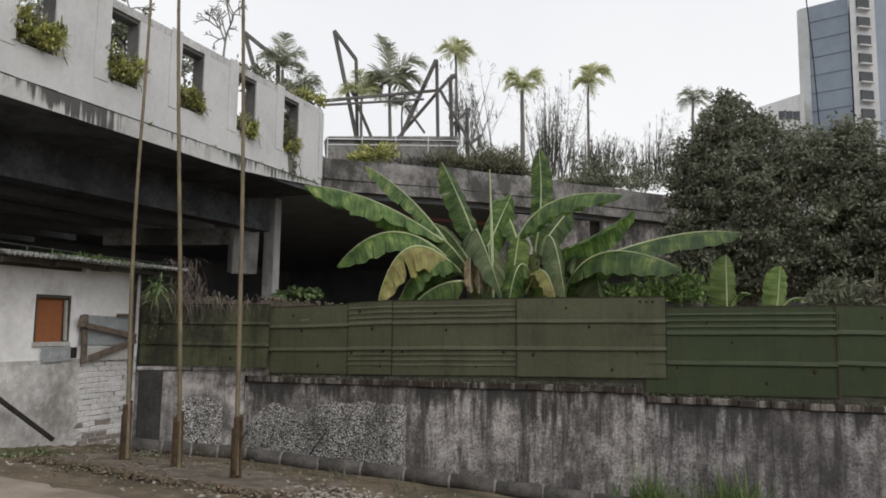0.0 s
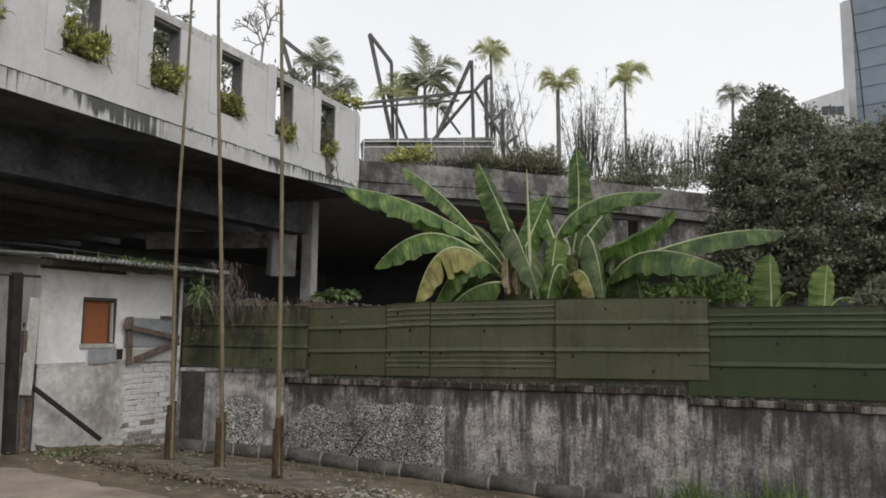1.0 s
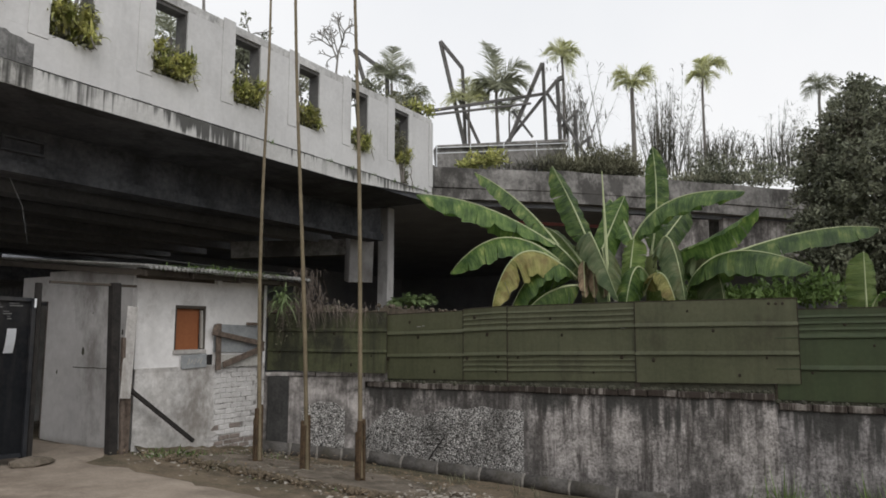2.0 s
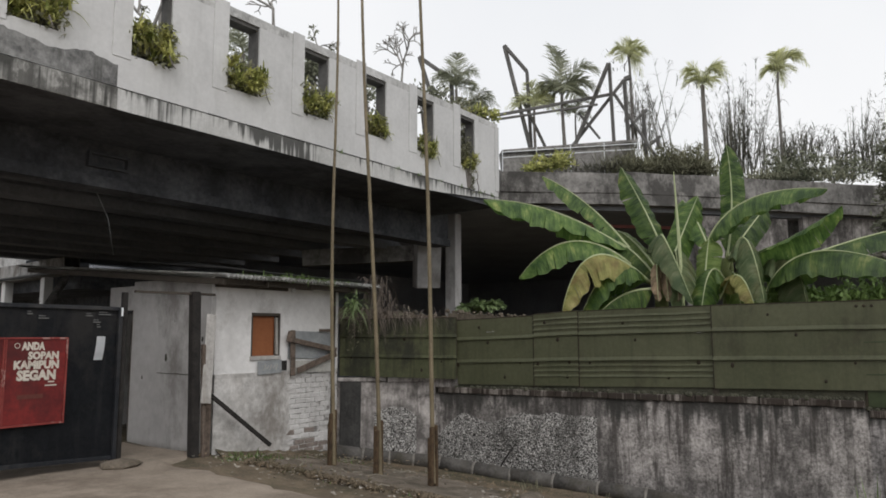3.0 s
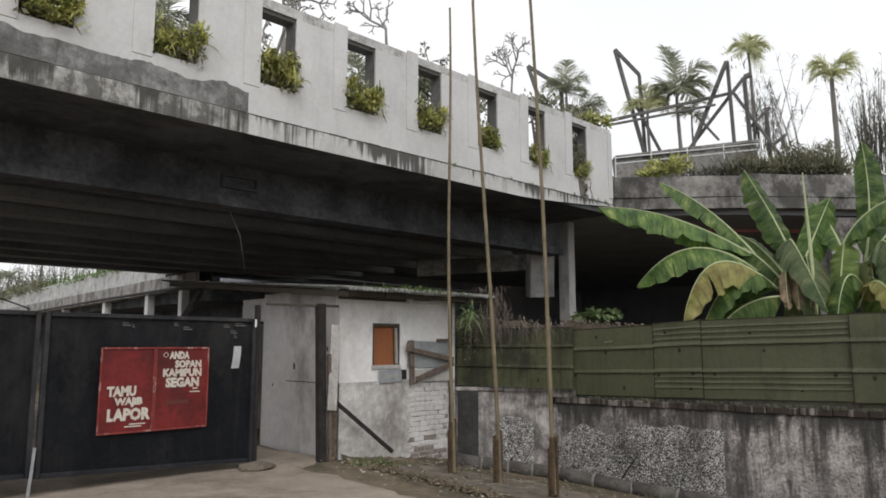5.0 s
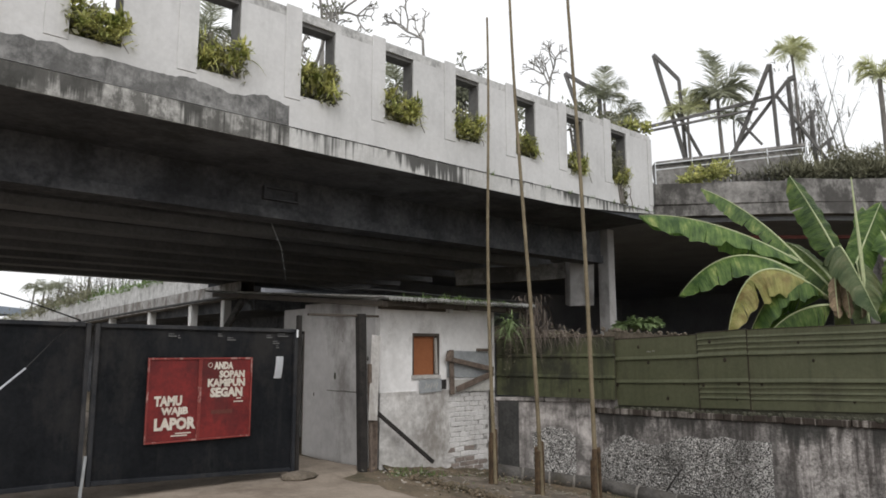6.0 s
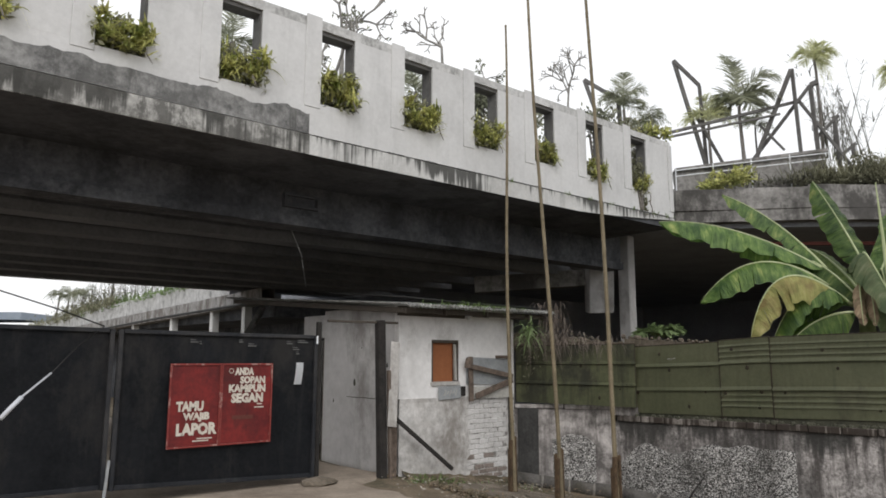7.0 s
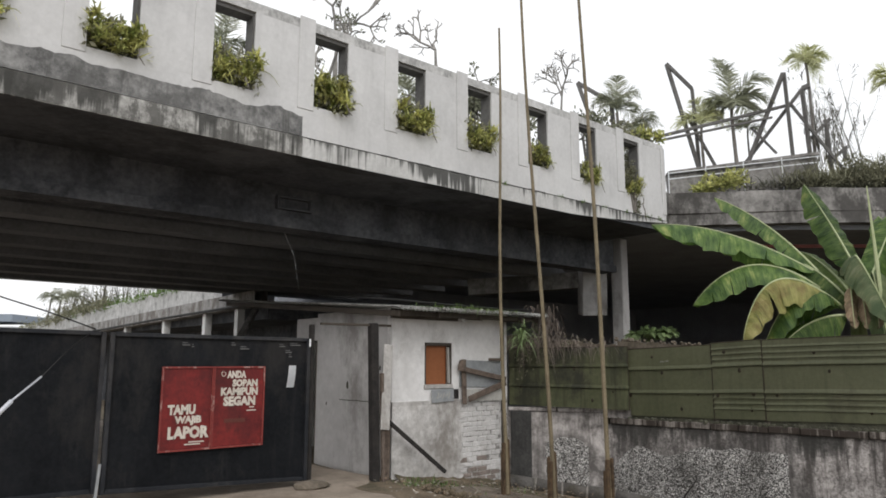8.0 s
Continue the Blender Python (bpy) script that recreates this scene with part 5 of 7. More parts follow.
        tube(bm, [(a.x - 0.22, a.y - 0.18, 6.62 + dz), (b.x - 0.22, b.y - 0.18, 6.95 + dz)], [0.015, 0.015], 6)
        part("pipe_rail", bm, M_PAPER, root, "thin white pipe rail")
    for k in range(5):
        p = a.lerp(b, k / 4)
        bm = bmesh.new()
        tube(bm, [(p.x - 0.22, p.y - 0.18, 5.95), (p.x - 0.22, p.y - 0.18, 6.86 + 0.33 * k / 4)], [0.014, 0.014], 6)
        part("rail_post", bm, M_PAPER, root)
    return root


terrace()


def pier_group():
    root = thing("overpass_pier", (15, 12.7, 0), "pale concrete pier and hanging box beneath the overpass", "pier", kind="structure")
    bm = bmesh.new()
    box(bm, 14.95, 12.35, -1, 15.24, 12.7, 4.98, 0.02)
    part("column", bm, M_SHACKSIDE, root)
    bm = bmesh.new()
    beam(bm, (14.50, 12.97, 4.12), (14.63, 13.10, 2.96), 0.66, 0.5, up=(0.6, 0.8, 0), bevel=0.02)
    part("hanging_box", bm, M_SHACKSIDE, root)
    bm = bmesh.new()
    beam(bm, (12.23, 15.39, 3.70), (14.49, 13.43, 3.90), 0.35, 0.42)
    part("cross_beam", bm, M_CONC, root)
    bm = bmesh.new()
    a, b = Vector((11.20, 13.49, 2.31)), Vector((12.50, 10.46, 2.02))
    for k in range(90):
        p = a.lerp(b, k / 90)
        s = random.uniform(0.05, 0.1) * (1.25 - 0.5 * k / 90)
        bmesh.ops.create_icosphere(bm, subdivisions=1, radius=s, matrix=pose(p.x + random.uniform(-0.05, 0.05), p.y, p.z - 0.02 + random.uniform(-0.06, 0.05), random.uniform(0, 90), 0, random.uniform(0, 90)))
    beam(bm, (a.x, a.y, a.z - 0.15), (b.x, b.y, b.z - 0.15), 0.3, 0.36)
    c, d = Vector((12.42, 10.76, 2.14)), Vector((13.57, 8.90, 1.99))
    for k in range(70):
        p = c.lerp(d, k / 70)
        s = random.uniform(0.025, 0.06)
        bmesh.ops.create_icosphere(bm, subdivisions=1, radius=s, matrix=pose(p.x + random.uniform(-0.12, 0.12), p.y + random.uniform(-0.05, 0.05), p.z + 0.04 + random.uniform(-0.05, 0.04), random.uniform(0, 90), 0, random.uniform(0, 90)))
    beam(bm, (c.x, c.y, c.z - 0.12), (d.x, d.y, d.z - 0.12), 0.4, 0.3)
    part("low_rubble_wall", bm, M_SLAB, root, "brown rubble and dry twigs")


pier_group()


def far_terrace():
    root = thing("far_terrace", (7.1, 25, 3), "long weathered concrete terrace on pale columns beyond the gate", "building", kind="structure")
    bm = bmesh.new()
    n = 40
    grid = []
    for i in range(n + 1):
        y = 17.5 + 30 * i / n
        f = -0.02 * (y - 19)
        w = 0.02 * noise.noise((y, 0, 5))
        grid.append([bm.verts.new(v) for v in ((7.4, y, 3.05 + f), (7.05, y, 3.05 + f + w), (7.05, y, 3.42 + f + w), (7.4, y, 3.44 + f))])
    for g, h in zip(grid, grid[1:]):
        for j in range(4):
            bm.faces.new((g[j], h[j], h[(j + 1) % 4], g[(j + 1) % 4]))
    part("ledge", bm, M_LEDGE, root)
    bm = bmesh.new()
    grid = []
    for i in range(n + 1):
        y = 20.2 + 30 * i / n
        f = -0.02 * (y - 19)
        w = 0.03 * noise.noise((y, 0, 5))
        grid.append([bm.verts.new(v) for v in ((7.4, y, 3.3 + f), (7.16, y, 3.3 + f), (7.16, y, 3.98 + f + w), (7.4, y, 3.98 + f + w))])
    for g, h in zip(grid, grid[1:]):
        for j in range(4):
            bm.faces.new((g[j], h[j], h[(j + 1) % 4], g[(j + 1) % 4]))
    bm.faces.new(grid[0])
    part("parapet", bm, M_COPING, root)
    # Slab front and added backing wall are dark to paint the shade between columns.
    bm = bmesh.new()
    box(bm, 7.42, 17.5, 2.75, 13.7, 60, 3.2)
    part("slab", bm, M_GIRDER, root)
    bm = bmesh.new()
    box(bm, 9.3, 17.5, -0.6, 9.5, 60, 2.76)
    part("dark_backing_wall", bm, M_GIRDER, root)
    for y in (18.6, 20.65, 23.77, 27.5, 32, 38):
        bm = bmesh.new()
        box(bm, 7.1, y - 0.1, -0.5, 7.3, y + 0.1, 3.04, 0.012)
        part("column", bm, M_COLUMN, root)
    bm = bmesh.new()
    tube(bm, [(6.95, 17.0, 3.1), (6.95, 24, 3.0), (6.95, 33, 2.8)], [0.035] * 3, 6)
    part("gutter_pipe", bm, M_CABLE, root)
    bm = bmesh.new()
    beam(bm, (7.3, 17.9, 3.0), (6.4, 16.9, 2.2), 0.12, 0.12)
    part("strut", bm, M_CONC, root)
    return root


def beyond(p):
    """A place on the far terrace, which stands clear of the deck's far edge."""
    return Vector((-0.85, 1.28, 1.7)) + (Vector(p) - Vector((-0.85, 1.28, 1.7))) * 1.32


far = far_terrace()
far.location = beyond(far.location)
far.scale = (1.32, 1.32, 1.32)


# ---- wrecked steel frames on the terrace ----
def steel_frame():
    root = thing("steel_frame", (17.6, 10, 6.9), "bare grey steel frames of a lost roof, bent and rusting", "steel frame")
    for a, b, w in (((16.85, 11.88, 10.26), (17.41, 11.38, 7.21), .16), ((16.85, 11.88, 10.26), (17.18, 11.31, 9.42), .16), ((17.18, 11.31, 9.42), (17.50, 11.39, 7.30), .14), ((17.22, 11.46, 8.53), (17.56, 10.99, 7.24), .13),
                    ((15.63, 11.60, 7.72), (18.47, 9.17, 8.66), .13), ((15.64, 11.60, 7.61), (18.05, 9.50, 8.29), .1),
                    ((18.07, 9.13, 9.45), (17.92, 10.11, 7.29), .16), ((18.16, 9.15, 9.49), (18.40, 9.18, 7.33), .14), ((18.64, 8.90, 9.08), (18.09, 10.20, 7.34), .14), ((18.64, 8.90, 9.08), (18.86, 8.91, 7.15), .16),
                    ((17.87, 10.00, 8.08), (18.17, 9.50, 7.30), .1), ((18.56, 9.19, 8.69), (19.05, 8.44, 7.19), .12), ((19.14, 8.44, 8.23), (18.90, 8.93, 7.68), .13), ((19.10, 8.54, 8.22), (19.22, 8.54, 7.20), .15),
                    ((19.54, 8.21, 7.47), (19.42, 8.61, 7.15), .13), ((19.52, 8.28, 7.47), (19.56, 8.29, 7.09), .16), ((18.64, 8.90, 9.08), (18.70, 8.72, 9.14), .2)):
        bm = bmesh.new()
        a, b = Vector(a), Vector(b)
        if b.z < 7.4:   # a leg: down to the terrace floor
            b += (b - a) * ((b.z - 5.9) / (a.z - b.z)) if a.z - b.z > 1 else Vector((0, 0, 0))
        beam(bm, a, b, w * 0.62, w * 0.62, bevel=0.008)
        part("frame_member", bm, M_STEEL, root)
    return root


steel_frame()
root = thing("steel_frame", (16, 14, 8), "short bent steel frame behind the parapet", "steel frame")
for a, b in (((15.86, 14.33, 10.17), (16.31, 13.44, 9.39)), ((15.86, 14.33, 10.17), (16.10, 14.07, 9.02)), ((16.31, 13.44, 9.39), (16.50, 13.49, 7.59)), ((16.10, 14.07, 9.02), (16.27, 14.05, 7.58))):
    bm = bmesh.new()
    beam(bm, a, b, 0.11, 0.11, bevel=0.008)
    part("frame_member", bm, M_STEEL, root)


# ---- far tower block ----
def tower():
    root = thing("tower_block", (134.05, -15.23, 4.16), "tall apartment tower with a blue blank wall and white window bays", "tower")
    p, q, r, e = Vector((128.56, -10.28, 33.83)), Vector((126.4, -17.21, 33.94)), Vector((128.9, -21.1, 34.27)), Vector((142.0, -35.2, 36.37))
    back = Vector((14, -1.6, 0))
    top = 55.6
    def block(a, b, z1, name, m, proud=0.0):
        bm = bmesh.new()
        pts = [a, b, b + back, a + back]
        off = (Vector((-1, -0.3, 0)).normalized()) * proud
        lo = [bm.verts.new((v.x + off.x, v.y + off.y, 0)) for v in pts]
        hi = [bm.verts.new((v.x + off.x, v.y + off.y, z1)) for v in pts]
        bm.faces.new(hi)
        for i in range(4):
            j = (i + 1) % 4
            bm.faces.new((lo[i], lo[j], hi[j], hi[i]))
        return part(name, bm, m, root)
    block(p, q, top, "blue_wall", M_BLUEWALL)
    d = (q - p).normalized()
    block(p - d * 0.5, p + d * 1.2, top - 0.3, "corner_strip", M_TOWER, 0.4)
    block(q, r, top + 3.5, "window_bay", M_TOWER, 0.5)
    block(r, e, top + 3.0, "side_wall", M_BLUEWALL)
    for k in range(14):
        z = top - 1.2 - k * 3.05
        if z < 3:
            break
        bm = bmesh.new()
        a, b = q.lerp(r, 0.26), q.lerp(r, 0.76)
        beam(bm, (a.x - 0.55, a.y - 0.15, z), (b.x - 0.55, b.y - 0.15, z), 0.35, 1.65)
        w = part("window", bm, M_GLASS, root)
        bm = bmesh.new()
        beam(bm, (a.x - 0.95, a.y - 0.3, z - 1.0), (b.x - 0.95, b.y - 0.3, z - 1.0), 0.45, 0.25)
        part("sill", bm, M_TOWER, w)
        bm = bmesh.new()
        a, b = p.lerp(q, 0.0), p.lerp(q, 1.0)
        beam(bm, (a.x - 0.06, a.y - 0.02, z - 1.5), (b.x - 0.06, b.y - 0.02, z - 1.5), 0.14, 0.16)
        part("floor_line", bm, M_BLUEWALL, root)
    bm = bmesh.new()
    tube(bm, [(125.6, -11.0, 58.5), (126.3, -11.9, 45.37), (126.2, -12.7, 26.0)], [0.1] * 3, 6)
    part("conduit", bm, M_CABLE, root, "black cable down the wall")
    a, b = Vector((119.38, -3.28, 32.10)), Vector((122.06, -9.86, 32.20))
    z1 = Vector((119.95, -6.32, 37.88)).z
    low = thing("apartment_block", (a.x, a.y, 0), "lower pale apartment block beside the tower", "building")
    bm = bmesh.new()
    pts = [a, b, b + back, a + back]
    lo = [bm.verts.new((v.x, v.y, 0)) for v in pts]
    hi = [bm.verts.new((v.x, v.y, z1 + dz)) for v, dz in zip(pts, (-1.2, 1.2, 1.2, -1.2))]
    bm.faces.new(hi)
    for i in range(4):
        bm.faces.new((lo[i], lo[(i + 1) % 4], hi[(i + 1) % 4], hi[i]))
    part("wall", bm, M_TOWER, low)
    for s in (0.5, 0.66, 0.82):
        for k in range(5):
            c = a.lerp(b, s)
            bm = bmesh.new()
            beam(bm, (c.x - 0.1, c.y + 0.5, z1 - 2.5 - k * 3), (c.x - 0.1, c.y - 0.5, z1 - 2.5 - k * 3), 0.2, 1.3)
            part("window", bm, M_GLASS, low)


tower()

# ---- cables ----
def cable(name, pts, r, m, label):
    bm = bmesh.new()
    tube(bm, pts, [r] * len(pts), 6)
    return solid(name, bm, m, label, "cable", smooth=True)


cable("overhead_cable", [(-0.51, 10.85, 2.78), (0.44, 10.11, 2.43), (1.01, 10.19, 2.27), (1.62, 10.51, 2.10)], 0.008, M_CABLE, "thin black cable sagging down to the gate")
cable("stay_wire", [(1.62, 10.51, 2.10), (1.14, 9.64, 1.85), (0.71, 8.73, 1.58)], 0.006, M_CABLE, "thin dark stay wire tied above the gate")
cable("stay_rope", [(0.71, 8.73, 1.58), (0.43, 8.48, 1.37), (0.06, 8.35, 0.96)], 0.009, M_ROPE, "frayed pale rope tied to a stay wire")
cable("rope_knot", [(0.44, 8.47, 1.38), (0.36, 8.42, 1.30), (0.28, 8.38, 1.21)], 0.02, M_ROPE, "bundle of frayed rope on the stay wire")
cable("hanging_wire", [(4.51, 11.98, 5.01), (4.94, 12.51, 4.53), (5.30, 12.83, 4.06), (5.73, 13.20, 3.68), (6.11, 13.66, 3.12)], 0.007, M_ROPE, "loose wire hanging below the overpass")
cable("roof_cable", [(5.3, 11.5, 2.8), (5.6, 9.8, 2.64), (7.0, 9.8, 2.61), (8.6, 9.8, 2.61)], 0.01, M_CABLE, "black cable lying along the tin roof's edge")

def distant_roof():
    p = Vector((8.82, 85.11, 5.72))
    root = thing("distant_house", (p.x, p.y, 0), "low distant house with a blue tin roof", "house")
    q = Vector((14.28, 80.57, 5.30))
    bm = bmesh.new()
    beam(bm, (p.x, p.y, p.z), (q.x, q.y, p.z), 6, 0.7)
    part("roof", bm, M_BLUEWALL, root)
    bm = bmesh.new()
    beam(bm, (p.x, p.y, p.z / 2 - 0.4), (q.x, q.y, p.z / 2 - 0.4), 5.5, p.z - 0.8)
    part("wall", bm, M_TOWER, root)


distant_roof()
for y, z, w in ((8.05, 1.72, 0.09), (7.95, 1.73, 0.05), (4.6, 1.7, 0.06)):
    bm = bmesh.new()
    x = wall_at(y, 0.012)
    for k in range(3):
        beam(bm, (x, y - w * k / 3, z + 0.006 * (k % 2)), (x, y - w * (k + 0.7) / 3, z + 0.01), 0.004, 0.013)
    solid("paint_mark", bm, M_PALEWOOD, "small white paint mark on a fence sheet", "paint mark", group="paint marks")
for y0, y1, z0, z1 in ((7.75, 7.5, -0.62, -0.1), (9.0, 8.92, -0.5, -0.15)):
    bm = bmesh.new()
    a, e = wp(y0, 0.3), wp(y1, 0.06)
    tube(bm, [(a.x, a.y, z0), ((a.x + e.x) / 2, (a.y + e.y) / 2, (z0 + z1) / 2 + 0.02), (e.x, e.y, z1)], [0.02, 0.016, 0.008], 6)
    solid("leaning_stick", bm, M_CHAR, "dark stick leaning against the stained wall", "stick", group="sticks at the wall")


# ---- plants ----
def quad_leaf(bm, p, d, side, length, width):
    """A small pointed leaf: two triangles either side of a fold."""
    a = bm.verts.new(p)
    b = bm.verts.new(p + d * length * 0.5 + side * width * 0.5)
    c = bm.verts.new(p + d * length)
    e = bm.verts.new(p + d * length * 0.5 - side * width * 0.5)
    bm.faces.new((a, b, c, e))


def rand_dir(rng, up=0.0):
    v = Vector((rng.gauss(0, 1), rng.gauss(0, 1), rng.gauss(0, 1) + up))
    return v.normalized() if v.length > 1e-3 else Vector((0, 0, 1))


def blade(bm, p, d, length, width, droop, rng, segs=3):
    """A thin arching blade."""
    side = d.cross(Vector((0, 0, 1)))
    side = (side if side.length > 1e-3 else Vector((1, 0, 0))).normalized()
    last = None
    for i in range(segs + 1):
        s = i / segs
        c = p + d * (length * s) + Vector((0, 0, -droop * length * s * s))
        w = width * (1 - s) ** 0.7 * 0.5 + 0.0008
        cur = (bm.verts.new(c - side * w), bm.verts.new(c + side * w))
        if last:
            bm.faces.new((last[0], last[1], cur[1], cur[0]))
        last = cur


def banana_leaf(parent, base, mid, tip, width, material=None, droop=0.25, tears=0.35, seed=0, face=0.3, lean=None):
    """A long pleated leaf on an arched midrib, its halves sagging, slit from the margin along the veins; face: how far the blade is turned to the road."""
    rng = random.Random(seed)
    base, mid, tip = Vector(base), Vector(mid), Vector(tip)
    n, across = 72, 6
    ctrl = mid * 2 - (base + tip) * 0.5
    path = [base * (1 - s) ** 2 + ctrl * 2 * s * (1 - s) + tip * s * s for s in [i / n for i in range(n + 1)]]
    def prof(s):
        if s < 0.05:
            return 0.004
        grow = min(1.0, ((s - 0.05) / 0.2)) ** 0.6
        return width * 0.5 * grow * max(0.02, 1 - max(0.0, (s - 0.62) / 0.38) ** 2.4) ** 0.75
    roll = radians(lean if lean is not None else rng.choice((-1, 1)) * rng.uniform(12, 38))
    bm = bmesh.new()
    uv = bm.loops.layers.uv.new("UVMap")
    for sgn in (-1, 1):
        i = 3
        fold = rng.uniform(0.7, 1.3)
        while i < n:
            g = min(n - i, rng.randint(6, 20))
            sag, skew = rng.gauss(0, 0.16) * tears, rng.gauss(0, 0.09) * tears
            slit = rng.uniform(0.25, 0.7)
            last = None
            for k in range(g + 1):
                s = (i + k) / n
                p = path[i + k]
                d = (path[min(n, i + k + 1)] - path[max(0, i + k - 1)]).normalized()
                side = d.cross(Vector((0, 0, 1)))
                side = (side if side.length > 0.15 else d.cross(Vector((0.7, 0.7, 0.1)))).normalized()
                turned = d.cross(Vector((-0.93, -0.35, 0.1)))
                turned = turned if turned.dot(side) >= 0 else -turned
                side = (side * (1 - face) + turned * face).normalized()
                up = side.cross(d).normalized()
                up = up if up.dot(Vector((-0.5, -0.2, 0.85))) >= 0 else -up
                side, up = side * math.cos(roll) + up * math.sin(roll), up * math.cos(roll) - side * math.sin(roll)
                w = max(0.004, prof(s))
                edge = 1.0 if k in (0, g) else 0.0
                ring = []
                for j in range(across + 1):
                    u = j / across
                    free = max(0.0, u - slit)
                    ruffle = 0.018 * math.sin(s * 46 + sgn + seed) * u * u + 0.03 * noise.noise((s * 9, sgn * 3.0, seed)) * u
                    h = 0.05 * math.sin(u * 2.2) - 0.36 * fold * u - 0.16 * fold * u * u + sag * free * 1.6
                    q = p + side * (sgn * w * u * (1 - 0.06 * fold * u)) + up * (w * h + ruffle * 0.9)
                    q += Vector((0, 0, -droop * w * u * u * 1.25)) + d * (w * (0.22 * u + skew * free) - edge * (0.005 if k else -0.005) * min(1.0, free * 3))
                    ring.append((bm.verts.new(q), (s + 0.05 * u, u * sgn)))
                if last:
                    for j in range(across):
                        f = (last[j], ring[j], ring[j + 1], last[j + 1])
                        f = f if sgn > 0 else f[::-1]
                        cell = bm.faces.new([v for v, _ in f])
                        for loop, (_, c) in zip(cell.loops, f):
                            loop[uv].uv = c
                last = ring
            i += g
    leaf = part("leaf", bm, material or M_BANANA, parent, smooth=True)
    bm = bmesh.new()
    k = path[::3]
    tube(bm, [p + Vector((0, 0, 0.008)) for p in k], [0.024 * (1 - 0.85 * j / (len(k) - 1)) for j in range(len(k))], 6)
    part("midrib", bm, M_MIDRIB, leaf, smooth=True)
    return leaf


def banana_plant(base, top, radius, label):
    root = thing("banana_plant", base, label, "banana plant")
    b, t = Vector(base), Vector(top)
    bm = bmesh.new()
    pts = [b.lerp(t, k / 6) for k in range(7)]
    tube(bm, pts, [radius * (1 - 0.07 * k) for k in range(7)], 12)
    part("stem", bm, M_STEM, root, smooth=True)
    return root


pa = banana_plant((12.17, 5.77, 1.00), (11.95, 5.71, 3.11), 0.16, "lush banana plant with torn arching leaves behind the fence")
L = banana_leaf
L(pa, (11.89, 6.12, 3.12), (11.09, 7.31, 3.92), (10.29, 8.40, 4.17), 0.62, seed=1, droop=.55, face=.15, lean=0, tears=.5)
L(pa, (11.68, 6.15, 2.94), (10.97, 6.98, 3.34), (10.58, 7.84, 2.70), 0.56, seed=2, droop=.5, face=.15, lean=0, tears=.5)
L(pa, (12.01, 6.11, 3.02), (11.68, 6.89, 4.05), (11.36, 7.74, 4.72), 0.58, seed=3, face=.5)
L(pa, (12.07, 5.67, 3.13), (12.07, 5.97, 3.90), (12.01, 6.40, 4.82), 0.52, seed=4, droop=.05, face=.8)
L(pa, (11.56, 5.74, 2.56), (10.78, 6.46, 3.03), (10.35, 6.88, 2.00), 0.5, M_BANDRY, seed=5, droop=.9, tears=1.2, face=0, lean=10)
L(pa, (11.56, 5.76, 2.56), (11.11, 6.25, 2.82), (10.70, 6.70, 1.96), 0.66, seed=6, droop=.7, tears=.8, face=.1)
L(pa, (11.51, 5.63, 2.45), (11.11, 6.13, 2.33), (10.77, 6.57, 1.82), 0.6, seed=7, droop=.6, tears=.8)
L(pa, (12.25, 5.85, 2.82), (12.23, 6.26, 3.38), (12.35, 6.69, 3.69), 0.5, M_SHOOT, seed=8, face=.8)
L(pa, (12.02, 5.60, 2.90), (11.57, 5.50, 3.38), (11.48, 5.00, 2.19), 0.46, M_BANGREY, seed=9, droop=.9, tears=.7)
L(pa, (12.40, 5.78, 2.72), (12.83, 5.53, 3.65), (13.25, 5.36, 4.35), 0.55, seed=21, face=.7)
L(pa, (11.85, 5.59, 2.47), (11.79, 6.08, 3.11), (11.78, 6.54, 3.45), 0.5, seed=22, face=.7)
for k in range(3):
    L(pa, (11.69, 5.64, 2.77), (Vector((11.48, 5.60, 2.85)) + Vector((0.1 * k, -0.1 * k, 0))), (Vector((11.35, 5.55, 2.24)) + Vector((0.1 * k, -0.14 * k, 0))), 0.22, M_DEAD, seed=30 + k, droop=.9)
bm = bmesh.new()
tube(bm, [(11.72, 5.25, 2.00), (11.68, 5.26, 3.28), (11.63, 5.29, 4.53)], [0.035, 0.03, 0.008], 6)
part("rolled_leaf", bm, M_MIDRIB, pa, "pale unopened rolled leaf")
pb = banana_plant((13.01, 4.77, 1.00), (12.77, 4.76, 3.06), 0.17, "tall banana plant with broad leaves behind the green fence")
L(pb, (12.77, 4.76, 3.06), (12.91, 4.66, 4.08), (12.97, 4.72, 5.21), 0.46, seed=10, face=.8, droop=.05)
L(pb, (12.43, 5.06, 3.15), (12.41, 4.34, 3.98), (12.50, 3.03, 4.08), 0.56, seed=11, droop=.45, face=0, lean=-8, tears=.6)
L(pb, (12.63, 4.61, 2.99), (12.54, 3.68, 3.28), (12.50, 2.83, 3.77), 0.5, seed=12, droop=.35, face=.25, lean=10, tears=.6)
L(pb, (12.49, 4.10, 2.28), (12.38, 3.35, 3.01), (12.52, 2.04, 2.71), 0.74, seed=13, droop=.6, face=.1, lean=0)
L(pb, (13.43, 4.30, 2.78), (14.33, 2.42, 3.50), (15.10, 1.05, 3.62), 0.6, seed=14, droop=.4, face=.1, lean=0)
L(pb, (12.43, 4.62, 2.81), (12.08, 4.26, 3.29), (12.00, 3.99, 2.16), 0.5, M_BANGREY, seed=15, droop=.8)
L(pb, (12.02, 4.99, 2.26), (12.17, 4.96, 2.90), (12.34, 4.94, 3.37), 0.5, M_SHOOT, seed=16, droop=.05, face=.8)
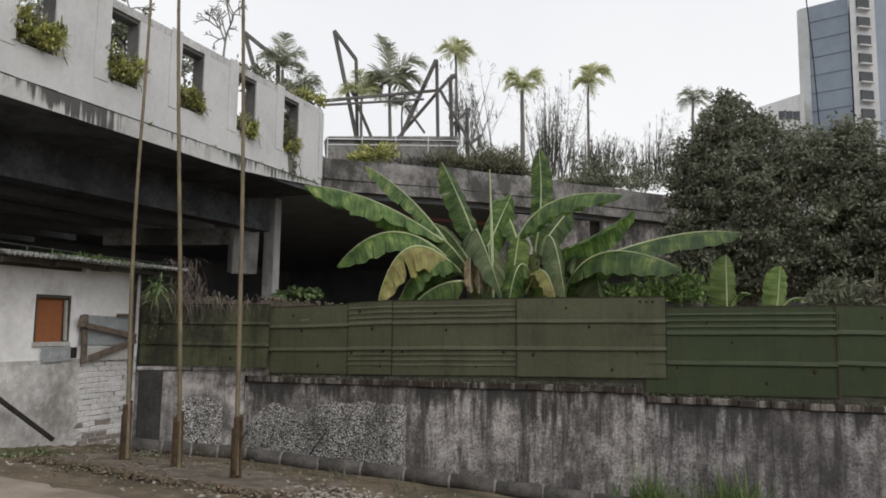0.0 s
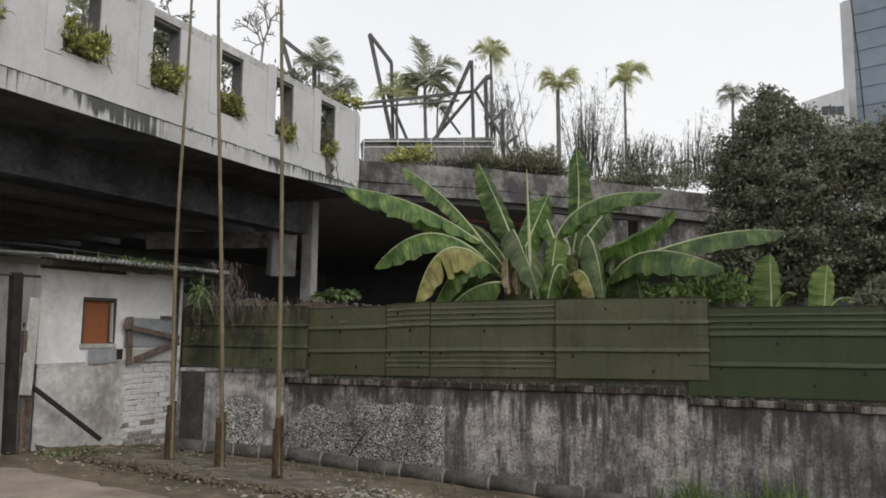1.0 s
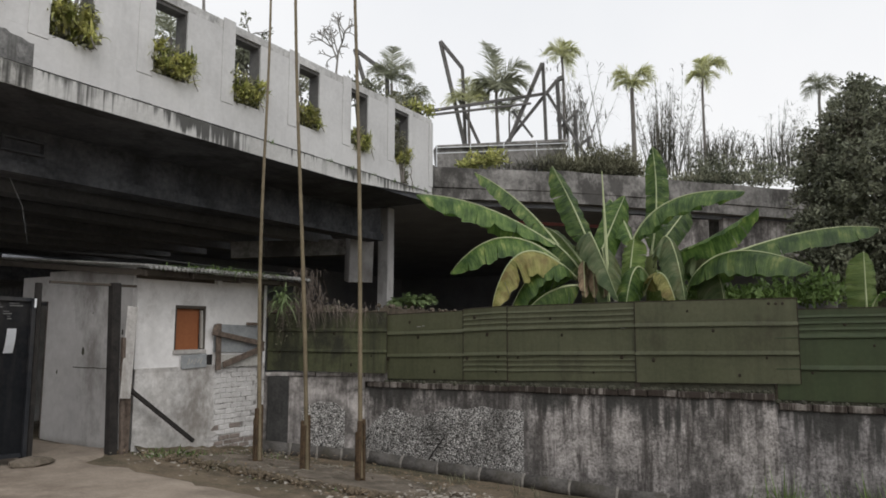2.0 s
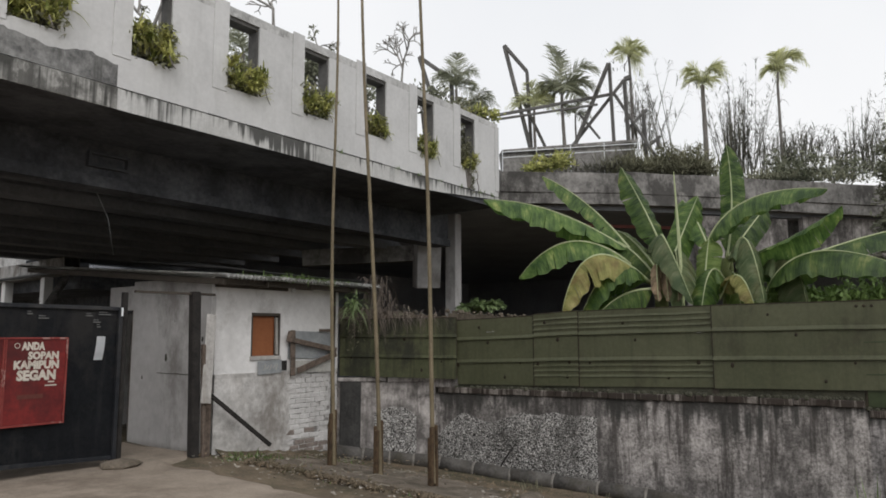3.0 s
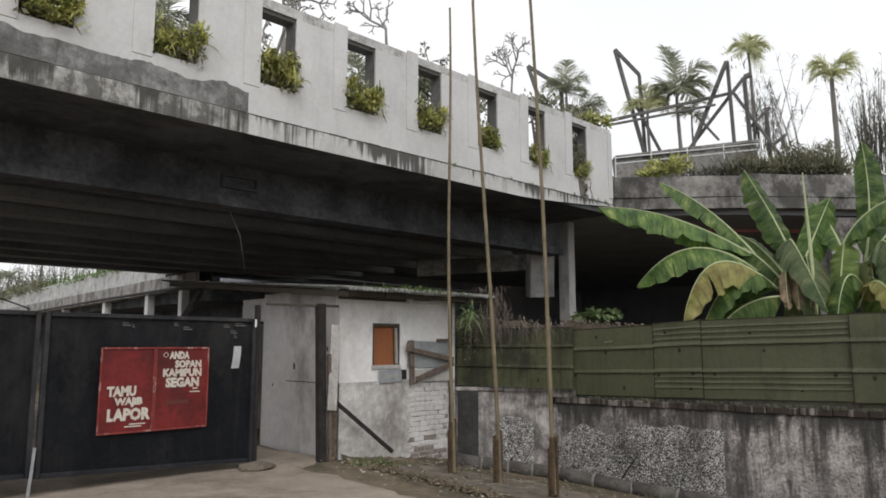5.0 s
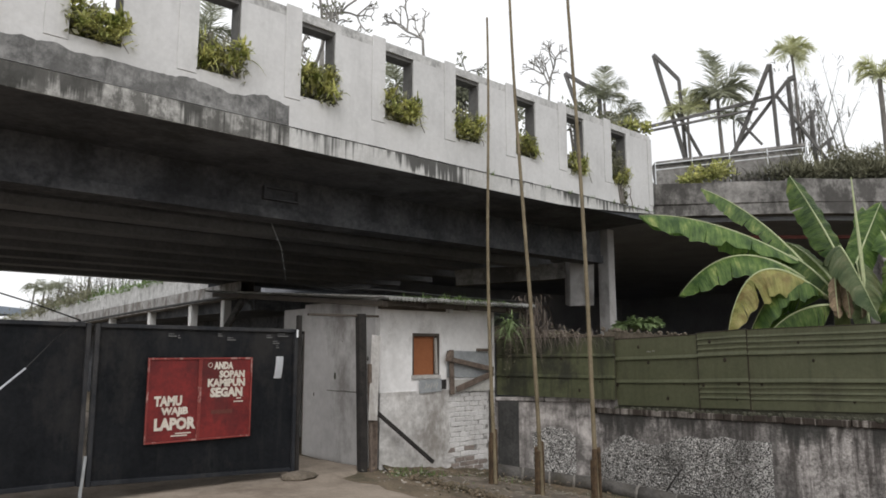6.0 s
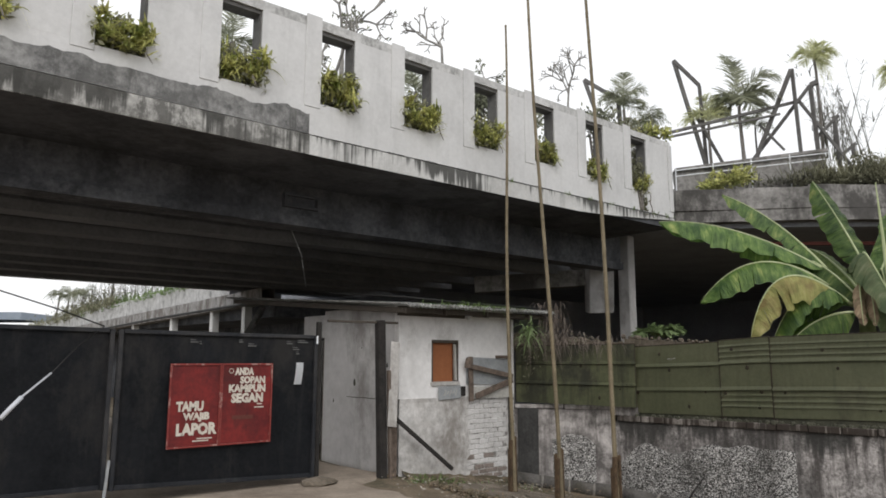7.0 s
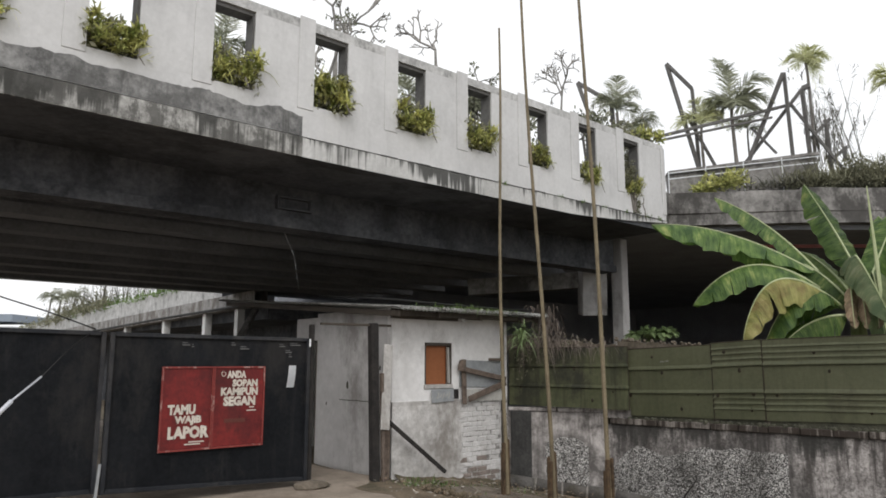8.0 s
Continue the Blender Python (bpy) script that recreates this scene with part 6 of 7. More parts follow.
L(pb, (12.34, 4.65, 2.49), (11.92, 4.80, 2.77), (11.63, 4.92, 2.04), 0.5, seed=17, droop=.6)
L(pb, (12.86, 4.62, 2.85), (13.33, 3.88, 3.25), (13.75, 3.52, 2.81), 0.55, seed=18, droop=.5)
L(pb, (12.85, 5.07, 3.19), (13.18, 5.40, 3.87), (13.43, 5.72, 4.34), 0.55, seed=19, face=.7)
L(pb, (12.96, 4.87, 2.97), (13.66, 4.52, 3.73), (14.23, 4.35, 4.16), 0.5, seed=20, face=.6)
L(pb, (12.02, 4.72, 2.26), (11.89, 4.37, 2.66), (11.76, 4.08, 2.05), 0.36, M_BANDRY, seed=24, droop=.6)
L(pa, (12.10, 5.50, 2.75), (11.75, 5.35, 3.10), (11.62, 5.22, 2.05), 0.55, M_BANGREY, seed=51, droop=.9, tears=.9)
L(pb, (12.95, 4.35, 2.75), (12.75, 3.75, 3.02), (12.55, 3.45, 2.10), 0.62, M_BANGREY, seed=52, droop=.9, tears=1.0)
L(pb, (13.05, 4.45, 2.60), (13.05, 3.95, 3.10), (13.00, 3.35, 2.85), 0.60, seed=53, droop=.7, tears=.9)
L(pb, (12.70, 4.70, 2.30), (12.35, 4.55, 2.75), (12.15, 4.40, 2.10), 0.50, M_SHOOT, seed=54, droop=.6, tears=.6)
for base, tip, w, sd in (((13.68, 1.33, 1.70), (13.53, 1.32, 3.03), .46, 40), ((14.02, 0.51, 1.71), (13.94, 0.39, 2.85), .42, 41)):
    r = banana_plant((base[0], base[1], base[2] - 1.5), base, 0.05, "young banana shoot with one broad upright leaf")
    L(r, base, ((base[0] + tip[0]) / 2 - 0.05, (base[1] + tip[1]) / 2, (base[2] + tip[2]) / 2), tip, w * 1.2, M_SHOOT, seed=sd, droop=.05, tears=.05, face=.9, lean=8)
    L(r, base, ((base[0] * 0.5 + tip[0] * 0.5), (base[1] + tip[1]) / 2 - 0.15, (base[2] * 0.6 + tip[2] * 0.4)), (tip[0], tip[1] - 0.4, base[2] * 0.55 + tip[2] * 0.45), w * 0.3, seed=sd + 5, droop=.1, tears=.1)


def leafy_mass(name, centre, size, count, leaf, material, label, category, seed, up=0.4, kind="", wood=True):
    """A shrub: a few stems and many small leaves in uneven clumps."""
    rng = random.Random(seed)
    c = Vector(centre)
    root = thing(name, (c.x, c.y, c.z - size[2]), label, category, kind=kind)
    clumps = [Vector((rng.gauss(0, .42) * size[0], rng.gauss(0, .42) * size[1], rng.uniform(-0.85, 0.9) * size[2])) for _ in range(max(5, count // 90))]
    if wood:
        bm = bmesh.new()
        for k in clumps[:8]:
            foot = c + Vector((k.x * 0.15, k.y * 0.15, -size[2]))
            tube(bm, [foot, foot.lerp(c + k, 0.5) + Vector((0, 0, 0.1 * size[2])), c + k], [0.03, 0.02, 0.008], 5)
        part("wood", bm, M_BARK, root)
    bm = bmesh.new()
    for _ in range(count):
        k = rng.choice(clumps)
        p = c + k + Vector((rng.gauss(0, .2) * size[0], rng.gauss(0, .2) * size[1], rng.gauss(0, .2) * size[2]))
        d = rand_dir(rng, up)
        side = d.cross(rand_dir(rng)).normalized()
        quad_leaf(bm, p, d, side, leaf * rng.uniform(.6, 1.3), leaf * rng.uniform(.3, .5))
    part("foliage", bm, material, root)
    return root


# planters in the openings: three kinds, then repeated
def planter(seed, label):
    rng = random.Random(seed)
    root = thing("planter_bush", (0, 0, 0), label, "bush", "bushes in the parapet openings")
    bm = bmesh.new()
    tufts = [Vector((rng.uniform(-.25, .27), rng.uniform(-.14, .1), rng.uniform(-.02, .24))) for _ in range(16)]
    for c in tufts:
        for _ in range(46):
            p = c + Vector((rng.gauss(0, .035), rng.gauss(0, .035), rng.gauss(0, .04)))
            d = Vector((rng.gauss(0, .75), rng.gauss(-.25, .6), rng.uniform(.25, 1.2))).normalized()
            blade(bm, p, d, rng.uniform(.07, .21), rng.uniform(.02, .042), rng.uniform(.1, .9), rng, 4)
    for _ in range(9):
        p = Vector((rng.uniform(-.2, .3), rng.uniform(-.15, 0), rng.uniform(.02, .25)))
        d = Vector((rng.gauss(.15, .8), rng.gauss(-.3, .5), rng.uniform(.1, .9))).normalized()
        blade(bm, p, d, rng.uniform(.2, .36), rng.uniform(.018, .032), rng.uniform(.5, 1.3), rng, 6)
    part("foliage", bm, M_BUSH, root)
    bm = bmesh.new()
    for _ in range(420):
        p = Vector((rng.uniform(-.29, .29), rng.uniform(-.12, .14), rng.uniform(-.08, .3)))
        d = rand_dir(rng, .3)
        quad_leaf(bm, p, d, d.cross(rand_dir(rng)).normalized(), rng.uniform(.05, .1), rng.uniform(.025, .045))
    part("undergrowth", bm, M_SCRUB, root, "dull older leaves")
    for _ in range(1):
        x = rng.uniform(-.25, .25)
        bm = bmesh.new()
        tube(bm, [(x, -.2, 0), (x + rng.uniform(-.03, .03), -.26, -.1), (x + rng.uniform(-.06, .06), -.25, -rng.uniform(.12, .25))], [.008, .007, .004], 5)
        part("trailing_root", bm, M_BARK, root)
    return root


kinds = [planter(3, "yellow-green bladed bush spilling from a parapet opening"), planter(8, "dense green fern-like bush in a parapet opening"), planter(12, "bushy pale green plant hanging from a parapet opening")]
for i, a in enumerate(OPENINGS):
    if a < -4:
        continue
    rng = random.Random(i)
    k = kinds[i % 3]
    s = rng.uniform(1.04, 1.24) * (1.0 if i < 12 else 0.85)
    ob = copy_thing(k, Matrix.Translation((a + OPEN_W / 2 + rng.uniform(-.04, .06), BY + 0.07, 5.56 - (0.12 if i >= 13 else 0.0))) @ pose(0, 0, 0, 0, 0, rng.uniform(-14, 14)))
    ob.scale = (s * 1.08, s * 1.05, s * rng.uniform(1.1, 1.4))
for k in kinds:
    for ch in list(k.children_recursive):
        bpy.data.objects.remove(ch)
    bpy.data.objects.remove(k)


def arc_frond(bm, p, c, e, leaflet, rng, n=30, width=0.022):
    """A feather leaf: a rib bent from p over c to e, with thin leaflets on both sides."""
    pts = [p * (1 - s) ** 2 + c * (2 * s * (1 - s)) + e * (s * s) for s in [i / n for i in range(n + 1)]]
    flat = (e - p).cross(Vector((0, 0, 1)))
    flat = (flat if flat.length > 1e-3 else Vector((1, 0, 0))).normalized()
    for k, (a, b) in enumerate(zip(pts, pts[1:])):
        w = .014 * (1 - .7 * k / n)
        v = [bm.verts.new(a - flat * w), bm.verts.new(a + flat * w), bm.verts.new(b + flat * w), bm.verts.new(b - flat * w)]
        bm.faces.new(v)
    for i in range(3, n + 1):
        s = i / n
        dd = (pts[i] - pts[i - 1]).normalized()
        up = flat.cross(dd).normalized()
        up = up if up.z > 0 else -up
        ll = leaflet * (math.sin(min(1.0, .15 + s * .85) * math.pi) * .75 + .3)
        for g in (-1, 1):
            out = (flat * g * rng.uniform(.55, .85) + dd * rng.uniform(.55, .75) + up * rng.uniform(-.25, .35) + Vector((0, 0, -.16))).normalized()
            q = pts[i] + rand_dir(rng) * .01
            tip = q + out * ll * rng.uniform(.85, 1.1) + Vector((0, 0, -.16 * ll))
            w = dd * width * .5
            v = [bm.verts.new(q - w), bm.verts.new(q + w), bm.verts.new(q.lerp(tip, .6) + w * .8 + Vector((0, 0, .05 * ll))), bm.verts.new(tip), bm.verts.new(q.lerp(tip, .6) - w * .8 + Vector((0, 0, .05 * ll)))]
            bm.faces.new(v)


def palm(base, top, fronds, length, material, label, seed, r=0.06, leaflet=.35, width=.022, arcs=(), lift=(.25, .95)):
    """arcs: chosen fronds as (sideways, up, arch); the rest spread evenly."""
    rng = random.Random(seed)
    b, t = Vector(base), Vector(top)
    b.z = min(b.z, 5.75 if b.x > 13.7 else b.z)
    if b.x < 13.7 and b.y < 20:
        b.z = 5.0
    root = thing("palm", b, label, "palm tree")
    bm = bmesh.new()
    pts, rad = [], []
    for k in range(13):
        s = k / 12
        p = b.lerp(t, s) + Vector((.04 * math.sin(s * 4 + seed), .04 * math.cos(s * 3 + seed), 0)) * (1 if 0 < s < 1 else 0)
        pts.append(p)
        rad.append(r * (1 - .35 * s) * (1.0 if k % 2 else 1.12))
    tube(bm, pts, rad, 8)
    part("trunk", bm, M_TRUNK, root, smooth=True)
    bm = bmesh.new()
    right = Vector((.378, -.926, 0))
    away = Vector((.926, .378, 0))
    for u, v, arch in arcs:
        e = t + right * u + Vector((0, 0, v)) + away * rng.uniform(-.25, .25) * length
        c = t + right * u * .35 + Vector((0, 0, max(v, 0) * .75 + arch)) + away * rng.uniform(-.1, .1)
        arc_frond(bm, t, c, e, leaflet, rng, 44, width)
    for k in range(fronds):
        a = k / fronds * math.tau + rng.uniform(-.35, .35)
        h = rng.uniform(*lift)
        L1 = length * rng.uniform(.7, 1.1)
        o = Vector((math.cos(a), math.sin(a), 0))
        c = t + o * L1 * .4 * (1.2 - h) + Vector((0, 0, L1 * h))
        e = t + o * L1 * .85 + Vector((0, 0, L1 * (h - .62)))
        arc_frond(bm, t, c, e, leaflet, rng, 32, width)
    part("crown", bm, material, root)
    return root


palm((17.82, 10.46, 6.85), (17.63, 10.41, 8.67), 5, 1.0, M_PALM, "feathery grey-green palm on the terrace among steel frames", 2, leaflet=.55, width=.036,
     arcs=((-.3, 1.6, .15), (-.12, 1.35, .2), (1.1, .55, .75), (1.05, .05, .75), (.75, -.15, .4), (-.6, .3, .5), (-.45, -.3, .35)), lift=(.3, .8))
palm((17.52, 11.22, 6.84), (17.36, 11.18, 8.33), 7, 1.0, M_PALMY, "small yellowish palm on the terrace", 3, r=.05, leaflet=.46, arcs=((-.1, .75, .1), (.2, .7, .1), (-.5, .15, .45), (.55, .2, .45)))
palm((18.25, 10.19, 6.93), (18.10, 10.22, 8.14), 7, 0.7, M_PALM, "slender small palm on the terrace", 4, r=.035, leaflet=.28)
palm((16.08, 13.11, 7.85), (15.99, 13.04, 8.90), 8, 1.1, M_PALM, "bushy grey-green palm behind the white parapet", 5, leaflet=.42, arcs=((-.25, .95, .2), (.1, 1.0, .1), (.65, .45, .6), (-.5, .4, .5)), lift=(.3, .9))
palm((16.24, 12.77, 7.70), (16.20, 12.68, 8.34), 8, 1.0, M_PALM, "low spreading palm behind the white parapet", 6, leaflet=.4, arcs=((.7, .3, .55), (.85, .0, .6), (.1, .6, .2)), lift=(.2, .7))
palm((19.46, 9.03, 7.13), (19.16, 8.95, 9.97), 6, .7, M_PALMY, "slim palm with a small yellow-green crown", 7, r=.05, leaflet=.4, arcs=((-.45, .2, .4), (.55, .05, .5), (.1, .4, .15), (.4, -.6, .35), (.2, -.75, .2)), lift=(.3, .7))
palm((22.22, 7.71, 6.75), (21.93, 7.61, 9.58), 3, .8, M_PALMY, "thin palm with a drooping yellow-green crown on the terrace", 8, r=.09, leaflet=.46, width=.03,
     arcs=((-.68, .3, .85), (-.6, .1, .75), (-.5, .4, .6), (.82, .3, .95), (.72, .1, .8), (.55, .42, .65), (.25, -.1, .45)), lift=(.5, .8))
palm((25.01, 6.01, 7.41), (24.70, 5.89, 10.48), 3, .8, M_PALMY, "tall thin palm with drooping pale crown", 9, r=.06, leaflet=.44, width=.03,
     arcs=((.95, .15, .95), (.85, .3, .8), (.6, .35, .6), (-.62, -.2, .4), (-.55, -.05, .45), (.08, .75, .15), (-.1, .6, .2), (.2, -.5, .3)), lift=(.4, .7))
palm((30.50, 2.55, 9.77), (30.34, 2.56, 11.14), 6, .9, M_PALM, "distant palm showing above the dark tree", 10, r=.08, leaflet=.42, arcs=((.75, .1, .8), (-.7, .15, .7), (.4, .4, .5), (-.3, .5, .5)))


def reeds(name, a, b, height, count, material, label, seed, spread=.5, lean=.18):
    """Tall stalks in splayed clumps of uneven height, with thin drooping leaves."""
    rng = random.Random(seed)
    a, b = Vector(a), Vector(b)
    bm = bmesh.new()
    n = max(3, int((b - a).length / .42))
    clumps = [(a.lerp(b, (k + rng.uniform(.2, .8)) / n) + Vector((rng.gauss(0, spread * .5), rng.gauss(0, spread * .5), 0)), rng.uniform(.55, 1.12), Vector((rng.gauss(0, lean * .8), rng.gauss(0, lean * .8), 0))) for k in range(n)]
    for _ in range(count):
        c, tall, tilt = rng.choice(clumps)
        off = Vector((rng.gauss(0, .2), rng.gauss(0, .2), 0))
        p = c + off
        d = (Vector((rng.gauss(0, lean * .5), rng.gauss(0, lean * .5), 1)) + tilt + off * .55).normalized()
        h = height * tall * rng.uniform(.5, 1.08)
        blade(bm, p, d, h, rng.uniform(.022, .04), rng.uniform(-.02, .16), rng, 6)
        for _ in range(rng.randint(6, 11)):
            q = p + d * h * rng.uniform(.3, .97)
            dd = (d + rand_dir(rng) * .6).normalized()
            blade(bm, q, dd, rng.uniform(.25, .65), rng.uniform(.012, .028), rng.uniform(.3, 1.2), rng, 3)
    return solid(name, bm, material, label, "reeds", kind="stuff")


reeds("reeds", (19.35, 9.29, 7.16), (20.28, 8.32, 7.27), 3.7, 60, M_REED, "tall dry airy reeds by the steel frames", 1, .25)
reeds("reeds", (22.42, 7.23, 6.75), (23.80, 6.48, 6.88), 3.5, 120, M_REED, "dense stand of tall dry reeds on the terrace", 2, .35, .12)
reeds("reeds", (23.80, 6.48, 6.82), (25.31, 5.35, 7.17), 2.1, 70, M_REED, "dry grey reeds on the terrace", 3, .4)
reeds("reeds", (25.10, 5.82, 7.31), (25.44, 4.96, 7.42), 1.9, 60, M_REED, "leaning dry reeds on the terrace", 7, .3, .25)
reeds("reeds", (26.79, 4.43, 7.02), (27.17, 3.44, 7.24), 2.6, 130, M_REED, "thin reeds beside the dark tree", 4, .35)


def wild_grass(a, b, h, count, material, label, seed, spread=.3):
    rng = random.Random(seed)
    a, b = Vector(a), Vector(b)
    bm = bmesh.new()
    for _ in range(count):
        p = a.lerp(b, rng.random()) + Vector((rng.gauss(0, spread), rng.gauss(0, spread), 0))
        dd = Vector((rng.gauss(0, .45), rng.gauss(0, .45), 1)).normalized()
        blade(bm, p, dd, h * rng.uniform(.4, 1.2), rng.uniform(.02, .045), rng.uniform(.1, .9), rng)
    return solid("wild_grass", bm, material, label, "grass", kind="stuff")


wild_grass((18.01, 9.09, 6.32), (19.91, 7.10, 6.32), .95, 900, M_SCRUB, "shaggy dull grass hanging over the terrace edge", 1)
wild_grass((17.32, 10.02, 6.24), (18.07, 8.94, 6.32), .5, 220, M_REED, "dry grass on the terrace edge", 2)
wild_grass((20.85, 7.19, 6.40), (24.93, 3.83, 6.47), .5, 380, M_SCRUB, "rough grass along the terrace edge", 3)


def scrub(name, a, b, size, count, leaf, material, label, seed):
    rng = random.Random(seed)
    a, b = Vector(a), Vector(b)
    bm = bmesh.new()
    n = max(5, int((b - a).length / size * 3.2))
    humps = [(a.lerp(b, rng.random()), rng.choice((.3, .5, .7, 1.0, 1.35))) for _ in range(n)]
    for _ in range(count):
        c, k = rng.choice(humps)
        v = rand_dir(rng)
        p = c + Vector((v.x * size * .8, v.y * size * .8, abs(v.z) * size * k)) * rng.random() ** .4
        d = rand_dir(rng, .7)
        quad_leaf(bm, p, d, d.cross(rand_dir(rng)).normalized(), leaf * rng.uniform(.6, 1.5), leaf * rng.uniform(.25, .45))
    return solid(name, bm, material, label, "shrubs", kind="stuff")


scrub("shrubs", (16.45, 10.82, 6.20), (16.81, 9.91, 6.28), .45, 900, .16, M_BUSH, "yellow-green clipped bush on the terrace edge", 1)
scrub("shrubs", (18.03, 9.09, 6.19), (19.89, 7.19, 6.20), .7, 7500, .11, M_SCRUB, "dull brownish scrub along the terrace edge", 2)
scrub("shrubs", (22.96, 6.01, 6.39), (24.92, 3.83, 6.53), .8, 2600, .16, M_TREE, "dark green scrub on the terrace edge", 3)
scrub("shrubs", (21.44, 7.07, 6.40), (22.95, 6.01, 6.43), .25, 450, .14, M_SCRUB, "low dull scrub on the terrace", 4)
scrub("shrubs", (13.83, 4.28, 2.23), (14.88, 1.72, 2.21), .55, 2200, .17, M_GRASS, "bright green low shrubs behind the fence", 5)
rng = random.Random(61)
root = thing("fern", (13.44, 10.58, 2.03), "pale green low fern spreading beneath the terrace", "fern")
bm = bmesh.new()
for k in range(20):
    p = Vector((13.18, 10.77, 2.18)).lerp(Vector((13.68, 10.36, 2.13)), rng.random())
    e = p + Vector((.378, -.926, 0)) * rng.uniform(-.55, .75) + Vector((.926, .378, 0)) * rng.uniform(-.3, .3) + Vector((0, 0, rng.uniform(.05, .3)))
    arc_frond(bm, p, p.lerp(e, .4) + Vector((0, 0, .3)), e, .24, rng, 13, .085)
part("frond", bm, M_FERN, root)
scrub("shrubs", (17.44, -0.57, 2.24), (18.03, -1.95, 2.01), .6, 1400, .2, M_TREE, "dark shrubs behind the fence", 8)
scrub("shrubs", beyond((7.35, 22, 3.8)), beyond((7.45, 36, 3.45)), .55, 5200, .15, M_GRASS, "overgrown grass along the far terrace", 9)
scrub("shrubs", beyond((7.3, 30, 3.7)), beyond((7.5, 46, 3.1)), .9, 4200, .2, M_SCRUB, "dull brown-green scrub on the far terrace", 10)
for k, y in enumerate((36.5, 39.5, 42, 33)):
    palm(beyond((7.6, y, 2.5)), beyond((7.6 + .1 * k, y, 4.5 + .2 * k)), 10, 1.2, M_PALM, "thin palm on the far terrace", 20 + k, r=.07, leaflet=.4)
reeds("reeds", beyond((7.7, 26, 3.7)), beyond((7.7, 40, 3.3)), 2.6, 240, M_REED, "dry stalks on the far terrace", 8, .3)


def bare_tree(base, size, seed, label, leaves=0):
    """A leafless frangipani: forked thick twigs."""
    rng = random.Random(seed)
    root = thing("frangipani", base, label, "bare tree")
    bm = bmesh.new()
    tips = []
    def grow(p, d, length, r, depth):
        q = p + d * length
        tube(bm, [p, p.lerp(q, .5) + rand_dir(rng) * length * .06, q], [r, r * .85, r * .75], 5)
        if depth == 0:
            tips.append(q)
            return
        for k in range(2 if rng.random() < .6 else 3):
            nd = (d + rand_dir(rng) * .9 + Vector((0, 0, .12))).normalized()
            grow(q, nd, length * rng.uniform(.55, .8), r * .78, depth - 1)
    tube(bm, [(base[0], base[1], 5.2), base], [size * .036, size * .027], 6)
    grow(Vector(base), Vector((rng.uniform(-.35, .35), rng.uniform(-.35, .35), 1)).normalized(), size * .38, size * .023, 5)
    part("crown", bm, M_FRANG, root)
    if leaves:
        bm = bmesh.new()
        for q in tips:
            for _ in range(leaves):
                d = rand_dir(rng, .4)
                quad_leaf(bm, q, d, d.cross(rand_dir(rng)).normalized(), .13, .05)
        part("foliage", bm, M_TREE, root)
    return root


bare_tree((9.96, 13.93, 8.59), 1.9, 3, "bare pale frangipani behind the parapet")
bare_tree((7.71, 15.13, 8.78), 2.2, 5, "bare frangipani with forked branches on the deck", 1)
bare_tree((12.71, 12.42, 7.80), 1.5, 9, "small bare frangipani behind the parapet")
bare_tree((7.48, 14.95, 7.35), 2.4, 11, "leafy small tree behind the parapet", 3)
bare_tree((10.34, 13.13, 7.66), 1.2, 12, "twiggy small tree behind the parapet", 2)
palm((4.95, 14.52, 7.00), (4.71, 14.50, 8.08), 9, 1.1, M_PALM, "dark palm showing through a parapet opening", 31, leaflet=.4)
palm((8.13, 12.66, 6.13), (7.96, 12.58, 7.25), 9, .9, M_PALM, "palm showing through a parapet opening", 32, leaflet=.35)
leafy_mass("shrub", (9.46, 12.05, 6.83), (.5, .5, .5), 500, .16, M_TREE, "dark shrub behind a parapet opening", "shrub", 33)
leafy_mass("shrub", (11.14, 11.97, 6.78), (.55, .55, .6), 500, .16, M_TREE, "dark broad-leaved shrub behind the parapet", "shrub", 34)
leafy_mass("shrub", (12.47, 11.47, 6.93), (.6, .6, .6), 600, .16, M_TREE, "dark shrub growing behind the parapet", "shrub", 35)
leafy_mass("shrub", (13.34, 10.83, 6.47), (.5, .4, .9), 900, .15, M_SCRUB, "creeper-covered shrub at the parapet's end", "shrub", 36)
leafy_mass("shrub", (13.75, 10.76, 7.09), (.5, .4, .3), 500, .14, M_BUSH, "yellow-green bush at the parapet's end", "shrub", 37)

leafy_mass("creeper", (12.47, 10.2, 5.6), (.2, .08, .62), 900, .075, M_SCRUB, "dull creeper hanging out of the last parapet opening", "creeper", 38)


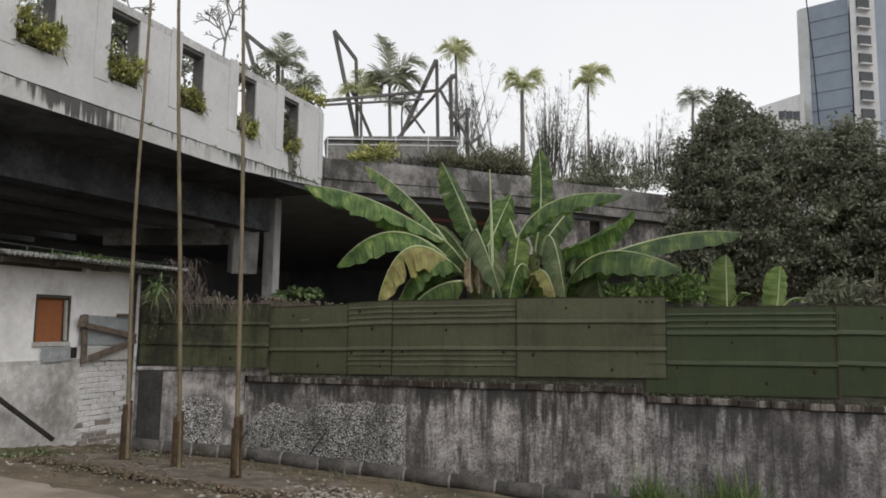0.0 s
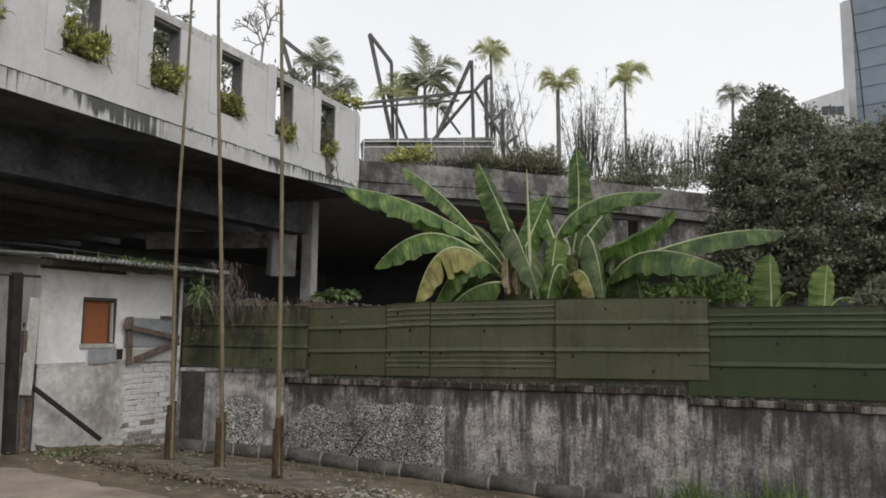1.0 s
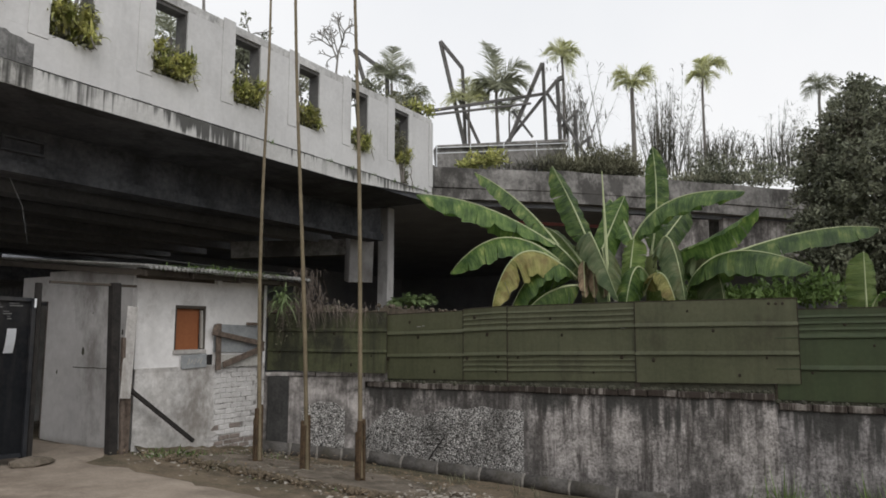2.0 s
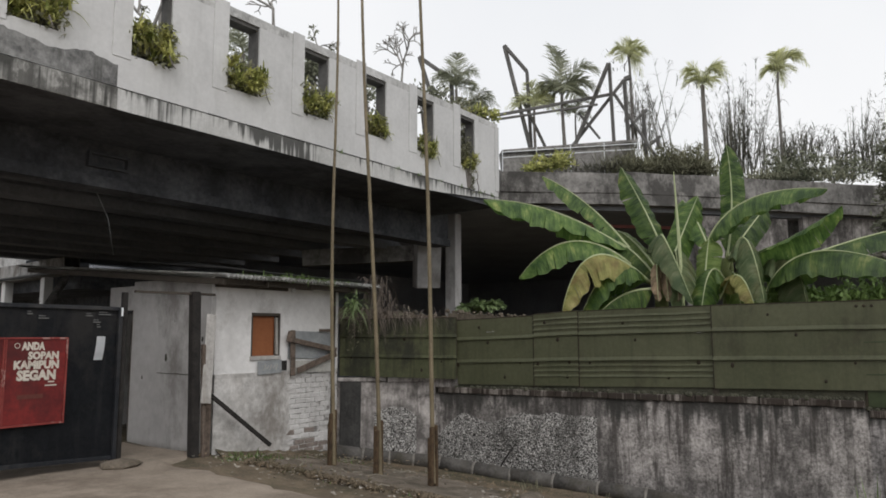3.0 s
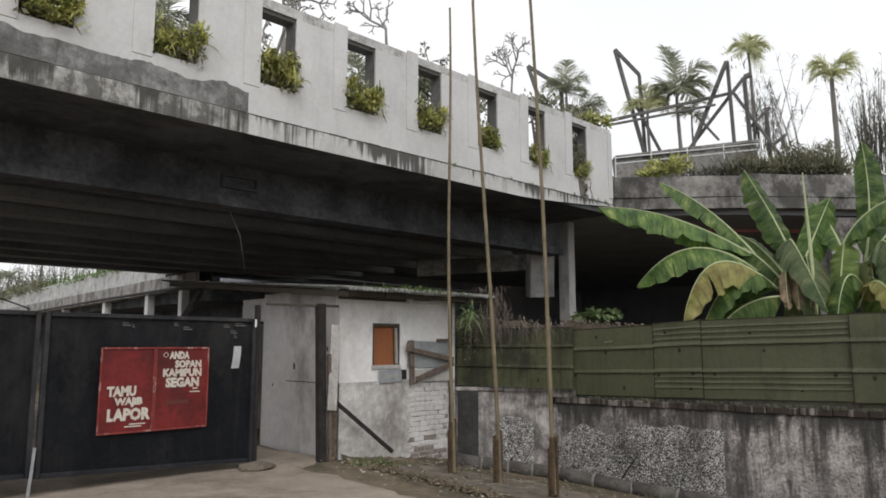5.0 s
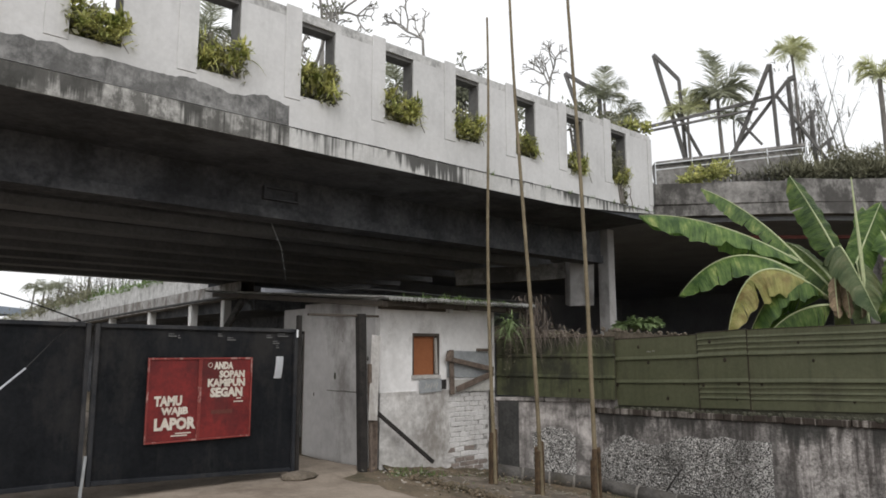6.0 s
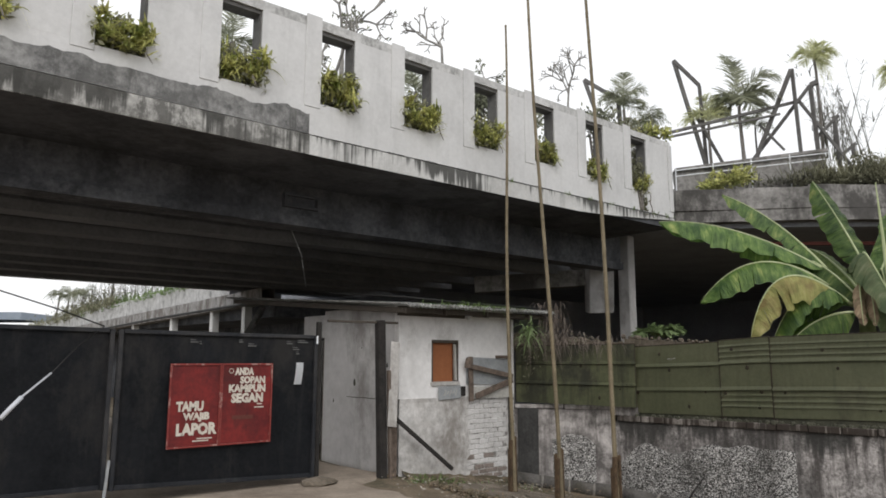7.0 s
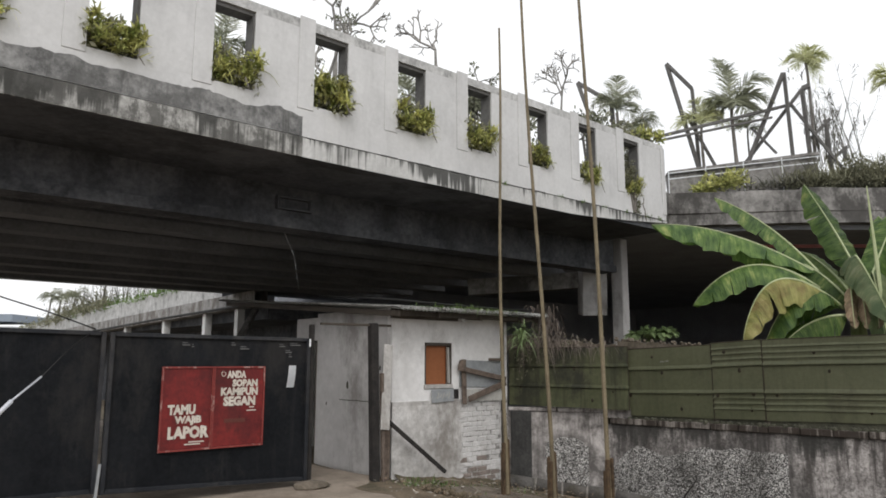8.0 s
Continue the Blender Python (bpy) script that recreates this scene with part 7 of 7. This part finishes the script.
def broad_tree(base, lobes, count, leaf, label, seed):
    """Tapered trunk, limbs to each lobe, and a crown of leaf sprays with gaps."""
    rng = random.Random(seed)
    b = Vector(base)
    root = thing("broadleaf_tree", base, label, "tree")
    bm = bmesh.new()
    fork = b + Vector((0, 0, 2.2))
    tube(bm, [b, b.lerp(fork, .5) + Vector((.08, .05, 0)), fork], [.28, .23, .2], 10)
    for c, r in lobes:
        c = Vector(c)
        mid = fork.lerp(c, .5) + rand_dir(rng) * .3
        tube(bm, [fork, mid, c], [.13, .08, .03], 6)
        for _ in range(7):
            e = c + rand_dir(rng, .2) * r * .95
            tube(bm, [mid.lerp(c, .6), c.lerp(e, .5), e], [.035, .02, .008], 4)
    part("trunk", bm, M_BARK, root)
    bm = bmesh.new()
    total = sum(r ** 2 for _, r in lobes)
    for c, r in lobes:
        c = Vector(c)
        sprays = []
        for _ in range(int(150 * r)):
            v = rand_dir(rng)
            sprays.append(c + Vector((v.x, v.y, v.z * .9)) * r * (rng.random() ** .35) * rng.uniform(.75, 1.12))
        for _ in range(int(count * r ** 2 / total)):
            p = rng.choice(sprays) + Vector((rng.gauss(0, .11), rng.gauss(0, .11), rng.gauss(0, .08)))
            d = rand_dir(rng, -.1)
            quad_leaf(bm, p, d, d.cross(rand_dir(rng)).normalized(), leaf * rng.uniform(.7, 1.4), leaf * rng.uniform(.4, .6))
    part("crown", bm, M_TREE, root)
    return root


broad_tree((21.50, 0.83, -0.16), [((20.2, 2.05, 5.64), 1.1), ((20.49, 1.20, 7.16), 1.05), ((20.19, 1.11, 5.41), 1.7), ((19.9, 2.0, 4.16), 1.15), ((21.19, -0.24, 6.15), 1.4), ((20.00, 0.74, 3.67), 1.6), ((19.6, 1.75, 3.20), 1.0), ((20.25, 1.95, 6.60), .7), ((20.55, 1.25, 8.0), .42), ((20.6, 0.4, 7.25), .5)], 56000, .122, "large dark broad-leaved tree behind the fence", 1)
broad_tree((21.36, -1.53, -0.04), [((20.56, -1.28, 5.94), 1.2), ((20.44, -2.15, 5.41), 1.3), ((20.23, -1.30, 4.23), 1.5), ((20.16, -2.42, 4.04), 1.4), ((20.11, -0.73, 3.20), 1.1), ((20.16, -2.13, 3.04), 1.1), ((20.45, -3.37, 4.90), 1.6), ((20.64, -1.72, 6.77), .7)], 52000, .122, "dense dark tree with gaps in its crown", 2)

# ---- small growth and litter on the ground ----
def grass_tuft(x, y, z, count, h, material, label, seed, spread=.12, fat=1.0):
    rng = random.Random(seed)
    bm = bmesh.new()
    for _ in range(count):
        p = Vector((x + rng.gauss(0, spread), y + rng.gauss(0, spread), z - .02))
        d = Vector((rng.gauss(0, .26), rng.gauss(0, .26), 1)).normalized()
        blade(bm, p, d, h * rng.uniform(.5, 1.15), rng.uniform(.008, .018) * fat, rng.uniform(.1, .7), rng, 4)
    return solid("grass_tuft", bm, material, label, "grass", kind="stuff")


for k, (y, off, n, h) in enumerate(((2.4, .4, 110, .95), (2.2, .45, 80, .8), (1.65, .4, 80, .8), (1.32, .4, 170, 1.0), (1.1, .4, 110, .9), (2.75, .3, 20, .7))):
    x = wall_at(y, off)
    grass_tuft(x, y, gz(x, y) + .0, n, h, M_GRASS, "green grass tuft at the foot of the wall", 50 + k, .12, 1.7)
for k, (x, y, n, h) in enumerate(((6.35, 9.95, 60, .12), (6.6, 9.8, 60, .1), (6.1, 10.1, 50, .16), (7.1, 9.7, 40, .12), (7.7, 9.4, 40, .12), (6.2, 9.3, 60, .07), (6.9, 9.3, 50, .08), (8.2, 8.2, 30, .14), (8.8, 6.8, 26, .16), (8.9, 5.6, 24, .2))):
    grass_tuft(x, y, gz(x, y), n, h, M_GRASS if k < 3 else M_SCRUB, "low weeds on the bare earth", 70 + k, .2)
rng = random.Random(5)
bm = bmesh.new()
for _ in range(2400):
    x, y = rng.uniform(5.4, 8.8), rng.uniform(4.0, 10.1)
    p = Vector((x, y, gz(x, y) + rng.uniform(.015, .07)))
    d = Vector((rng.gauss(0, 1), rng.gauss(0, 1), rng.gauss(0, .15))).normalized()
    quad_leaf(bm, p, d, d.cross(Vector((rng.gauss(0, .3), rng.gauss(0, .3), 1))).normalized(), rng.uniform(.02, .065), rng.uniform(.01, .028))
solid("leaf_litter", bm, M_DEAD, "scattered dry leaves on the earth", "leaf litter", kind="stuff")
bm = bmesh.new()
for _ in range(700):
    x, y = rng.uniform(5.1, 8.2), rng.uniform(4.0, 10.0)
    p = Vector((x, y, gz(x, y) + rng.uniform(.02, .06)))
    d = Vector((rng.gauss(0, 1), rng.gauss(0, 1), rng.gauss(0, .12))).normalized()
    quad_leaf(bm, p, d, d.cross(Vector((rng.gauss(0, .3), rng.gauss(0, .3), 1))).normalized(), rng.uniform(.03, .08), rng.uniform(.015, .05))
for _ in range(520):
    x, y = rng.gauss(7.0, .3), rng.gauss(5.5, .55)
    p = Vector((x, y, gz(x, y) + rng.uniform(.02, .08)))
    d = Vector((rng.gauss(0, 1), rng.gauss(0, 1), rng.gauss(0, .2))).normalized()
    quad_leaf(bm, p, d, d.cross(Vector((rng.gauss(0, .4), rng.gauss(0, .4), 1))).normalized(), rng.uniform(.03, .11), rng.uniform(.02, .06))
solid("litter", bm, M_CHIP, "pale scraps and wood chips on the earth", "litter", kind="stuff")
bm = bmesh.new()
for k in range(420):
    s = rng.random()
    x = (6.05 if s < .7 else 6.3) + rng.gauss(0, .12)
    y = 9.5 - 3.4 * s + rng.gauss(0, .1)
    r = rng.uniform(.012, .05)
    bmesh.ops.create_icosphere(bm, subdivisions=1, radius=r, matrix=pose(x, y, gz(x, y) + rng.uniform(-.01, .05), rng.uniform(0, 90), rng.uniform(0, 90), 0) @ Matrix.Diagonal((1, rng.uniform(.6, 1.2), rng.uniform(.5, .9), 1)))
solid("rubble", bm, M_DIRT, "crumbled earth and stones along the ledge's edge", "rubble", kind="stuff")
for k, (x, y) in enumerate(((6.5, 9.6), (6.3, 9.75), (6.75, 9.45), (5.95, 9.9), (6.1, 8.9), (6.15, 7.9), (6.3, 6.9), (7.3, 9.3))):
    grass_tuft(x, y, gz(x, y), 70, .09, M_GRASS if k % 3 else M_FERN, "low green weeds in the earth by the shack", 90 + k, .16, 1.3)
for k in range(22):
    x, y, a = rng.uniform(5.9, 7.9), rng.uniform(7.2, 9.9), rng.uniform(0, math.tau)
    bm = bmesh.new()
    L2 = rng.uniform(.15, .4)
    z = gz(x, y) + .05
    tube(bm, [(x, y, z), (x + math.cos(a) * L2 * .5, y + math.sin(a) * L2 * .5, z + .03), (x + math.cos(a) * L2, y + math.sin(a) * L2, z)], [.009, .008, .004], 5)
    solid("stick", bm, M_STICK, "pale dry stick lying on the earth", "stick", group="sticks on the earth")

# earth and moss heaped at the foot of the shack's front
bm = bmesh.new()
cols = []
for i in range(61):
    x = 5.95 + 2.35 * i / 60
    h = .05 + .045 * noise.noise((x * 1.3, 1.7, 0)) + .015 * noise.noise((x * 5, .3, 0))
    col = []
    for j in range(9):
        s = j / 8
        y = SY - .01 - (.34 + .12 * noise.noise((x * 1.7, 5.1, 0))) * s
        z = gz(x, y) + max(0.0, h) * (1 - s) ** 1.6 + .025 * noise.noise((x * 9, y * 9, 2)) - .03 * s
        col.append(bm.verts.new((x, y, z)))
    cols.append(col)
for a, b in zip(cols, cols[1:]):
    for j in range(8):
        bm.faces.new((a[j], a[j + 1], b[j + 1], b[j]))
solid("earth_bank", bm, M_DIRT, "dark mossy earth heaped against the shack's foot", "earth", "structure", smooth=True)

# dry creeper and fern on the wall's end beside the shack
rng = random.Random(17)
root = thing("creeper", (8.75, 10.1, 1.9), "dry brown creeper with a green fern at the wall's end", "creeper")
bm = bmesh.new()
for _ in range(300):
    p = Vector((9.0 + rng.gauss(0, .15), 9.85 + rng.gauss(0, .15), rng.uniform(1.95, 2.75)))
    d = Vector((rng.gauss(0, .5), rng.gauss(-.2, .4), rng.uniform(-1, .6))).normalized()
    blade(bm, p, d, rng.uniform(.15, .42), .014, rng.uniform(.3, 1.2), rng)
for _ in range(260):
    k = rng.random() ** 1.4
    p = Vector((8.6 + 1.05 * k, 10.15 - 1.3 * k, 2.02 + rng.gauss(0, .06) + .12 * (1 - k))) + Vector((-.06, -.06, 0))
    d = Vector((rng.gauss(-.2, .6), rng.gauss(-.2, .6), rng.uniform(-.5, .7))).normalized()
    blade(bm, p, d, rng.uniform(.12, .5 - .2 * k), .012, rng.uniform(.6, 1.6), rng, 4)
part("tangle", bm, M_VINE, root)
bm = bmesh.new()
for _ in range(110):
    p = Vector((8.19, 9.70, 2.18)) + Vector((rng.gauss(0, .08), rng.gauss(0, .08), rng.gauss(0, .09)))
    d = Vector((rng.gauss(0, .7), rng.gauss(-.2, .6), rng.uniform(-.4, 1))).normalized()
    blade(bm, p, d, rng.uniform(.14, .36), rng.uniform(.02, .04), rng.uniform(.3, 1.1), rng)
part("fern", bm, M_FERN, root, "green fern fronds")
bm = bmesh.new()
for _ in range(260):
    s = rng.random() ** 1.6
    p = Vector((8.55 + .9 * s, 10.2 - .95 * s, rng.uniform(1.45 + .4 * s, 2.2 - .1 * s)))
    d = rand_dir(rng)
    quad_leaf(bm, p + rand_dir(rng) * .1, d, d.cross(rand_dir(rng)).normalized(), rng.uniform(.04, .1), .03)
part("dead_foliage", bm, M_SCRUB, root)

# small weeds rooted in the overpass joint
for k, x in enumerate((8.35, 9.9, 10.6, 11.3, 12.1, 12.9, 13.4)):
    grass_tuft(x, BY - .04, 4.95, 14, .12, M_GRASS, "small weed rooted in the overpass joint", 200 + k, .05)
bm = bmesh.new()
tube(bm, [(12.85, BY - .016, 5.36), (12.8, BY - .016, 5.2), (12.88, BY - .016, 5.08), (12.84, BY - .036, 4.95), (12.9, BY - .036, 4.85)], [.008, .012, .01, .01, .006], 5)
solid("creeping_root", bm, M_VINE, "dark root creeping down the white overpass wall", "root")

# weeds on the tin roof
rng = random.Random(19)
bm = bmesh.new()
for _ in range(800):
    x = rng.gauss(7.3, .4) if rng.random() < .6 else rng.uniform(6.0, 8.4)
    p = Vector((x, rng.uniform(9.72, 10.1), 2.56))
    d = Vector((rng.gauss(0, .8), rng.gauss(0, .8), .6)).normalized()
    blade(bm, p, d, rng.uniform(.06, .2), .016, rng.uniform(.2, 1), rng, 2)
solid("roof_weeds", bm, M_GRASS, "dry weeds and leaf litter on the tin roof", "weeds", kind="stuff")

# ---- whitewashed bricks of the shack ----
bm = bmesh.new()
box(bm, -.1085, -.02, -.037, .1085, .02, .037, .006)
me = finish("brick", bm, M_BRICK)
bm = bmesh.new()
box(bm, -.1085, -.02, -.037, .1085, .02, .037, .008)
bare = finish("brick", bm, M_BAREBRICK)
rng = random.Random(23)
base = ORIGIN[shack_mortar.name]
for j in range(16):
    z = -.22 + j * .082
    for i in range(6):
        x = 7.38 + i * .222 + (.11 if j % 2 else 0)
        if x > 8.2 or rng.random() < .05:
            continue
        ob = new("brick", bare if j < 2 or (j < 5 and rng.random() < .5) else me)
        ob.parent = shack_mortar
        ob.location = Vector((x + rng.uniform(-.012, .012), SY + .013 + rng.uniform(-.006, .007), z + rng.uniform(-.006, .006))) - base
        ob.rotation_euler = (rng.uniform(-.05, .05), rng.uniform(-.035, .035), rng.uniform(-.04, .04))
        ob.scale = (rng.uniform(.88, 1.04), 1, rng.uniform(.85, 1.06))
